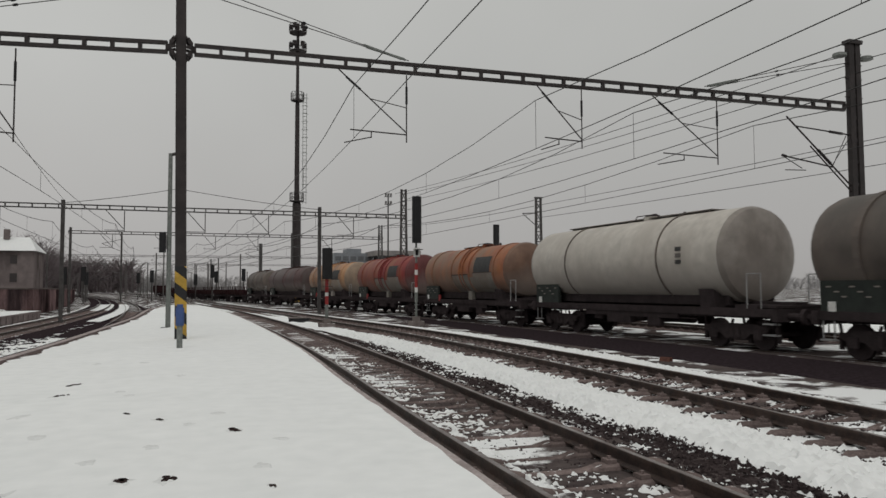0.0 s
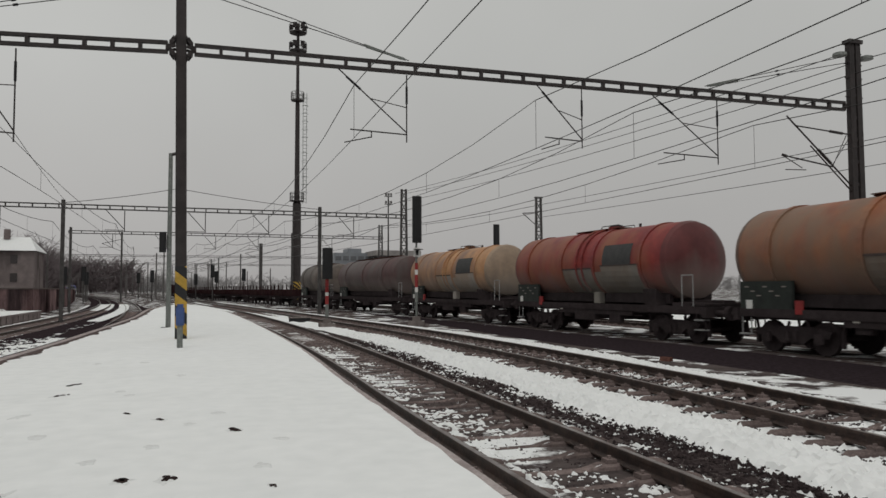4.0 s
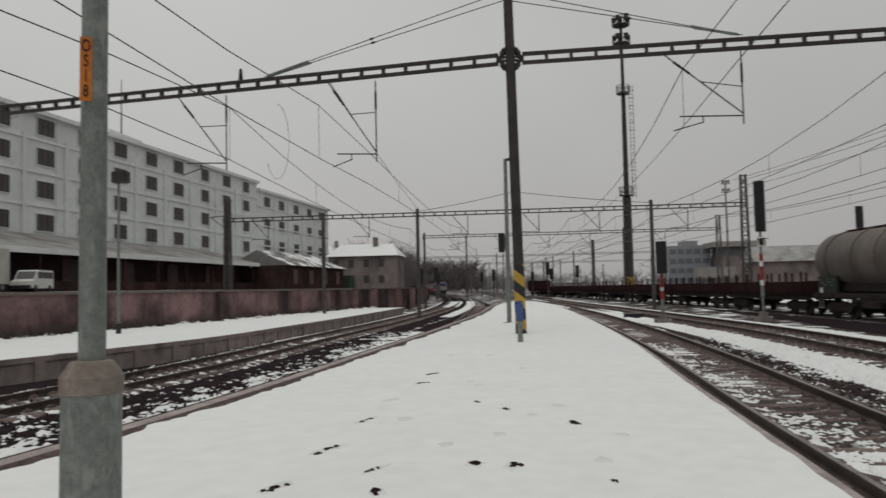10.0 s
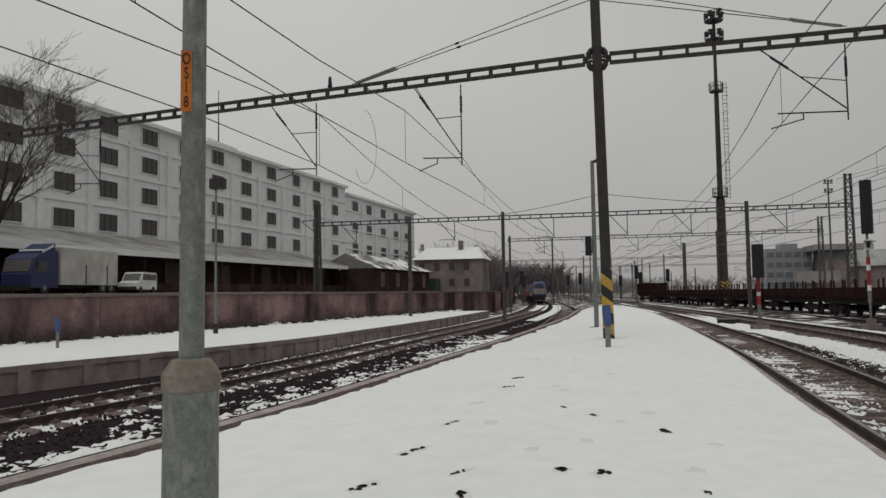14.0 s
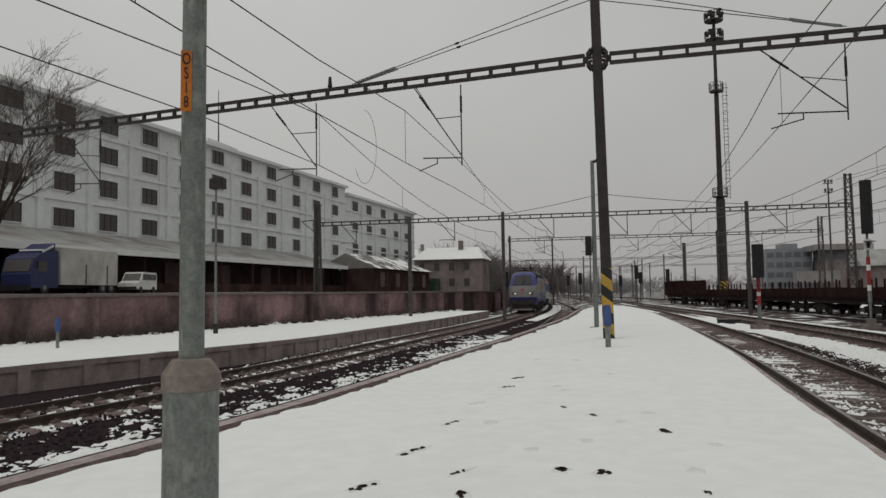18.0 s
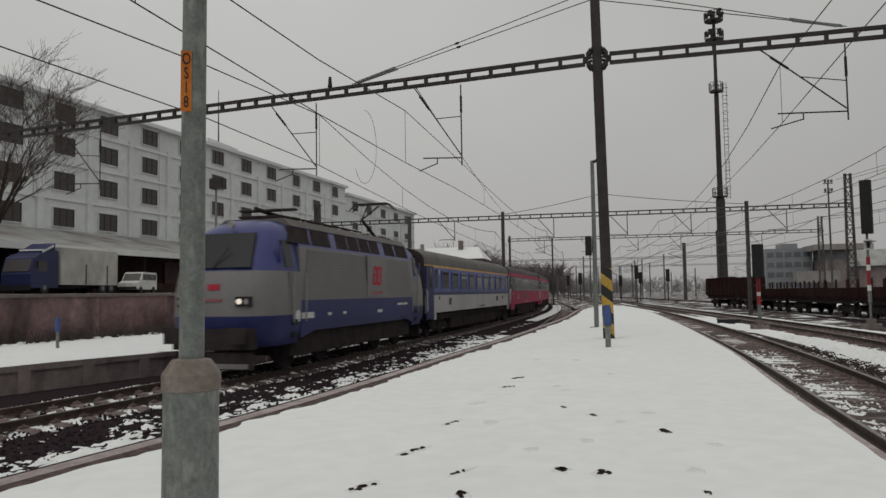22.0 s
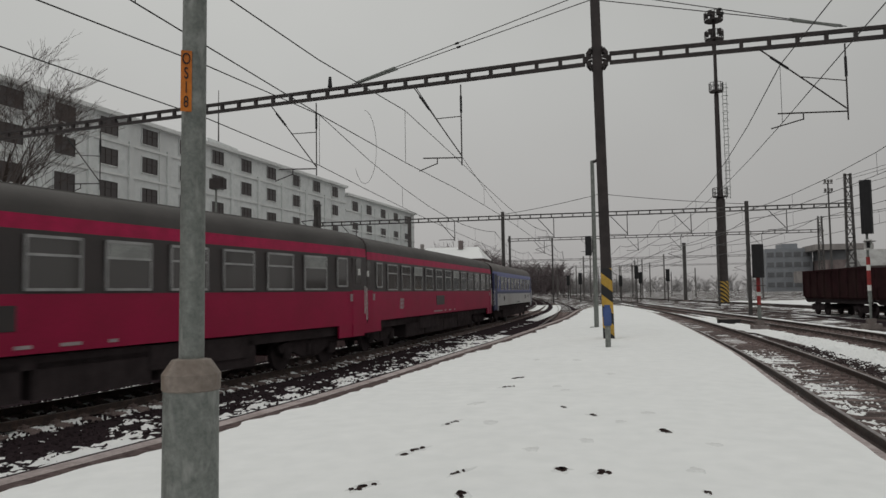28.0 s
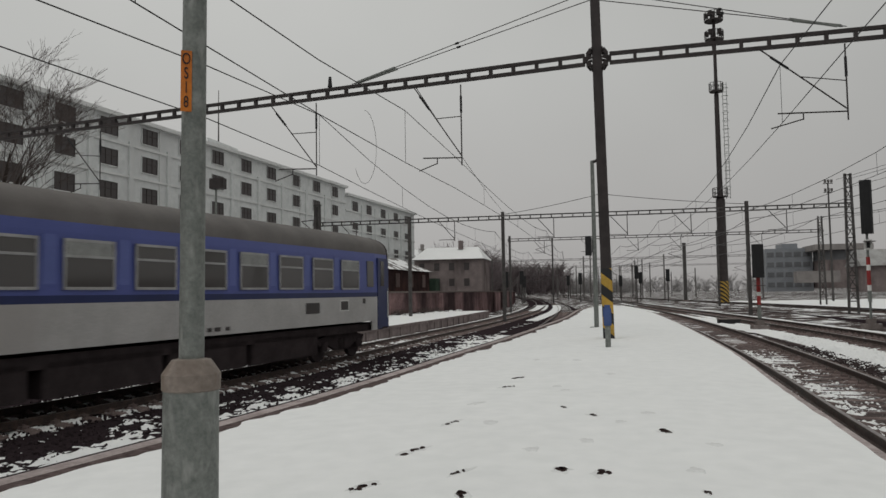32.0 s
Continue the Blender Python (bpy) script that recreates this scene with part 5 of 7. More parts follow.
# ---- train parts ----
def vehicle_mats():
    def tank(name, a, b, grime, film=(0.24, 0.21, 0.19)):
        """Paint with streaks, and a pale film of road dirt thrown up over the lower flank."""
        m = material(name, a, b, scale=0.9, rough=0.55, stain=grime, stain_scale=0.7, stain_at=0.54, fine=2.5, contrast=0.16, bump=0.03)
        n, l = m.node_tree.nodes, m.node_tree.links
        bs = n["Principled BSDF"]
        old = bs.inputs["Base Color"].links[0].from_socket
        tc = n.new("ShaderNodeTexCoord")
        no = n.new("ShaderNodeTexNoise")
        no.inputs["Scale"].default_value = 0.7
        no.inputs["Detail"].default_value = 5
        mp = n.new("ShaderNodeMapping")
        mp.inputs["Scale"].default_value = (1, 1, 0.25)
        l.new(tc.outputs["Object"], mp.inputs[0])
        l.new(mp.outputs[0], no.inputs["Vector"])
        se = n.new("ShaderNodeSeparateXYZ")
        l.new(tc.outputs["Object"], se.inputs[0])
        ad = n.new("ShaderNodeMath")
        ad.operation = "MULTIPLY_ADD"
        ad.inputs[1].default_value = 2.6
        l.new(no.outputs["Fac"], ad.inputs[0])
        l.new(se.outputs["Z"], ad.inputs[2])
        mr = n.new("ShaderNodeMapRange")
        mr.inputs["From Min"].default_value = 4.15
        mr.inputs["From Max"].default_value = 2.95
        mr.inputs["To Max"].default_value = 0.72
        l.new(ad.outputs[0], mr.inputs["Value"])
        mx = n.new("ShaderNodeMixRGB")
        mx.inputs[2].default_value = (*film, 1)
        l.new(mr.outputs[0], mx.inputs[0])
        l.new(old, mx.inputs[1])
        l.new(mx.outputs[0], bs.inputs["Base Color"])
        return m

    M["t_white"] = tank("white tank paint", (0.53, 0.495, 0.45), (0.47, 0.44, 0.40), (0.42, 0.385, 0.345), (0.45, 0.42, 0.38))
    M["t_whitedirt"] = tank("grimy white tank end", (0.30, 0.27, 0.245), (0.22, 0.195, 0.175), (0.16, 0.135, 0.12))
    M["t_orange"] = tank("orange tank paint", (0.33, 0.125, 0.052), (0.23, 0.075, 0.042), (0.2, 0.13, 0.09))
    M["t_red"] = tank("red tank paint", (0.25, 0.036, 0.03), (0.16, 0.023, 0.026), (0.24, 0.085, 0.045))
    M["t_yellow"] = tank("faded yellow tank paint", (0.46, 0.26, 0.13), (0.37, 0.18, 0.085), (0.2, 0.125, 0.095), (0.31, 0.285, 0.26))
    M["t_yellowdirt"] = tank("grimy yellow tank end", (0.33, 0.24, 0.17), (0.27, 0.2, 0.145), (0.2, 0.165, 0.14), (0.24, 0.22, 0.2))
    M["t_brown"] = tank("maroon tank paint", (0.095, 0.047, 0.046), (0.07, 0.038, 0.038), (0.09, 0.075, 0.07))
    M["t_grey"] = tank("grey brown tank paint", (0.15, 0.12, 0.102), (0.11, 0.09, 0.08), (0.08, 0.07, 0.062))
    M["t_repair"] = tank("grey repaired flank", (0.25, 0.228, 0.2), (0.19, 0.178, 0.158), (0.17, 0.12, 0.09), (0.2, 0.185, 0.165))
    M["t_pale"] = tank("pale repaired flank", (0.36, 0.32, 0.285), (0.3, 0.265, 0.23), (0.3, 0.2, 0.12), (0.31, 0.285, 0.26))
    M["t_dark"] = material("tarry weld seam", (0.075, 0.055, 0.05), (0.05, 0.04, 0.037), scale=4, rough=0.8)
    M["t_browndirt"] = tank("grimy brown tank end", (0.19, 0.11, 0.075), (0.13, 0.075, 0.055), (0.12, 0.085, 0.07))
    M["t_maroondirt"] = tank("grimy maroon tank end", (0.14, 0.035, 0.035), (0.1, 0.03, 0.03), (0.1, 0.06, 0.055))
    M["t_dirt"] = tank("spilled grime", (0.26, 0.23, 0.20), (0.18, 0.16, 0.145), (0.11, 0.1, 0.095))
    M["frame_dark"] = material("dirty underframe", (0.058, 0.047, 0.049), (0.04, 0.033, 0.034), scale=2, rough=0.9)
    M["wagon"] = material("rust brown wagon", (0.042, 0.02, 0.022), (0.029, 0.015, 0.0165), scale=1.2, rough=0.85, stain=(0.04, 0.025, 0.024), stain_scale=0.8)
    M["panelgreen"] = material("dark green cabinet", (0.028, 0.034, 0.03), (0.02, 0.024, 0.022), scale=3, rough=0.8)
    M["board"] = material("grimy data panel", (0.06, 0.06, 0.06), (0.045, 0.045, 0.046), scale=3, rough=0.8)
    M["c_blue"] = material("coach blue", (0.085, 0.108, 0.33), (0.074, 0.096, 0.295), scale=1, rough=0.35, bump=0.02)
    M["c_navy"] = material("dark blue", (0.02, 0.03, 0.11), (0.018, 0.026, 0.09), scale=1, rough=0.4, bump=0.02)
    M["c_light"] = material("light grey coach", (0.48, 0.47, 0.465), (0.41, 0.40, 0.395), scale=0.8, rough=0.45, bump=0.02, stain=(0.38, 0.36, 0.35), stain_scale=0.6, stain_at=0.6)
    M["c_red"] = material("coach red", (0.34, 0.003, 0.052), (0.29, 0.003, 0.044), scale=0.8, rough=0.55, bump=0.02, stain=(0.28, 0.01, 0.045), stain_scale=0.5, stain_at=0.62)
    M["c_brightred"] = material("coach bright red stripe", (0.44, 0.004, 0.07), rough=0.55, bump=0.02)
    M["c_dark"] = material("window band grey", (0.055, 0.045, 0.045), (0.045, 0.04, 0.04), scale=1, rough=0.45, bump=0.02)
    M["c_roof"] = material("coach roof grey", (0.16, 0.148, 0.142), (0.12, 0.112, 0.108), scale=0.7, rough=0.8, stain=(0.11, 0.1, 0.095), stain_scale=0.4)
    M["c_roofdark"] = material("coach roof dark", (0.075, 0.068, 0.066), (0.06, 0.055, 0.053), scale=0.7, rough=0.7, stain=(0.05, 0.045, 0.044), stain_scale=0.5)
    M["c_paleblue"] = material("coach lighter blue", (0.12, 0.15, 0.4), (0.105, 0.135, 0.36), scale=1, rough=0.35, bump=0.02)
    M["c_palegrey"] = material("pale lettering grey", (0.42, 0.36, 0.37), rough=0.6, bump=0.0)
    M["c_yellow"] = material("first class stripe", (0.62, 0.36, 0.09), rough=0.5, bump=0.02)
    M["c_glass"] = glassy("coach window", (0.085, 0.08, 0.078), 0.08)
    M["c_frame"] = material("aluminium frame", (0.45, 0.45, 0.45), rough=0.4, metal=0.5, bump=0.0)
    M["l_silver"] = material("locomotive silver grey", (0.225, 0.215, 0.215), (0.195, 0.187, 0.187), scale=0.8, rough=0.4, metal=0.1, bump=0.02)
    M["l_blue"] = material("locomotive blue", (0.05, 0.056, 0.19), (0.042, 0.048, 0.165), scale=0.8, rough=0.35, bump=0.02)
    M["l_navy"] = material("locomotive dark blue", (0.03, 0.035, 0.135), (0.026, 0.03, 0.115), scale=0.8, rough=0.4, bump=0.02)
    M["l_red"] = material("emblem red", (0.5, 0.03, 0.06), rough=0.5, bump=0.0)
    M["l_fadedred"] = material("faded red lettering", (0.34, 0.12, 0.13), rough=0.6, bump=0.0)
    M["headlamp"] = glow("headlamp", (1.0, 0.9, 0.74), 0.6)
    M["l_glass"] = glassy("windscreen glass", (0.03, 0.03, 0.032), 0.2)
    M["l_glass"].node_tree.nodes["Principled BSDF"].inputs["Specular IOR Level"].default_value = 0.2
    M["lensglass"] = glassy("lamp glass", (0.3, 0.3, 0.3), 0.1)
    M["curtain"] = material("pale blind", (0.34, 0.35, 0.34), rough=0.8)


vehicle_mats()


def bogie(parent, y, base=1.9, r=0.46, rigging=False):
    g = G().box((0, y, r + 0.15), (1.7, 0.42, 0.26))
    for sx in (-0.98, 0.98):
        k = base / 2
        prof = [(-k - 0.42, r + 0.22), (-k - 0.3, r + 0.02), (-k + 0.3, r + 0.02), (-0.4, r - 0.16), (0.4, r - 0.16), (k - 0.3, r + 0.02), (k + 0.3, r + 0.02), (k + 0.42, r + 0.22), (k - 0.2, r + 0.32), (-k + 0.2, r + 0.32)]
        n = len(prof)
        g.add([(sx + d, y + a, z) for d in (-0.06, 0.06) for a, z in prof], [tuple(range(n)), tuple(range(2 * n - 1, n - 1, -1))] + [(i, n + i, n + (i + 1) % n, (i + 1) % n) for i in range(n)])
    b = part("bogie", g, M["frame_dark"], parent)
    for sy in (-base / 2, base / 2):
        part("axle", G().tube((-0.72, y + sy, r), (0.72, y + sy, r), 0.08, n=8), M["frame_dark"], b)
        for sx in (-0.755, 0.755):
            part("wheel", G().tube((sx - 0.07, y + sy, r), (sx + 0.07, y + sy, r), r, n=20), M["frame_dark"], b)
        for sx in (-1.04, 1.04):
            part("axle_box", G().box((sx, y + sy, r), (0.2, 0.3, 0.28), bev=0.06), M["frame_dark"], b)
    if rigging:
        for sx in (-0.8, 0.8):
            for sy in (-1, 1):
                k = y + sy * (base / 2 - r - 0.09)
                part("brake_block", G().box((sx, k, r - 0.04), (0.14, 0.12, 0.46), bev=0.03).bar((sx, k, r + 0.2), (sx, k - sy * 0.08, r + 0.44), 0.06, 0.06), M["frame_dark"], b)
                k = y + sy * (base / 2 + r + 0.1)
                part("brake_block", G().box((sx, k, r), (0.14, 0.12, 0.44), bev=0.03).bar((sx, k, r + 0.2), (sx, k + sy * 0.06, r + 0.5), 0.06, 0.06), M["frame_dark"], b)
        part("brake_beam", G().bar((-0.85, y - 0.3, r - 0.12), (0.85, y - 0.3, r - 0.12), 0.09, 0.12).bar((-0.85, y + 0.3, r - 0.12), (0.85, y + 0.3, r - 0.12), 0.09, 0.12), M["frame_dark"], b)
        part("spring_plank", G().box((0, y, r - 0.1), (1.9, 0.36, 0.2), bev=0.03), M["frame_dark"], b)
    for sx in (-1.05, 1.05):
        part("spring", G().tube((sx, y - 0.14, r - 0.1), (sx, y - 0.14, r + 0.2), 0.09, n=8).tube((sx, y + 0.14, r - 0.1), (sx, y + 0.14, r + 0.2), 0.09, n=8), M["frame_dark"], b)


def buffers(t, half, z=1.05):
    for sy in (-1, 1):
        for sx in (-0.88, 0.88):
            g = G().tube((sx, sy * (half - 0.62), z), (sx, sy * (half - 0.1), z), 0.1, n=10).tube((sx, sy * (half - 0.1), z), (sx, sy * half, z), 0.23, n=14)
            part("buffer", g, M["frame_dark"], t)
        part("coupling", G().bar((0, sy * (half - 0.5), 1.0), (0, sy * (half + 0.02), 0.95), 0.1, 0.1), M["frame_dark"], t)


def tank_wagon(length, mat, label, r=1.42, rings=3, patch=None, ring_mat=None, ring_w=0.16, walkway=True, zc=2.86, board=True, red=False, end_mat=None, repair=None, longer=0.0):
    t = thing("tank_wagon", label, "tank wagon", "goods train")
    h = length / 2
    tl = (length - 2.75 + longer) / 2 - 0.38
    prof = [(-tl - 0.38, 0.02), (-tl - 0.36, r * 0.45), (-tl - 0.26, r * 0.78), (-tl - 0.1, r * 0.95), (-tl + 0.12, r), (tl - 0.12, r), (tl + 0.1, r * 0.95), (tl + 0.26, r * 0.78), (tl + 0.36, r * 0.45), (tl + 0.38, 0.02)]
    g = G().lathe(prof, 36).moved((0, 0, zc))
    tank = part("tank", g, mat, t, smooth=True)
    if end_mat:
        for sg in (-1, 1):
            dish = [(sg * y, q + 0.004) for y, q in ((tl - 0.1, r), (tl + 0.1, r * 0.95), (tl + 0.26, r * 0.78), (tl + 0.36, r * 0.45), (tl + 0.384, 0.02))]
            part("end_dish", G().lathe(dish if sg > 0 else dish[::-1], 36).moved((0, 0, zc)), end_mat, tank, "grimy domed end", smooth=True)
        for sx in (-1, 1) if mat is M["t_white"] else ():
            for k in range(3):
                part("label", G().box((sx * (r + 0.004), tl - 1.9, zc + 0.25 - 0.22 * k), (0.03, 0.26, 0.14)), M["board" if k != 1 else "t_dirt"], tank)
    for i in range(rings):
        y = tl * (-0.77, -0.22, 0.22, 0.77)[i] if rings == 4 else -tl + (i + 0.5) * 2 * tl / rings
        part("ring", G().lathe([(y - ring_w / 2, r + 0.005), (y - ring_w / 2, r + 0.045), (y + ring_w / 2, r + 0.045), (y + ring_w / 2, r + 0.005)], 36).moved((0, 0, zc)), ring_mat or mat, tank)
    panels = [("panel", patch)] if patch else []
    if repair:
        q0, q1 = -0.22 * tl + 0.1, 0.22 * tl - 0.1
        q2, q3 = 0.22 * tl + 0.1, 0.77 * tl - 0.1
        panels += [("repaired_flank", (q0, q1, zc - r * 0.95, zc - 0.2, repair)), ("repaired_flank", (q2 + 0.45, q3, zc - r * 0.95, zc - 0.12, repair)), ("repaired_flank", (q2, q2 + 0.45, zc - r * 0.95, zc - 0.34, repair))]
        for sx in (-1, 1):
            part("seam", G().box((sx * (r - 0.01), (q0 + q1) / 2, zc - 0.19), (0.06, q1 - q0, 0.06)), M["t_dark"], tank)
            part("seam", G().box((sx * (r - 0.002), (q2 + q3) / 2 + 0.22, zc - 0.11), (0.05, q3 - q2 - 0.45, 0.045)), M["t_dark"], tank)
            for k in (0.38, 0.52):
                y = q0 + k * (q1 - q0) * 1.35
                arc = [(sx * (r + 0.05) * math.cos(a), y, zc + (r + 0.05) * math.sin(a)) for a in [math.radians(-48 + 12 * j) for j in range(12)]]
                part("strap", G().path(arc, 0.045, 5), mat, tank)
            part("outlet_box", G().box((sx * 0.98, q0 + 0.55 * (q1 - q0), 1.5), (0.3, 0.42, 0.46), bev=0.05), M[repair], t)
    for pname, (y0, y1, z0, z1, pm) in panels:
        for sx in (-1, 1):
            n = 6
            vs = []
            for i in range(n + 1):
                z = z0 + (z1 - z0) * i / n
                x = math.sqrt(max(0.01, (r + 0.012) ** 2 - (z - zc) ** 2)) * sx
                vs += [(x, y0, z), (x, y1, z), (x * 0.97, y0, z), (x * 0.97, y1, z)]
            fs = [(4 * i, 4 * i + 1, 4 * i + 5, 4 * i + 4) for i in range(n)]
            part(pname, G().add(vs, fs), M[pm], tank)
    # frame
    fr = G().box((-0.55, 0, 1.08), (0.22, length - 1.3, 0.3)).box((0.55, 0, 1.08), (0.22, length - 1.3, 0.3))
    for sy in (-1, 1):
        fr.box((0, sy * (h - 0.72), 1.08), (2.7, 0.2, 0.36))
        fr.box((0, sy * (h - 1.9), 1.22), (2.5, 0.9, 0.3))
    part("underframe", fr, M["frame_dark"], t)
    part("centre_sill", G().box((0, 0, 1.2), (0.5, length - 2.0, 0.5)), M["frame_dark"], t)
    part("cradle", G().box((-0.75, 0, 1.5), (0.16, 2 * tl * 0.94, 0.36)).box((0.75, 0, 1.5), (0.16, 2 * tl * 0.94, 0.36)), M["frame_dark"], t)
    for y in (-tl + 0.9, tl - 0.9):
        part("saddle", G().add([(sx, y + sy * 0.35, z) for sy in (-1, 1) for sx, z in ((-1.2, 1.2), (1.2, 1.2), (1.28, 1.85), (0.7, 1.5), (-0.7, 1.5), (-1.28, 1.85))],
                               [(0, 1, 2, 3, 4, 5), (11, 10, 9, 8, 7, 6)] + [(i, 6 + i, 6 + (i + 1) % 6, (i + 1) % 6) for i in range(6)]), M["frame_dark"], t)
    for y in (-h + 2.6, h - 2.6):
        bogie(t, y, rigging=True)
    buffers(t, h)
    part("brake_cylinder", G().tube((0.35, -1.2, 0.85), (0.35, -0.3, 0.85), 0.2, n=12), M["frame_dark"], t)
    part("air_tank", G().tube((-0.4, 0.2, 0.82), (-0.4, 1.7, 0.82), 0.22, n=12), M["frame_dark"], t)
    for y in (-0.1, 1.1):
        part("outlet_pipe", G().tube((-1.15, y, 0.72), (1.15, y, 0.72), 0.09, n=8), M["frame_dark"], t)
    part("outlet_valve", G().box((0, 0.5, 0.98), (0.5, 0.6, 0.55), bev=0.08), M["frame_dark"], t)
    for sx in (-1.12, 1.12):
        part("brake_pipe", G().tube((sx, -h + 4.2, 0.86), (sx, h - 4.2, 0.86), 0.03, n=6), M["frame_dark"], t)
    for sx in (-1.25, 1.25):
        part("side_sill", G().box((sx * 0.98, 0, 1.14), (0.12, length - 1.5, 0.24)), M["frame_dark"], t)
        part("brake_gear", G().box((sx * 0.86, -2.1, 0.88), (0.24, 0.5, 0.4), bev=0.05), M["frame_dark"], t)
        part("shunter_step", G().box((sx * 1.0, -h + 1.1, 0.5), (0.22, 0.4, 0.04)).bar((sx * 1.0, -h + 0.92, 1.0), (sx * 1.0, -h + 0.92, 0.5), 0.03, 0.03).bar((sx * 1.0, -h + 1.28, 1.0), (sx * 1.0, -h + 1.28, 0.5), 0.03, 0.03), M["c_frame"], t)
        if board:
            dp = part("data_panel", G().box((sx * 0.96, -h + 1.85, 1.6), (0.16, 2.0, 0.92), bev=0.03), M["panelgreen"], t, "dark green cabinet with scuffed writing")
            for k in range(7):
                part("writing_bar", G().box((sx * 1.026, -h + 1.15 + 0.24 * k, 1.9 - 0.13 * (k % 3)), (0.012, 0.16, 0.035)), M["t_dirt"], dp)
            part("label_plate", G().box((sx * 1.026, -h + 1.25, 1.38), (0.03, 0.24, 0.26)), M["white"], t)
            part("frame_side", G().box((sx * 0.97, 0, 0.95), (0.08, length * 0.36, 0.22)).box((sx * 0.9, -0.6, 0.74), (0.3, 1.5, 0.3), bev=0.05).box((sx * 0.9, 1.5, 0.72), (0.26, 0.7, 0.34), bev=0.05), M["frame_dark"], t)
            part("label_plate", G().box((sx * 1.005, -h + 4.9, 1.08), (0.03, 0.2, 0.22)), M["t_white"], t)
        for yy, zz in ((h - 0.95, 0.5), (h - 0.95, 0.82)):
            part("step", G().box((sx * 0.98, yy, zz), (0.26, 0.44, 0.04)), M["c_frame"], t)
        part("step_hanger", G().bar((sx, h - 1.16, 1.05), (sx, h - 1.16, 0.5), 0.03, 0.03).bar((sx, h - 0.74, 1.05), (sx, h - 0.74, 0.5), 0.03, 0.03), M["frame_dark"], t)
        if red:
            part("red_box", G().box((sx, -h + 3.1, 1.32), (0.1, 0.28, 0.38), bev=0.03), M["red"], t)
        rl = G()
        for yy in (h - 1.85, h - 1.3):
            rl.tube((sx, yy, 1.2), (sx, yy, 2.3), 0.02, n=5)
        rl.tube((sx, h - 1.85, 2.3), (sx, h - 1.3, 2.3), 0.02, n=5)
        part("handrail", rl, M["c_frame"], t)
    if walkway:
        wl = tl * 0.6 if repair else tl * 1.5
        wk = G().box((0, -0.1, zc + r + 0.055), (0.6, wl, 0.03))
        for k in range(5):
            wk.box((0, -0.1 + wl * (-0.48 + 0.24 * k), zc + r + 0.02), (0.5, 0.06, 0.06))
        part("walkway", wk, M["rust"] if mat is not M["t_white"] else M["t_dirt"], t)
        dome = part("dome", G().tube((0, 0.9, zc + r - 0.05), (0, 0.9, zc + r + 0.12), 0.34, n=14), mat, t)
        part("dome_lid", G().lathe([(0.0, 0.3), (0.07, 0.26), (0.1, 0.02)], 14, "z").moved((0, 0.9, zc + r + 0.12)), M["frame_dark"], dome)
        for sx in (-0.36, 0.36):
            part("guard_rail", G().path([(sx, 0.3, zc + r + 0.02), (sx, 0.4, zc + r + 0.16), (sx, 1.6, zc + r + 0.16), (sx, 1.7, zc + r + 0.02)], 0.018, 5), M["frame_dark"], t)
        part("valve", G().tube((0, tl * 0.45, zc + r), (0, tl * 0.45, zc + r + 0.14), 0.06, n=6), M["frame_dark"], t)
    part("end_platform", G().box((0, h - 1.55, 1.32), (2.4, 1.5, 0.07)), M["frame_dark"], t)
    part("platform_step", G().box((-1.25, h - 1.6, 0.75), (0.25, 0.5, 0.04)), M["frame_dark"], t)
    for ob in t.children:
        if ob.name.split(".")[0] in ("tank", "saddle", "cradle", "walkway", "guard_rail", "dome", "valve"):
            ob.location.y = -0.925 + longer * 0.6
    return t


def stake_wagon(length, label):
    t = thing("stake_wagon", label, "flat wagon", "goods train")
    h = length / 2
    part("floor", G().box((0, 0, 1.22), (2.75, length - 1.2, 0.16)), M["wagon"], t)
    for sx in (-0.5, 0.5):
        part("sole_bar", G().box((sx * 2.3, 0, 1.0), (0.14, length - 1.3, 0.34)), M["frame_dark"], t)
    k = 6
    for i in range(k):
        y = -h + 0.75 + (i + 0.5) * (length - 1.5) / k
        for sx in (-1.38, 1.38):
            part("side_board", G().box((sx, y, 1.55), (0.06, (length - 1.5) / k - 0.08, 0.56)), M["wagon"], t)
    for i in range(k + 1):
        y = -h + 0.75 + i * (length - 1.5) / k
        for sx in (-1.43, 1.43):
            part("stake", G().box((sx, y, 1.75), (0.09, 0.11, 1.25)), M["wagon"], t)
    for sy in (-1, 1):
        part("end_board", G().box((0, sy * (h - 0.66), 1.55), (2.7, 0.07, 0.62)), M["wagon"], t)
    part("brake_cylinder", G().tube((0.3, -0.9, 0.85), (0.3, 0.4, 0.85), 0.2, n=10), M["frame_dark"], t)
    for y in (-h + 2.3, h - 2.3):
        bogie(t, y)
    buffers(t, h)
    return t


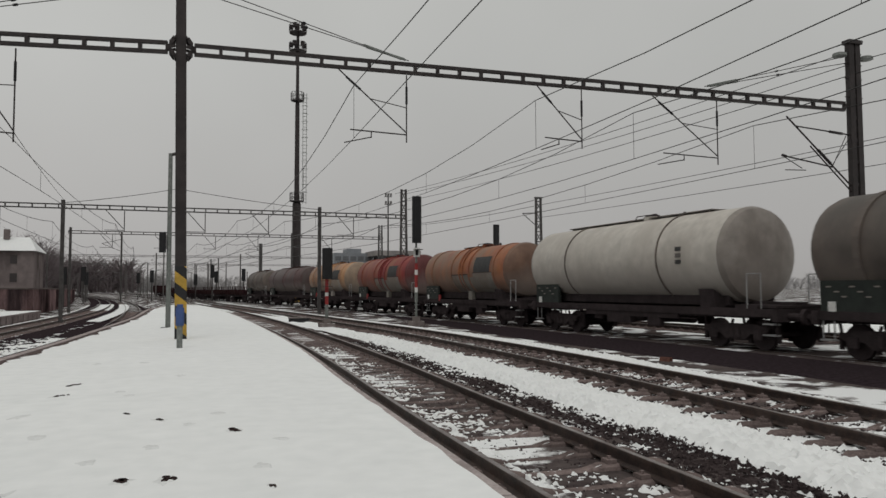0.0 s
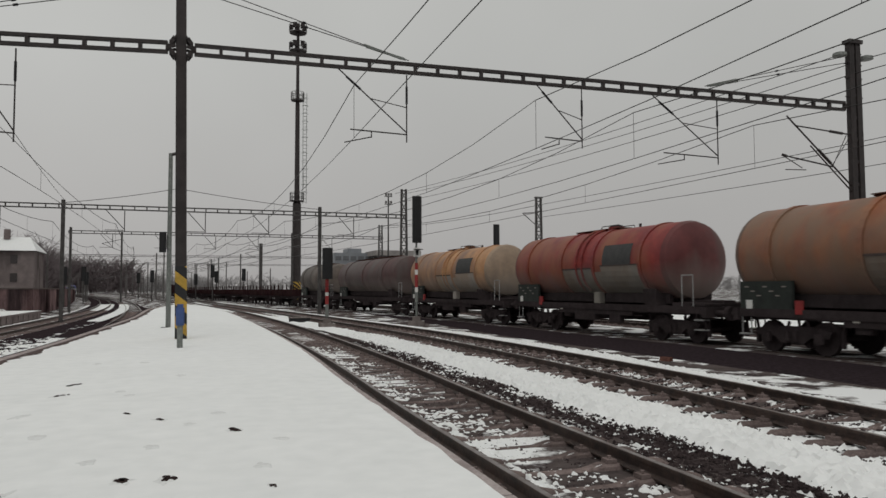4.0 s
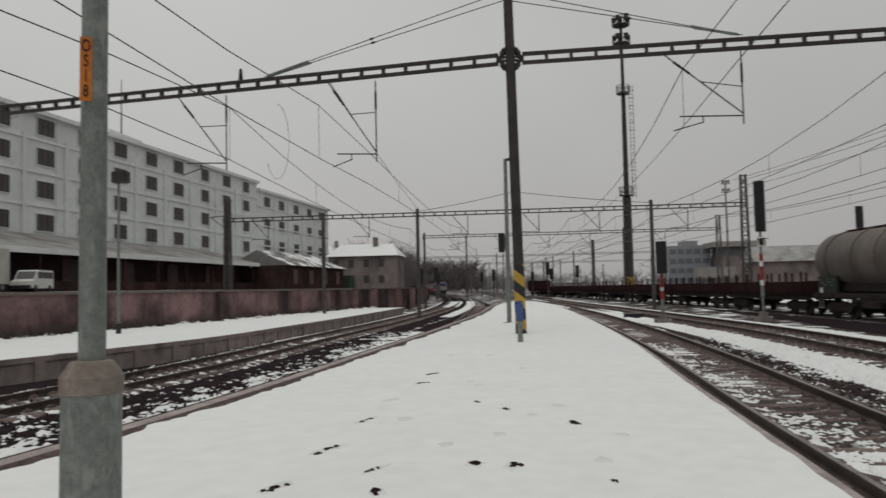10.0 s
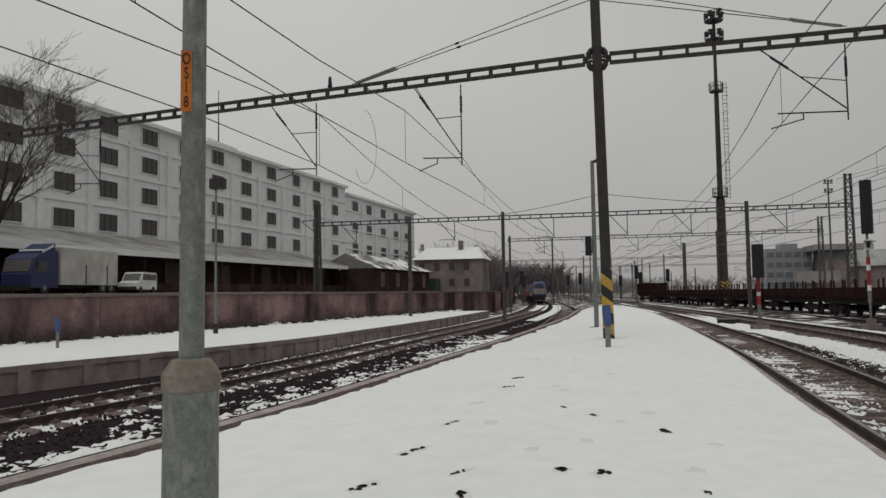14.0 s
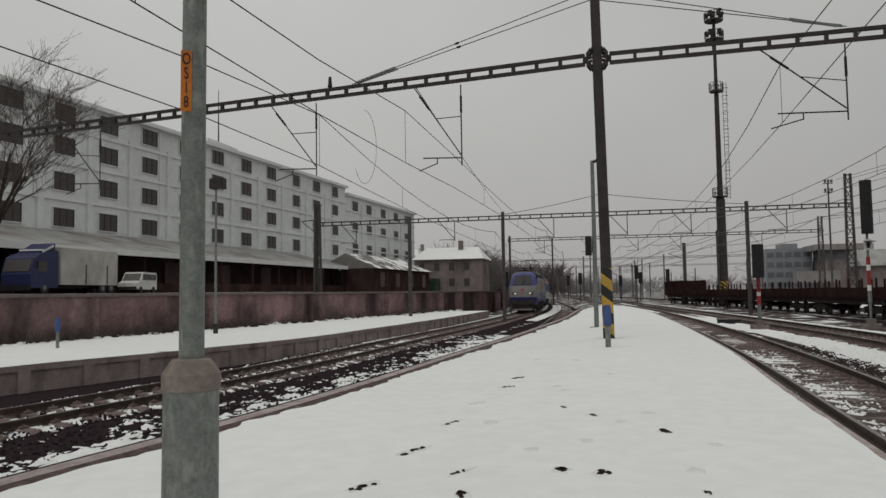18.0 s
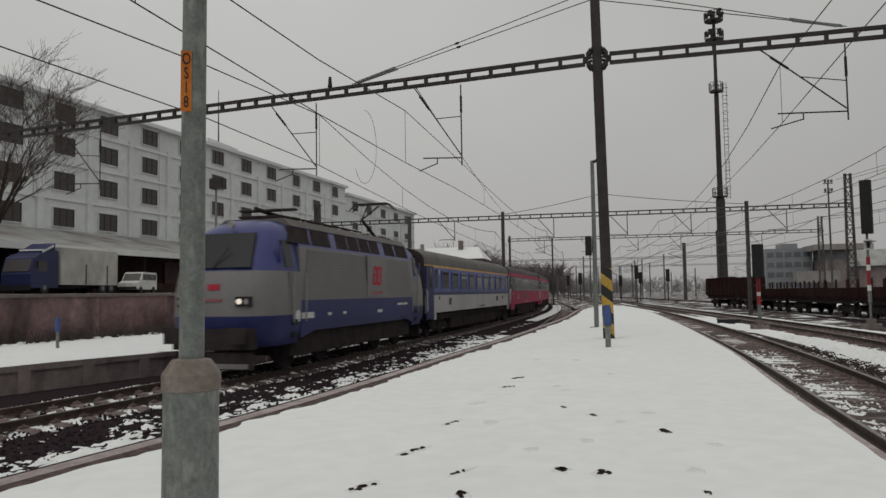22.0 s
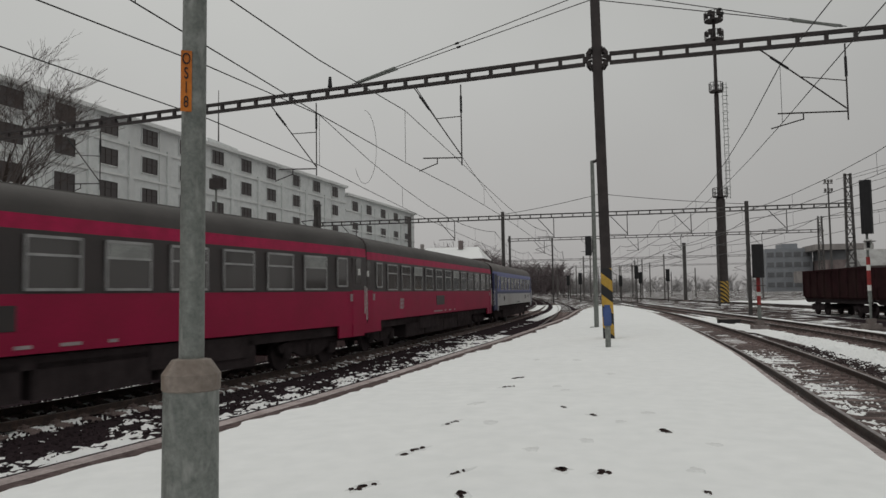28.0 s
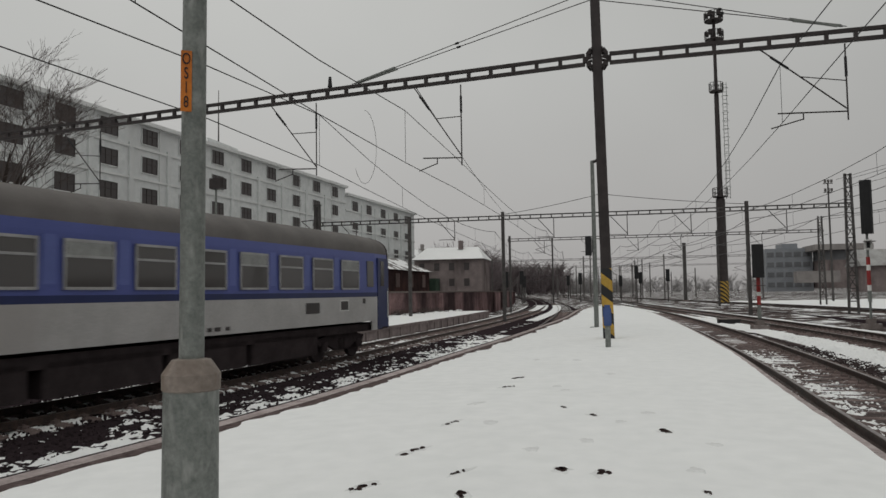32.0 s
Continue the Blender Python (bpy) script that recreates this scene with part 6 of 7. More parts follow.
def gondola(length, label):
    t = thing("open_wagon", label, "open wagon", "goods train")
    h = length / 2
    for sx in (-1, 1):
        part("side_wall", G().box((sx * 1.38, 0, 2.1), (0.06, length - 1.3, 1.75)), M["wagon"], t)
        part("top_rim", G().box((sx * 1.4, 0, 3.0), (0.14, length - 1.2, 0.12)), M["wagon"], t)
        for i in range(9):
            y = -h + 0.75 + i * (length - 1.5) / 8
            part("rib", G().box((sx * 1.45, y, 2.1), (0.1, 0.13, 1.7)), M["wagon"], t)
    for sy in (-1, 1):
        part("end_wall", G().box((0, sy * (h - 0.68), 2.1), (2.76, 0.07, 1.75)), M["wagon"], t)
        for xx in (-0.9, 0, 0.9):
            part("rib", G().box((xx, sy * (h - 0.62), 2.1), (0.12, 0.1, 1.7)), M["wagon"], t)
    part("floor", G().box((0, 0, 1.2), (2.7, length - 1.3, 0.14)), M["wagon"], t)
    part("sole_bar", G().box((-1.15, 0, 1.0), (0.14, length - 1.3, 0.3)).box((1.15, 0, 1.0), (0.14, length - 1.3, 0.3)), M["frame_dark"], t)
    part("load", G().box((0, 0, 2.2), (2.5, length - 1.7, 1.6)), M["frame_dark"], t)
    for y in (-h + 2.3, h - 2.3):
        bogie(t, y)
    buffers(t, h)
    return t


def coach_shell(t, length, bands, roof_mat, w=1.41):
    """Side bands from (z0, z1, material) that draw in at the doors, a curved roof, dark ends and a gangway."""
    h = length / 2 - 0.2
    e = h - 1.2
    wide = lambda z: w - 0.05 * max(0, z - 2.4) ** 2
    for z0, z1, m in bands:
        # slight tumblehome above the waist
        x0, x1 = wide(z0), wide(z1)
        g = G().prism([(-x0, z0), (x0, z0), (x1, z1), (-x1, z1)], -e, e)
        for sy in (-1, 1):
            k = 0.93
            vs = [(a * q, sy * y, z) for y, q in ((e, 1.0), (h, k)) for a, z in ((-x0, z0), (x0, z0), (x1, z1), (-x1, z1))]
            g.add(vs, [(0, 1, 2, 3), (4, 7, 6, 5), (0, 4, 5, 1), (1, 5, 6, 2), (2, 6, 7, 3), (3, 7, 4, 0)])
        part("side_band", g, M[m], t)
    zt = bands[-1][1]
    xt = wide(zt)
    arch = [(math.cos(a), math.sin(a) ** 0.8) for a in np.linspace(0.0, math.pi, 15)]
    roof = G().prism([(xt * c, zt + (4.05 - zt) * d) for c, d in arch], -e, e)
    n = len(arch)
    for sy in (-1, 1):
        vs = [(xt * q * c, sy * y, zt + (4.05 - zt) * d * r) for y, q, r in ((e, 1.0, 1.0), (h + 0.02, 0.93, 0.94)) for c, d in arch]
        roof.add(vs, [(i, i + 1, n + i + 1, n + i) for i in range(n - 1)] + [tuple(range(n - 1, -1, -1)), tuple(range(n, 2 * n))])
    part("roof", roof, M[roof_mat], t, smooth=True)
    zb = bands[0][0]
    blue = "c_blue" in [b[2] for b in bands]
    for sy in (-1, 1):
        y = sy * (h + 0.04)
        face = [(-w * 0.92, zb), (w * 0.92, zb), (wide(zt) * 0.935, zt)] + [(xt * 0.935 * c, zt + (4.05 - zt) * d * 0.955) for c, d in arch[1:-1]] + [(-wide(zt) * 0.935, zt)]
        part("end_wall", G().prism(face, y - 0.05, y + 0.05), M["frame_dark"], t, "dark grimy coach end")
        part("gangway", G().box((0, sy * (h + 0.14), 2.35), (1.7, 0.22, 2.6), bev=0.1), M["black"], t, "black rubber gangway")
        part("end_door", G().box((0, sy * (h + 0.1), 2.2), (0.9, 0.06, 2.0)), M["c_navy" if blue else "c_dark"], t)
        for sx in (-1, 1):
            part("end_handrail", G().tube((sx * 1.345, sy * (h - 0.06), 1.2), (sx * 1.345, sy * (h - 0.06), 2.2), 0.018, n=5), M["white"], t)
    return h


def coach_window(t, sx, y, z0, z1, width, w=1.41, split=True, blind=False, frame="c_frame"):
    x = w - 0.05 * max(0, (z0 + z1) / 2 - 2.4) ** 2
    wd = part("window", G().box((sx * (x + 0.004), y, (z0 + z1) / 2), (0.05, width, z1 - z0), bev=0.0), M["c_glass"], t)
    fr = G()
    hz, hy = (z1 - z0) / 2, width / 2
    zc = (z0 + z1) / 2
    for s in (-1, 1):
        fr.box((sx * (x + 0.025), y + s * hy, zc), (0.03, 0.05, z1 - z0 + 0.05))
        fr.box((sx * (x + 0.025), y, zc + s * hz), (0.03, width + 0.05, 0.05))
    if split:
        fr.box((sx * (x + 0.025), y, zc + 0.14), (0.03, width, 0.045))
    part("window_frame", fr, M[frame], wd)
    if frame != "c_frame":
        part("vent_slot", G().box((sx * (x + 0.03), y, z1 - 0.12), (0.008, width - 0.12, 0.07)), M["frame_dark"], wd)
    if blind:
        part("blind", G().box((sx * (x + 0.031), y, z1 - 0.16), (0.006, width - 0.1, 0.28)), M["curtain"], wd)


def underbody(t, length):
    h = length / 2
    part("underframe", G().box((0, 0, 0.92), (2.5, length - 1.0, 0.24)), M["frame_dark"], t)
    for y, ln in ((-4.6, 3.4), (-1.2, 2.9), (2.0, 3.1), (5.2, 2.7)):
        part("equipment_box", G().box((0, y, 0.6), (2.5, ln, 0.62), bev=0.05), M["frame_dark"], t)
    for y in (-h + 3.3, h - 3.3):
        bogie(t, y, 2.4)
    buffers(t, h)


def rounded(w, h, r, n=4):
    """The outline of a rounded oblong, (along, up)."""
    out = []
    for cx, cz, a0 in ((w / 2 - r, h / 2 - r, 0), (-w / 2 + r, h / 2 - r, 90), (-w / 2 + r, -h / 2 + r, 180), (w / 2 - r, -h / 2 + r, 270)):
        for i in range(n + 1):
            a = radians(a0 + 90 * i / n)
            out.append((cx + math.cos(a) * r, cz + math.sin(a) * r))
    return out


def hoop(x, y, z, w, h, stroke, r, lean=0.0, th=0.008):
    """A flat rounded ring lying on a vehicle's side."""
    o, i = rounded(w, h, r), rounded(w - 2 * stroke, h - 2 * stroke, max(0.01, r - stroke))
    n = len(o)
    vs = [(x + d, y + a + lean * b, z + b) for d in (-th, th) for loop in (o, i) for a, b in loop]
    fs = []
    for k in range(n):
        j = (k + 1) % n
        fs += [(k, j, n + j, n + k), (2 * n + k, 3 * n + k, 3 * n + j, 2 * n + j), (k, 2 * n + k, 2 * n + j, j), (n + k, n + j, 3 * n + j, 3 * n + k)]
    return G().add(vs, fs)


def emblem(t, sx, x, y, z, w, h, mat, label):
    """A rounded two-part emblem drawn as plain strokes."""
    e = part("emblem", hoop(sx * x, y + sx * w * 0.24, z, w * 0.5, h, h * (0.2 if h > 0.6 else 0.15), h * 0.22, -0.15), M[mat], t, label)
    part("emblem_ring", hoop(sx * x, y - sx * w * 0.24, z, w * 0.46, h, h * (0.2 if h > 0.6 else 0.15), h * 0.22, -0.15), M[mat], e)
    part("emblem_bar", G().box((sx * x, y, z + h * 0.02), (0.014, w * 0.5, h * 0.12)), M[mat], e)


def blue_coach(length, label, first=False):
    t = thing("passenger_coach", label, "railway coach", "passenger train")
    bands = [(1.12, 1.91, "c_light"), (1.91, 2.05, "c_navy"), (2.05, 3.16, "c_blue")]
    bands += [(3.16, 3.26, "c_yellow"), (3.26, 3.34, "c_roof")] if first else [(3.16, 3.34, "c_blue")]
    h = coach_shell(t, length, bands, "c_roof")
    n = 9 if first else 10
    for sx in (-1, 1):
        for i in range(n):
            y = -h + 2.3 + (i + 0.5) * (2 * h - 4.6) / n
            coach_window(t, sx, y, 2.17, 3.02, 1.38 if first else 1.2, split=not first, frame="c_paleblue" if first else "c_frame", blind=(i * 7 + (1 if sx > 0 else 0)) % 3 == 0)
            part("window_pillar", G().box((sx * 1.399, y + (2 * h - 4.6) / n / 2, 2.6), (0.012, 0.3, 1.0)), M["c_paleblue"], t)
        for y in (-h + 0.66, h - 0.66):
            so = 1 if y > 0 else -1
            d = part("door", G().bar((sx * 1.39, y - so * 0.42, 2.02), (sx * 1.318, y + so * 0.63, 2.02), 0.07, 2.36), M["c_navy"], t, "dark blue door")
            part("door_window", G().bar((sx * 1.398, y - so * 0.17, 2.68), (sx * 1.374, y + so * 0.17, 2.68), 0.04, 0.84), M["c_glass"], d)
            part("door_step", G().box((sx * 1.3, y, 0.86), (0.2, 0.86, 0.06)), M["frame_dark"], d)
            part("door_handrail", G().tube((sx * 1.38, y + so * 0.5, 1.2), (sx * 1.38, y + so * 0.5, 2.1), 0.018, n=5), M["white"], d)
            part("door_apron", G().box((sx * 1.385, y - so * 0.66, 0.98), (0.05, 0.42, 0.32)), M["c_light"], t)
            part("small_window", G().box((sx * 1.402, y - so * 1.0, 2.65), (0.03, 0.5, 0.84)), M["c_glass"], t)
            part("box_plate", G().box((sx * 1.412, y - so * 1.5, 1.78), (0.012, 0.2, 0.16)), M["c_dark"], t)
        emblem(t, sx, 1.418, h - 4.3, 1.6, 0.44, 0.34, "c_dark", "dark rounded emblem")
        part("destination_board", G().box((sx * 1.414, -h + 3.6, 1.66), (0.012, 0.62, 0.34)), M["white"], t)
        part("destination_panel", G().box((sx * 1.42, -h + 3.6, 1.66), (0.012, 0.5, 0.26)), M["c_dark"], t)
        part("class_mark", G().box((sx * 1.408, h - 2.15, 2.95), (0.02, 0.09, 0.24)), M["white"], t)
        part("vent_grille", G().box((sx * 1.416, -h + 5.6, 1.62), (0.012, 0.8, 0.3)), M["c_dark"], t)
        for k, y in enumerate((-1.6, -1.2, -0.9, -0.5, -0.1)):
            part("writing_bar", G().box((sx * 1.416, y, 1.25), (0.012, 0.16 + 0.08 * (k % 2), 0.09)), M["c_dark"], t)
    for y in (-h + 2.2, h - 2.2):
        part("roof_vent", G().box((0.78, y, 3.83), (0.5, 0.7, 0.16), bev=0.08), M["frame_dark"], t)
    underbody(t, length)
    return t


def red_coach(length, label):
    t = thing("passenger_coach", label, "railway coach", "passenger train")
    bands = [(1.08, 2.08, "c_red"), (2.08, 3.16, "c_dark"), (3.16, 3.42, "c_brightred")]
    h = coach_shell(t, length, bands, "c_roofdark")
    n = 11
    pitch = (2 * h - 5.0) / n
    for sx in (-1, 1):
        for i in range(n):
            y = -h + 2.5 + (i + 0.5) * pitch
            coach_window(t, sx, y, 2.15, 3.05, 1.18, blind=(i * 5 + (2 if sx > 0 else 0)) % 4 == 0)
        for y in (-h + 0.72, h - 0.72):
            so = 1 if y > 0 else -1
            d = part("door", G().bar((sx * 1.375, y - so * 0.42, 2.62), (sx * 1.318, y + so * 0.42, 2.62), 0.06, 0.98), M["c_dark"], t, "dark grey door")
            part("door_window", G().bar((sx * 1.385, y - so * 0.2, 2.7), (sx * 1.357, y + so * 0.2, 2.7), 0.05, 0.8), M["c_glass"], d)
            part("door_notice", G().bar((sx * 1.396, y - so * 0.06, 2.68), (sx * 1.386, y + so * 0.1, 2.68), 0.04, 0.2), M["white"], d)
            part("door_skirt", G().bar((sx * 1.395, y - so * 0.43, 1.42), (sx * 1.335, y + so * 0.43, 1.42), 0.05, 1.4), M["c_red"], d)
            part("door_plate", G().bar((sx * 1.43, y - so * 0.6, 1.9), (sx * 1.42, y - so * 0.46, 1.9), 0.02, 0.22), M["c_palegrey"], t)
            part("door_handrail", G().tube((sx * 1.365, y + so * 0.5, 1.4), (sx * 1.365, y + so * 0.5, 2.25), 0.02, n=5), M["white"], d)
            coach_window(t, sx, y - so * 1.12, 2.24, 3.06, 0.6, split=False)
            part("blind", G().box((sx * 1.425, y - so * 1.12, 2.65), (0.012, 0.52, 0.76)), M["curtain"], t, "drawn pale blind")
            part("skirt_apron", G().bar((sx * 1.385, y - so * 1.3, 0.92), (sx * 1.365, y - so * 0.44, 0.92), 0.06, 0.4), M["c_red"], t)
        emblem(t, sx, 1.418, h - 4.6, 1.62, 0.5, 0.4, "c_palegrey", "pale rounded emblem")
        for k in range(3):
            part("roof_rib", G().tube((sx * (1.02 - 0.3 * k), -h + 1.6, (3.8, 3.95, 4.03)[k]), (sx * (1.02 - 0.3 * k), h - 1.6, (3.8, 3.95, 4.03)[k]), 0.02, n=4), M["c_roofdark"], t)
        part("class_plate", G().box((sx * 1.4, h - 4.2 + 0.42, 2.92), (0.02, 0.3, 0.3)), M["frame_dark"], t)
        part("class_mark", G().box((sx * 1.412, h - 4.2 + 0.42, 3.0), (0.01, 0.13, 0.03)).box((sx * 1.412, h - 4.2 + 0.42, 2.86), (0.01, 0.13, 0.03)).box((sx * 1.412, h - 4.2 + 0.42, 2.93), (0.01, 0.05, 0.13)), M["white"], t)
        part("grille", G().box((sx * 1.416, 1.5, 1.68), (0.02, 1.5, 0.42)), M["c_dark"], t)
        for k, y in enumerate((2.6, 2.2, 1.7, 1.3, 0.6, -0.4, -1.4)):
            part("writing_bar", G().box((sx * 1.418, y, 1.2), (0.012, 0.22 + 0.12 * (k % 3), 0.06)), M["c_palegrey"], t)
    underbody(t, length)
    for y in (-4.2, 3.0):
        part("skirt", G().box((0, y, 0.78), (2.62, 3.4, 0.5), bev=0.05), M["frame_dark"], t)
    return t


def pantograph(t, y, up, facing=1):
    z0 = 4.16
    base = part("pantograph", G().box((0, y, z0), (1.2, 1.4, 0.06)), M["frame_dark"], t)
    for sx in (-0.5, 0.5):
        for sy in (-0.55, 0.55):
            part("insulator", G().tube((sx, y + sy, z0 - 0.3), (sx, y + sy, z0), 0.07, n=8), M["frame_dark"], base)
    if up:
        e = y + facing * 1.1
        hz = 5.55
        part("lower_arm", G().tube((0, y - facing * 0.5, z0 + 0.1), (0, e, z0 + 0.65), 0.06, n=8), M["frame_dark"], base)
        part("upper_arm", G().tube((0, e, z0 + 0.65), (0.25, y - facing * 0.2, hz - 0.1), 0.035, n=6).tube((0, e, z0 + 0.65), (-0.25, y - facing * 0.2, hz - 0.1), 0.035, n=6), M["frame_dark"], base)
        hd = G()
        for dy in (-0.2, 0.2):
            hd.bar((-0.7, y - facing * 0.2 + dy, hz), (0.7, y - facing * 0.2 + dy, hz), 0.05, 0.05)
            for s in (-1, 1):
                hd.bar((s * 0.7, y - facing * 0.2 + dy, hz), (s * 0.98, y - facing * 0.2 + dy, hz - 0.25), 0.04, 0.04)
        hd.bar((-0.5, y - facing * 0.2 - 0.2, hz - 0.03), (-0.5, y - facing * 0.2 + 0.2, hz - 0.03), 0.04, 0.04)
        hd.bar((0.5, y - facing * 0.2 - 0.2, hz - 0.03), (0.5, y - facing * 0.2 + 0.2, hz - 0.03), 0.04, 0.04)
        part("collector_head", hd, M["frame_dark"], base)
    else:
        part("folded_arm", G().tube((0, y - 0.7, z0 + 0.12), (0, y + 0.8, z0 + 0.22), 0.06, n=8).bar((-0.9, y, z0 + 0.24), (0.9, y, z0 + 0.24), 0.3, 0.05), M["frame_dark"], base)


def locomotive(length):
    t = thing("electric_locomotive", "grey and blue electric locomotive with lit headlamps and a raised pantograph", "locomotive", "passenger train")
    h = length / 2 - 0.45
    w = 1.5
    # machine room body between the cabs
    b = h - 2.1
    part("body_low", G().prism([(-w, 1.24), (w, 1.24), (w, 1.86), (-w, 1.86)], -b, b), M["l_navy"], t)
    mid = part("body", G().prism([(-w, 1.86), (w, 1.86), (w - 0.055, 3.3), (-w + 0.055, 3.3)], -b, b), M["l_silver"], t)
    for sx in (-1, 1):
        for i in range(16):
            z = 1.93 + i * 0.086
            part("rib", G().box((sx * (w - 0.03 * (z - 1.86) + 0.0), 0, z), (0.03, 2 * b - 0.3 - 0.6 * (z - 1.9), 0.04)), M["l_silver"], mid)
    part("roof_side", G().prism([(-w + 0.055, 3.3), (w - 0.055, 3.3), (w - 0.36, 3.88), (-w + 0.36, 3.88)], -b, b), M["l_blue"], t)
    part("roof", G().prism([(-1.18, 3.86), (1.18, 3.86), (0.95, 4.08), (-0.95, 4.08)], -b, b), M["c_roof"], t)
    for sx in (-1, 1):
        for y, ln in ((-4.4, 1.5), (-2.85, 1.2), (-1.2, 0.95), (-0.15, 0.95), (0.9, 0.95), (1.95, 0.95), (3.6, 1.4), (5.1, 1.3)):
            o, i2 = sx * (w - 0.085), sx * (w - 0.335)
            gr = G().add([(k * q, y + a, z) for q in (1.0, 0.9) for k, a, z in ((o, -ln / 2 + 0.15, 3.38), (o, ln / 2 + 0.15, 3.38), (i2, ln / 2 - 0.15, 3.84), (i2, -ln / 2 - 0.15, 3.84))],
                         [(0, 1, 2, 3), (4, 7, 6, 5), (0, 4, 5, 1), (1, 5, 6, 2), (2, 6, 7, 3), (3, 7, 4, 0)])
            part("roof_grille", gr, M["frame_dark"], t)
    # two cabs: level rings from the skirt to the roof, the front rounded and raked
    LEVELS = ((0.74, 1.36, -0.2), (1.0, 1.46, -0.06), (1.5, w, 0.0), (1.62, w, 0.0), (2.1, w, -0.03), (2.62, w - 0.04, -0.16), (3.15, w - 0.13, -0.52), (3.62, w - 0.24, -0.9), (3.84, w - 0.4, -1.25), (4.0, w - 0.75, -1.7))
    for sy in (-1, 1):
        y0 = b
        yw = h - 0.16       # the waist of the front
        yr = h - 0.95       # roof edge, raked back
        def ring(pts):
            return [(x, sy * y, z) for x, y, z in pts]
        def level(z, hw, dy):
            f = h + dy
            half = [(hw, y0, z), (hw, f - 0.78, z), (hw - 0.05, f - 0.5, z), (hw - 0.2, f - 0.22, z), (hw - 0.5, f - 0.05, z), (0.4, f, z)]
            return half + [(-x, y, zz) for x, y, zz in reversed(half)]
        def skin(name, lv, mat, label=""):
            rows = [ring(level(*q)) for q in lv]
            n = len(rows[0])
            vs = [p for r in rows for p in r]
            fs = [(k * n + i, k * n + i + 1, (k + 1) * n + i + 1, (k + 1) * n + i) for k in range(len(rows) - 1) for i in range(n - 1)]
            fs += [tuple(range(n)), tuple(range((len(rows) - 1) * n, len(rows) * n))]
            fs += [(k * n, (k + 1) * n, (k + 1) * n + n - 1, k * n + n - 1) for k in range(len(rows) - 1)]
            part(name, G().add(vs, fs), mat, t, label, smooth=True)
        skin("cab_skirt", LEVELS[0:3], M["l_navy"], "dark blue rounded skirt")
        skin("cab_front", LEVELS[2:6], M["l_silver"])
        skin("cab_top", LEVELS[5:], M["l_blue"])
        fair = G()
        for sx in (-1, 1):
            fair.add([(sx * x, sy * y, z) for x in (1.3, w - 0.01) for y, z in ((b + 0.02, 0.86), (b + 0.02, 1.25), (b - 2.2, 1.25), (b - 0.9, 1.02))],
                     [(0, 1, 2, 3), (7, 6, 5, 4), (0, 4, 5, 1), (1, 5, 6, 2), (2, 6, 7, 3), (3, 7, 4, 0)])
        part("skirt_fairing", fair, M["l_navy"], t)
        # windscreen lies on the raked front
        a, c = Vector((0, yw + 0.02, 2.7)), Vector((0, yr + 0.16, 3.6))
        ws = G().add(ring([(-w + 0.5, a.y, a.z), (w - 0.5, a.y, a.z), (w - 0.7, c.y, c.z), (-w + 0.7, c.y, c.z),
                           (-w + 0.5, a.y - 0.1, a.z), (w - 0.5, a.y - 0.1, a.z), (w - 0.7, c.y - 0.1, c.z), (-w + 0.7, c.y - 0.1, c.z)]),
                     [(0, 1, 2, 3), (4, 7, 6, 5), (0, 4, 5, 1), (1, 5, 6, 2), (2, 6, 7, 3), (3, 7, 4, 0)])
        part("windscreen", ws, M["l_glass"], t, "dark raked windscreen")
        part("wiper", G().bar((0.1, sy * (yw + 0.05), 2.66), (-0.25, sy * (yw - 0.2), 3.2), 0.03, 0.03), M["frame_dark"], t)
        for sx in (-1, 1):
            hl = part("headlamp_housing", G().box((sx * 0.86, sy * (h - 0.07), 1.86), (0.46, 0.16, 0.24), bev=0.04), M["frame_dark"], t)
            part("headlamp", G().tube((sx * 0.77, sy * (h - 0.02), 1.86), (sx * 0.77, sy * (h + 0.03), 1.86), 0.07, n=14), M["headlamp" if sy > 0 else "lensglass"], hl, "lit round headlamp" if sy > 0 else "")
            part("tail_lamp", G().tube((sx * 0.97, sy * (h - 0.02), 1.86), (sx * 0.97, sy * (h + 0.02), 1.86), 0.07, n=12), M["lensglass"], hl)
            part("cab_window", G().bar((sx * (w - 0.05), sy * (b + 0.62), 2.72), (sx * (w - 0.2), sy * (b + 0.62), 3.42), 0.46, 0.05), M["l_glass"], t)
            part("step_recess", G().box((sx * (w - 0.01), sy * (b + 0.35), 1.3), (0.05, 0.3, 0.14)).box((sx * (w - 0.02), sy * (b + 0.35), 0.98), (0.06, 0.3, 0.14)), M["black"], t)
            part("mirror", G().box((sx * (w - 0.06), sy * (b + 1.1), 3.05), (0.06, 0.14, 0.42), bev=0.03), M["l_blue"], t)
            dr = part("cab_door", G().box((sx * (w - 0.012), sy * (b + 0.35), 2.05), (0.04, 0.72, 1.1)), M["l_silver"], t)
            part("door_rail", G().tube((sx * (w + 0.05), sy * (b + 0.55), 1.3), (sx * (w + 0.05), sy * (b + 0.55), 2.6), 0.02, n=5).tube((sx * (w + 0.05), sy * (b - 0.25), 1.3), (sx * (w + 0.05), sy * (b - 0.25), 2.6), 0.02, n=5), M["c_frame"], dr)
        part("roof_lamp", G().tube((0, sy * (yr - 0.02), 3.85), (0, sy * (yr + 0.1), 3.83), 0.09, n=12), M["lensglass"], t)
        part("front_emblem", G().box((0, sy * (h - 0.035), 2.22), (0.34, 0.03, 0.15)), M["l_red"], t, "red front emblem")
        part("front_mark", G().box((0, sy * (h - 0.005), 1.9), (0.5, 0.03, 0.07)), M["l_fadedred"], t)
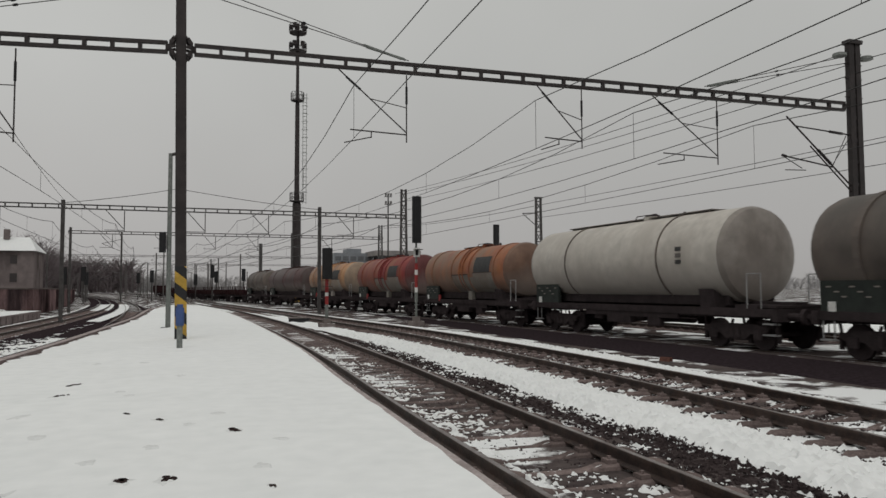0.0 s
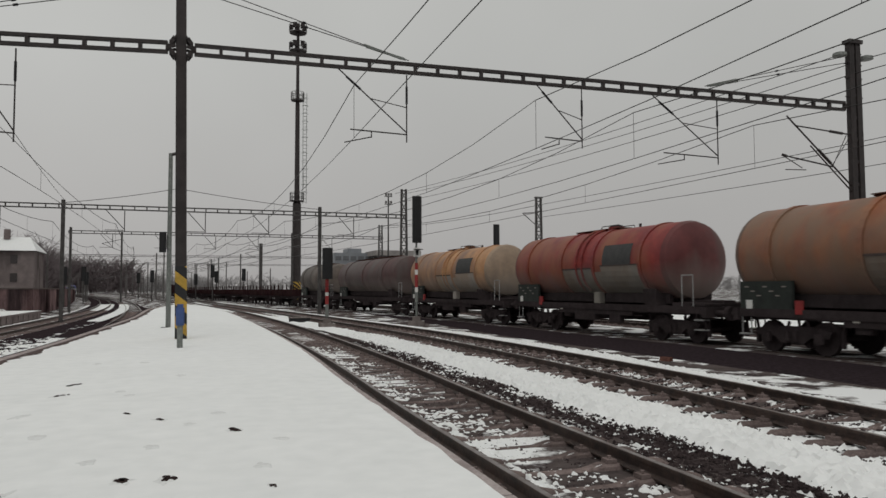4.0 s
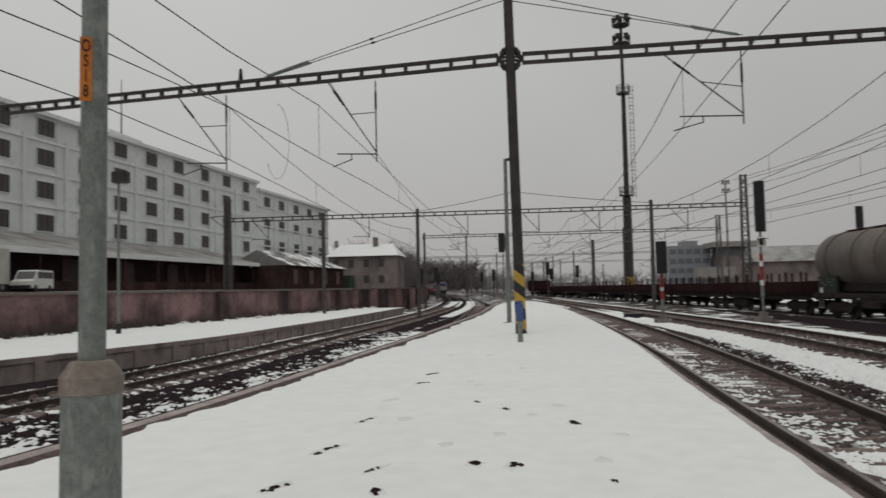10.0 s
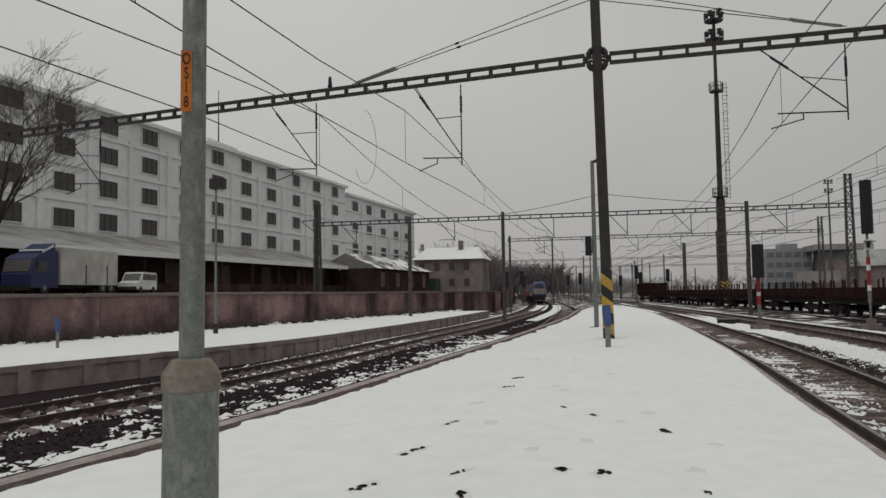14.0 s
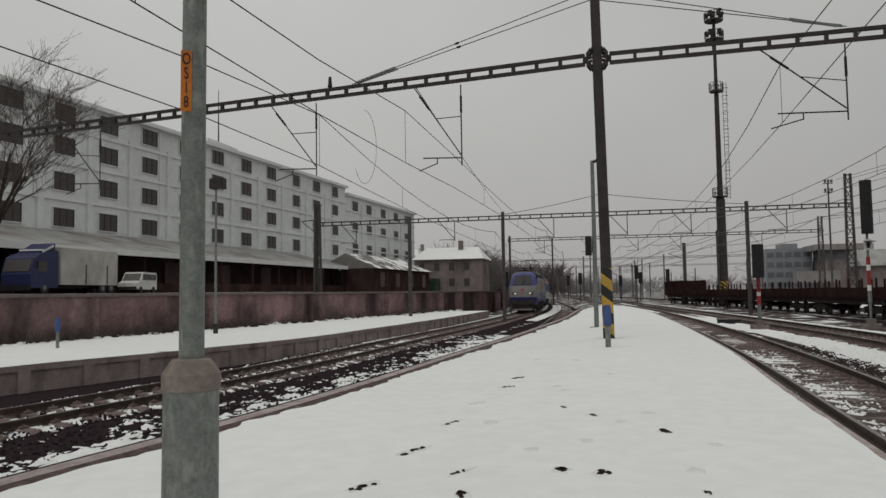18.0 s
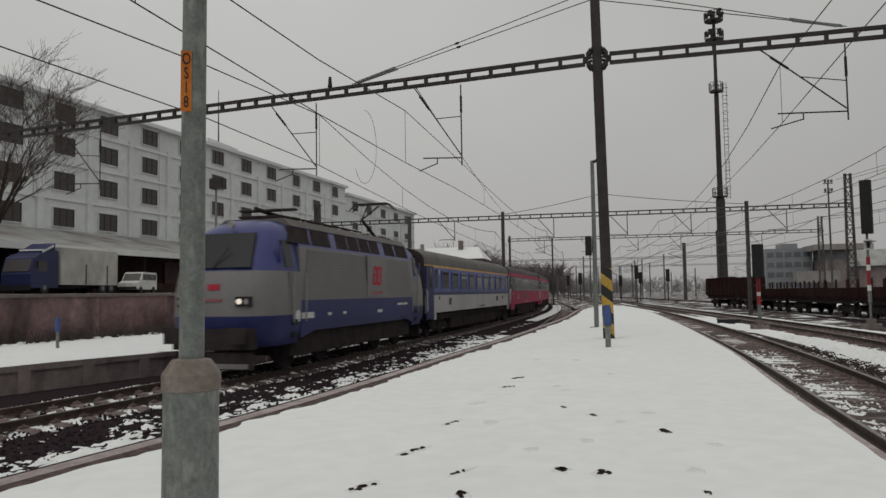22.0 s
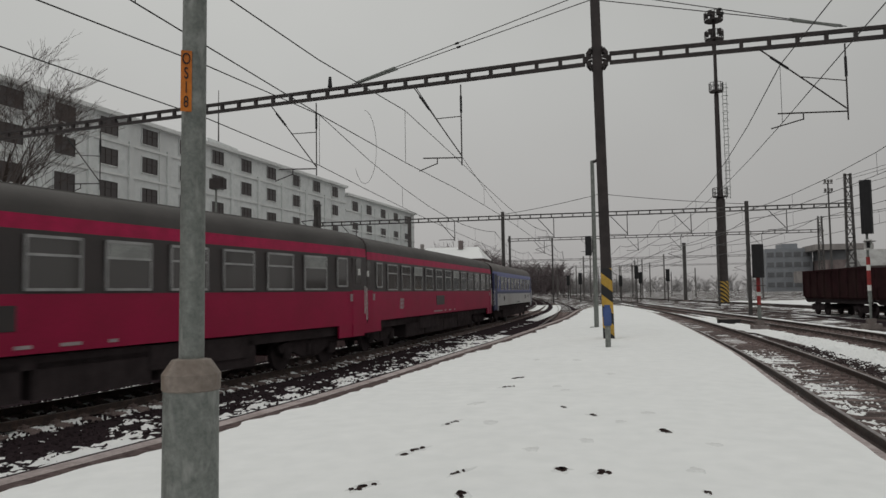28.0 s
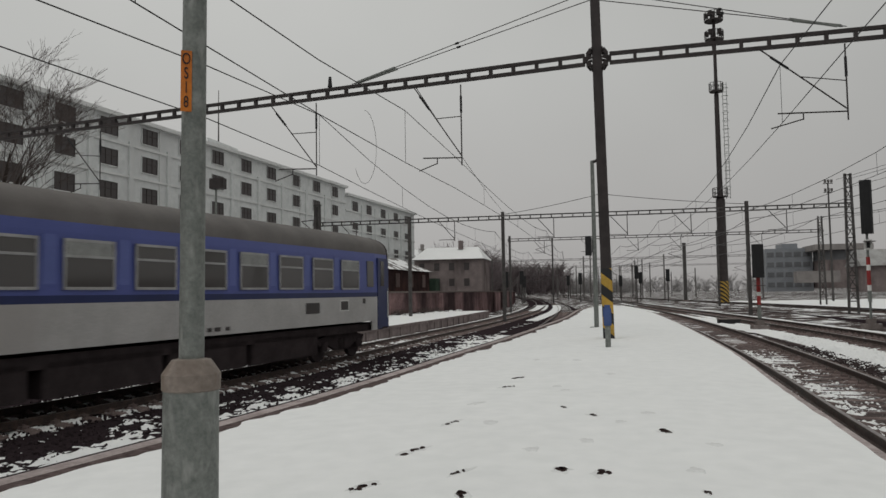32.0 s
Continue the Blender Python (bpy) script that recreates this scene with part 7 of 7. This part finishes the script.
        part("buffer_beam", G().box((0, sy * (h - 0.1), 0.95), (2.3, 0.42, 0.5), bev=0.05), M["frame_dark"], t)
        part("snow_plough", G().box((0, sy * (h - 0.05), 0.42), (2.3, 0.16, 0.42), bev=0.05), M["frame_dark"], t)
        part("plough_edge", G().box((0, sy * (h + 0.04), 0.3), (2.1, 0.05, 0.12)), M["l_silver"], t)
    for sx in (-1, 1):
        e = part("side_emblem_field", G().box((sx * (w + 0.008), -0.9, 2.58), (0.02, 2.0, 1.38)), M["l_silver"], t)
        emblem(e, sx, w + 0.022, -0.9, 2.62, 0.92, 0.66, "l_red", "red rounded side emblem")
        part("side_mark", G().box((sx * (w + 0.02), -0.9, 2.04), (0.006, 1.1, 0.12)), M["l_fadedred"], e)
        part("side_plate", G().tube((sx * (w + 0.0), 5.6 * sx / sx, 1.45), (sx * (w + 0.012), 5.6, 1.45), 0.16, n=16).box((sx * (w + 0.006), 4.95, 1.45), (0.012, 0.8, 0.16)), M["white"], t, "white round maker's plate")
        part("writing_bar", G().box((sx * (w + 0.008), -1.2, 1.42), (0.012, 0.5, 0.1)), M["white"], t)
        for k, y in enumerate((-4.4, -4.05, -3.7, -3.4, 2.2, 3.4)):
            part("writing_bar", G().box((sx * (w + 0.008), y, 1.62 if k < 4 else 1.45), (0.012, 0.24, 0.08)), M["white"], t)
    part("underframe", G().box((0, 0, 0.75), (2.6, length - 5.0, 0.7), bev=0.1), M["frame_dark"], t)
    part("skirt", G().prism([(-1.44, 1.02), (1.44, 1.02), (1.49, 1.25), (-1.49, 1.25)], -b, b), M["l_navy"], t)
    for y in (-length / 2 + 4.2, length / 2 - 4.2):
        bogie(t, y, 2.5, 0.6)
    for sy in (-1, 1):
        for sx in (-0.88, 0.88):
            part("buffer", G().tube((sx, sy * (h - 0.1), 1.05), (sx, sy * (h + 0.35), 1.05), 0.13, n=10).box((sx, sy * (h + 0.4), 1.05), (0.62, 0.08, 0.38), bev=0.05), M["frame_dark"], t)
    eq = G()
    for y in (-2.6, -0.6, 1.0, 2.4):
        eq.box((0, y, 4.1), (0.9, 0.8, 0.22), bev=0.1)
    part("roof_equipment", eq, M["frame_dark"], t)
    part("busbar", G().tube((0.3, -4.0, 4.4), (0.3, 4.0, 4.4), 0.03, n=6), M["frame_dark"], t)
    pantograph(t, b - 0.9, False)
    pantograph(t, -b + 1.0, True, 1)
    return t


# ---- the two trains and their runs ----
# the goods train: lengths of its wagons from the front, and where the front one's nose stands on its line at the start
GOODS = [
    (15.5, tank_wagon(15.5, M["t_grey"], "grimy grey-brown tank wagon", 1.48, 4, zc=2.88, ring_w=0.2, ring_mat=M["t_grey"])),
    (15.7, tank_wagon(15.7, M["t_white"], "large plain white tank wagon with a few dark streaks", 1.55, 2, zc=2.94, ring_w=0.04, ring_mat=M["t_grey"], end_mat=M["t_whitedirt"])),
    (14.25, tank_wagon(14.25, M["t_orange"], end_mat=M["t_browndirt"], label="weathered orange tank wagon with dark rings and a grey panel", r=1.4, rings=4, patch=(1.9, 3.9, 2.75, 3.6, "board"), repair="t_repair", longer=0.35, ring_w=0.16, red=True)),
    (14.6, tank_wagon(14.6, M["t_red"], end_mat=M["t_maroondirt"], label="red tank wagon with dark rings and a grey panel", r=1.42, rings=4, patch=(1.9, 3.75, 2.75, 3.55, "board"), repair="t_repair", ring_w=0.16, red=True)),
    (15.05, tank_wagon(15.05, M["t_yellow"], end_mat=M["t_yellowdirt"], label="faded yellow tank wagon with rings and a dark panel", r=1.4, rings=4, patch=(1.9, 3.9, 2.75, 3.6, "board"), repair="t_pale", ring_w=0.16, red=True)),
    (17.4, tank_wagon(17.4, M["t_brown"], "dull maroon tank wagon", 1.45, 3, ring_w=0.12)),
    (13.0, tank_wagon(13.0, M["t_grey"], "dark ribbed tank wagon", 1.4, 4, ring_w=0.25)),
]
STAKE = stake_wagon(13.19, "rust-brown stake wagon with low sides")
GOODS.append((13.19, STAKE))
for _ in range(7):
    GOODS.append((13.19, copy_thing(STAKE, pose(0, 0, 0))))
GOODS.append((12.0, gondola(12.0, "rust-brown high-sided open wagon at the end of the goods train")))

COACH = blue_coach(23.0, "blue and light grey coach, last of the train")
RED = red_coach(25.0, "red coach with a dark window band")
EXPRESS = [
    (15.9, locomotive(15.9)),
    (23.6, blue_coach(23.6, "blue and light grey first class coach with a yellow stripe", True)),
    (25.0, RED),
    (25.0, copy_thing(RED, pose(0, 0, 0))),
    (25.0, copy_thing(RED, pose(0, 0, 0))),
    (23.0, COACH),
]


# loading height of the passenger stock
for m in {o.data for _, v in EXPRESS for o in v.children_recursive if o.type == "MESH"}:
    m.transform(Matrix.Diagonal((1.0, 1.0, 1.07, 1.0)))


def rows_for(line, nose, length, z, times):
    """Rows for a vehicle whose nose stands at nose(t) along the line and that runs towards smaller distances."""
    out = []
    for t in times:
        s = nose(t)
        xa, ya = line.at(s + length * 0.2)
        xb, yb = line.at(s + length * 0.8)
        d = Vector((xa - xb, ya - yb))
        yaw = math.degrees(math.atan2(-d.x, d.y))
        out.append((t, pose((xa + xb) / 2, (ya + yb) / 2, z, 0, 0, yaw)))
    return out


GOODS_AT = [(-2, 73.9), (0, 60.4), (2, 46.9), (4, 33.4), (6, 20.2), (8, 7.5), (10, -5.2), (13, -24.0), (16, -42.0), (19, -59.2), (21, -70.4), (23, -81.2), (25, -91.2), (27.5, -102.7), (29, -108.8), (30, -112.9), (31, -117.1), (32, -121.3), (34, -129.6)]
EXPRESS_AT = [(-7, 695), (0, 536.0), (6, 399.0), (13, 241), (14, 218), (15.3, 190), (16.5, 165), (17, 155.5), (18, 140), (19, 125), (20, 110.3), (21, 95.4), (22, 80.9), (23, 66.4), (24, 52.3), (25, 38.3), (26.5, 18.2), (27.5, 5.1), (28.5, -7.8), (29, -13.7), (30, -25.6), (31, -36.2), (32, -47.0), (33, -57.7)]


def nose_at(table, t):
    """Where a train's nose stands on its line, glided through the table."""
    ts, ss = [p[0] for p in table], [p[1] for p in table]
    i = max(1, min(len(ts) - 3, int(np.searchsorted(ts, t, side="right")) - 1))
    h = ts[i + 1] - ts[i]
    u = (t - ts[i]) / h
    m0 = (ss[i + 1] - ss[i - 1]) / (ts[i + 1] - ts[i - 1])
    m1 = (ss[i + 2] - ss[i]) / (ts[i + 2] - ts[i])
    return (2 * u**3 - 3 * u * u + 1) * ss[i] + (u**3 - 2 * u * u + u) * h * m0 + (-2 * u**3 + 3 * u * u) * ss[i + 1] + (u**3 - u * u) * h * m1


def goods_nose(t):
    return nose_at(GOODS_AT, t)


def express_nose(t):
    return nose_at(EXPRESS_AT, t)


def motions():
    times = [float(i) for i in range(33)]
    o = 0.0
    for length, w in GOODS:
        walk(w, rows_for(T4, lambda t, o=o: goods_nose(t) + o, length, RZ4, times))
        o += length
    times = [0.0, 4.0, 8.0, 12.0, 13.0, 14.0, 15.0, 16.0, 16.5] + [17 + 0.5 * i for i in range(31)]
    o = 0.0
    for length, w in EXPRESS:
        walk(w, rows_for(L2, lambda t, o=o: express_nose(t) + o, length, RZ6, times))
        o += length


# ---- snow lying in and between the tracks, and loose stones ----
def snow_sheet(name, label, line, u0, u1, y0, y1, z, bias, du, dy, amp=0.035, seed=0.0, widen=0.0, crumb=0.0, near=10.0):
    """A thin uneven sheet along a line that shows where it rises out of the ballast. bias(u): its mean height over the bed."""
    nu = max(2, int((u1 - u0) / du))
    ny = max(2, int((y1 - y0) / dy))
    ys = [y0 + (y1 - y0) * i / ny for i in range(ny + 1)]
    us = [u0 + (u1 - u0) * j / nu for j in range(nu + 1)]
    bs = [bias(u) for u in us]
    g = G()
    for y in ys:
        cx = line.x_at(y)
        for u, b in zip(us, bs):
            if widen and u > 1.5:
                b = bias(max(1.5, u - widen * max(0.0, near - max(2.5, y))))
            x = cx + u
            n1 = noise.noise((x * 1.1 + seed, y * 0.8, seed))
            n2 = noise.noise((x * 3.4, y * 2.6 + seed, 7.0))
            n3 = noise.noise((x * 9.0, y * 7.0, 3.0 + seed))
            n4 = crumb * noise.noise((x * 19.0, y * 15.0, 5.0)) if crumb else 0.0
            g.v.append((x, y, z + b + amp * (0.7 * n1 + 0.85 * n2 + 0.9 * n3 + n4)))
    n = nu + 1
    g.f = [(i * n + j, i * n + j + 1, (i + 1) * n + j + 1, (i + 1) * n + j) for i in range(ny) for j in range(nu)]
    solid(name, g, M["snow"], label, "snow", kind="stuff", smooth=True, sheet=True)


def ramp(*kn):
    """A piecewise line through (u, value) pairs."""
    a, b = [k[0] for k in kn], [k[1] for k in kn]
    return lambda u: float(np.interp(u, a, b))


def build_snow():
    b1 = ramp((-1.6, 0.03), (-0.85, 0.02), (-0.76, -0.02), (-0.62, -0.002), (-0.35, -0.012), (-0.1, -0.034), (0.3, -0.046), (0.72, -0.048), (0.8, -0.046), (1.7, -0.046), (2.05, -0.015), (2.35, 0.08), (2.6, 0.08), (3.1, -0.12))
    snow_sheet("snow_patches", "thin patchy snow on the sleepers and ballast", T1, -1.4, 3.1, -5, 24, RZR - 0.185, b1, 0.03, 0.036, amp=0.042, widen=0.19, crumb=1.5)
    snow_sheet("snow_patches", "thin patchy snow on the sleepers and ballast", T1, -1.4, 3.1, 24, 110, RZR - 0.185, b1, 0.2, 0.4, seed=3)
    b2 = ramp((-2.9, -0.12), (-2.4, 0.08), (-1.75, 0.05), (-1.35, -0.008), (-0.85, -0.034), (0.0, -0.032), (0.7, -0.036), (0.95, -0.025), (1.3, 0.04), (2.1, 0.05), (2.45, 0.0), (2.8, -0.08))
    snow_sheet("snow_patches", "thin patchy snow on the sleepers and ballast", T2, -2.9, 3.0, -5, 30, RZR - 0.185, b2, 0.05, 0.06, amp=0.046, seed=5, crumb=1.5, widen=-0.09, near=18.0)
    snow_sheet("snow_patches", "thin patchy snow on the sleepers and ballast", T2, -2.9, 3.0, 30, 110, RZR - 0.185, b2, 0.25, 0.5, seed=6)
    snow_sheet("snow_patches", "snow beyond the goods track", T4, 2.4, 40, -5, 120, RZR - 0.2, ramp((2.4, -0.05), (2.8, 0.04), (3.3, 0.02), (3.6, -0.06), (6.2, -0.06), (6.7, 0.05), (40, 0.08)), 0.6, 1.0, amp=0.06, seed=8)
    g = G()
    ys = [-20 + 2.0 * i for i in range(56)]
    for y in ys:
        w = 5.4 if y < 26 else max(2.0, 5.4 - (y - 26) * 0.11)
        for j in range(5):
            u = -w + (w - 1.8) * j / 4
            g.v.append((T4.x_at(y) + u + (0.25 * noise.noise((y * 0.7, 1, 1)) if j == 0 else 0), y, RZR - 0.165 + 0.012 * noise.noise((u * 2, y * 0.8, 4)) - (0.08 if j == 0 else 0)))
    g.f = [(i * 5 + j, i * 5 + j + 1, (i + 1) * 5 + j + 1, (i + 1) * 5 + j) for i in range(len(ys) - 1) for j in range(4)]
    solid("cinder_path", g, M["cinder"], "bare black cinder path beside the goods track", "path", kind="structure", sheet=True)
    bl = ramp((-2.6, -0.12), (-1.9, -0.09), (-1.0, -0.06), (-0.85, 0.0), (-0.6, -0.03), (0.3, -0.035), (0.85, 0.0), (1.1, -0.02), (1.5, -0.06), (2.0, -0.055), (2.6, -0.04), (3.3, -0.024), (4.2, -0.018), (4.8, 0.0), (5.0, 0.0))
    snow_sheet("snow_patches", "ragged snow beside the dark left-hand track", L2, -2.6, 4.9, 4, 40, RZ6 - 0.19, bl, 0.055, 0.075, amp=0.07, seed=11, crumb=0.6)
    snow_sheet("snow_patches", "ragged snow beside the dark left-hand track", L2, -2.6, 3.2, 40, 130, RZ6 - 0.19, bl, 0.25, 0.5, amp=0.04, seed=12)


def build_stones():
    rnd = random.Random(4)

    def scatter(name, label, line, u0, u1, y0, y1, z, count, mat, lo=0.035, hi=0.065, bias=1.6):
        g = G()
        for _ in range(count):
            y = y0 + (y1 - y0) * rnd.random() ** bias
            u = rnd.uniform(u0, u1)
            if abs(abs(u) - 0.755) < 0.09:
                continue
            x = line.x_at(y) + u
            r = rnd.uniform(lo, hi)
            c = Vector((x, y, z + rnd.uniform(-0.02, 0.02)))
            q = Euler((rnd.random() * 6, rnd.random() * 6, rnd.random() * 6)).to_matrix()
            k = [Vector(p) * r * rnd.uniform(0.7, 1.15) for p in ((1, 0, 0), (0, 1, 0), (-1, 0, 0), (0, -1, 0), (0.2, 0.1, 0.8), (-0.1, 0, -0.8))]
            g.add([c + q @ p for p in k], [(0, 1, 4), (1, 2, 4), (2, 3, 4), (3, 0, 4), (1, 0, 5), (2, 1, 5), (3, 2, 5), (0, 3, 5)])
        me = bpy.data.meshes.new(name)
        me.from_pydata(g.v, [], g.f)
        me.materials.append(mat)
        tagged(new(name, me), label, "gravel", kind="stuff")

    scatter("ballast_stones", "angular brown ballast stones", T1, 0.7, 2.1, 2.5, 26, RZR - 0.21, 8000, M["stone"], 0.025, 0.05)
    scatter("ballast_stones", "angular brown ballast stones", T1, 1.8, 3.0, 2.5, 8.5, RZR - 0.2, 3500, M["stone"], 0.025, 0.05, 1.2)
    scatter("ballast_stones", "angular brown ballast stones", T1, -0.7, 0.7, 2.5, 26, RZR - 0.235, 11000, M["stone"], 0.02, 0.045)
    scatter("ballast_stones", "angular brown ballast stones", T2, -1.5, 1.5, 2, 26, RZR - 0.225, 7500, M["stone"])
    scatter("ballast_stones", "dark angular ballast stones", L2, -2.2, 3.6, 6, 34, RZ6 - 0.2, 9000, M["stone_dark"], 0.022, 0.05)


# ---- trodden marks in the platform snow ----
def snow_top(x, y):
    a, b = PL.x_at(y) + 0.42, PR.x_at(y) - 0.1
    return 0.012 + max(0.0, 0.05 * math.sin(math.pi * (x - a) / (b - a)) + 0.02 * noise.noise((x * 0.5, y * 0.5, 0)))


def build_marks():
    rnd = random.Random(9)
    # x, y, half length, half width, turn, how bare
    rows = ((-0.29, 4.84, 0.08, 0.06, 10, 1), (-0.04, 4.8, 0.09, 0.05, -25, 1), (-1.37, 5.3, 0.16, 0.05, -38, 0.9), (-1.33, 6.44, 0.22, 0.035, -38, 0.8), (-1.42, 4.23, 0.12, 0.05, -38, 0.75),
            (0.48, 6.3, 0.08, 0.055, 60, 1), (-0.12, 6.98, 0.07, 0.045, 60, 1), (-0.4, 7.38, 0.06, 0.03, 30, 0.8), (-1.12, 9.95, 0.12, 0.05, -60, 0.9), (-1.18, 8.98, 0.12, 0.05, -60, 0.8),
            (-1.29, 7.6, 0.12, 0.05, -50, 0.4), (-0.91, 4.68, 0.12, 0.025, -50, 0.8), (-0.81, 4.15, 0.07, 0.04, 40, 1), (-0.44, 12.5, 0.12, 0.06, 0, 0.35), (-1.0, 6.5, 0.1, 0.05, 0, 0.35),
            (-1.11, 12.6, 0.12, 0.06, 0, 0.3), (0.12, 6.7, 0.07, 0.05, 0, 0.3), (0.38, 7.2, 0.07, 0.05, 0, 0.3), (0.55, 4.48, 0.05, 0.02, 40, 0.8), (-0.46, 8.75, 0.08, 0.05, 0, 0.3),
            (-0.14, 5.8, 0.08, 0.05, 0, 0.3), (0.55, 5.0, 0.07, 0.05, 0, 0.3), (-0.57, 9.1, 0.08, 0.05, 0, 0.3), (0.08, 10.4, 0.09, 0.05, 0, 0.3), (-0.53, 5.41, 0.08, 0.05, 0, 0.3), (0.78, 5.85, 0.06, 0.05, 0, 0.3))
    for x, y, a, b, turn, bare in rows:
        dark = bare > 0.6
        turn = turn * 0.5
        t = thing("footprint", "small dark trodden mark in the snow" if dark else "faint old footprint in the snow", "footprint", "marks in the snow", m=pose(x, y, snow_top(x, y), 0, 0, turn))
        n = 13
        wob = [rnd.uniform(0.6, 1.3) for _ in range(n)]
        ring = lambda k, z: [(math.sin(2 * math.pi * i / n) * b * k * wob[i], math.cos(2 * math.pi * i / n) * a * k * wob[i], z) for i in range(n)]
        bed = G().add(ring(1.6, -0.008) + ring(1.1, 0.002) + ring(0.5, 0.0015), [(i, (i + 1) % n, n + (i + 1) % n, n + i) for i in range(n)] + [(n + i, n + (i + 1) % n, 2 * n + (i + 1) % n, 2 * n + i) for i in range(n)] + [tuple(range(2 * n, 3 * n))])
        part("pressed_snow", bed, M["slush"], t, "grey pressed snow", sheet=True)
        if dark:
            for k in range(5 + int(bare * 4)):
                u, v, q = rnd.gauss(0, 0.26) * b, rnd.gauss(0, 0.4) * a, rnd.uniform(0.25, 0.6) * b
                m = 7
                w = [rnd.uniform(0.6, 1.3) for _ in range(m)]
                low = [(u + math.sin(6.283 * i / m) * q * w[i], v + math.cos(6.283 * i / m) * q * w[i] * 1.4, 0.0) for i in range(m)]
                clod = G().add(low + [(u + (p[0] - u) * 0.6, v + (p[1] - v) * 0.6, 0.009) for p in low], [(i, (i + 1) % m, m + (i + 1) % m, m + i) for i in range(m)] + [tuple(range(m, 2 * m))])
                part("soil_clod", clod, M["soil_wet"], t, sheet=True)


M["slush"] = material("grey slush", (0.74, 0.75, 0.75), (0.66, 0.665, 0.665), scale=8, rough=0.85)
M["soil_wet"] = material("wet soil", (0.05, 0.036, 0.034), (0.03, 0.022, 0.022), scale=12, rough=0.9)
build_snow()
build_stones()
build_marks()


# ---- rubble, dead weeds and snow at the foot of the retaining wall, small things by the tracks ----
def build_verge():
    rnd = random.Random(31)
    weeds, lumps, stones = G(), G(), G()
    for _ in range(520):
        y = rnd.uniform(16, 72) if rnd.random() < 0.5 else rnd.uniform(18, 40)
        x = wall_x(y) + 0.15 + 0.9 * rnd.random() ** 1.5
        b = Vector((x, y, RZL + 0.5))
        for _ in range(7):
            e = b + Vector((rnd.uniform(-0.3, 0.3), rnd.uniform(-0.3, 0.3), rnd.uniform(0.12, 0.6)))
            weeds.tube(b, e, 0.012, 0.005, n=3, cap=False)
    def lump(g, c, r, flat):
        k = [Vector(p) * r * rnd.uniform(0.75, 1.15) for p in ((1, 0, 0), (0.7, 0.7, 0), (0, 1, 0), (-0.7, 0.7, 0), (-1, 0, 0), (-0.7, -0.7, 0), (0, -1, 0), (0.7, -0.7, 0))]
        top = [c + Vector((p.x * 0.6, p.y * 0.6, r * flat * rnd.uniform(0.75, 1.0))) for p in k]
        g.add([c + p for p in k] + top + [c + Vector((0, 0, r * flat * 1.15))], [(i, (i + 1) % 8, 8 + (i + 1) % 8, 8 + i) for i in range(8)] + [(8 + i, 8 + (i + 1) % 8, 16) for i in range(8)])
    for _ in range(260):
        y = rnd.uniform(14, 75)
        x = wall_x(y) + 0.1 + 1.3 * rnd.random() ** 1.3
        lump(lumps if rnd.random() < 0.55 else stones, Vector((x, y, RZL + 0.5)), rnd.uniform(0.08, 0.34), rnd.uniform(0.15, 0.45))
    solid("dead_weeds", weeds, M["twig"], "dry brown weeds along the foot of the wall", "weeds", kind="stuff")
    solid("snow_lumps", lumps, M["snow"], "snow lumps along the foot of the wall", "snow", kind="stuff", smooth=True)
    solid("rubble", stones, M["stone_dark"], "dark rubble along the foot of the wall", "rubble", kind="stuff")
    t = thing("point_machine", "low dark point machine box with snow on its lid", "point machine", m=pose(6.55, 41.6, RZR - 0.2, 0, 0, 8))
    part("case", G().box((0, 0, 0.16), (1.1, 0.5, 0.26), bev=0.05), M["black"], t)
    part("lid", G().box((0, 0, 0.31), (1.16, 0.56, 0.05), bev=0.02), M["foundation"], t)
    part("rod", G().tube((0.5, 0, 0.1), (1.6, 0, 0.1), 0.025, n=6), M["rail"], t)
    t = thing("rail_chock", "small rust-red wooden chock lying in the snow", "chock", m=pose(11.5, 15.4, RZR - 0.12, 0, 0, 25))
    part("block", G().prism([(-0.09, 0.0), (0.09, 0.0), (0.06, 0.1), (-0.06, 0.1)], -0.14, 0.14), M["rust"], t)
    part("handle", G().tube((0, 0.2, 0.05), (0, 0.42, 0.05), 0.015, n=6), M["rail"], t)


build_verge()


motions()
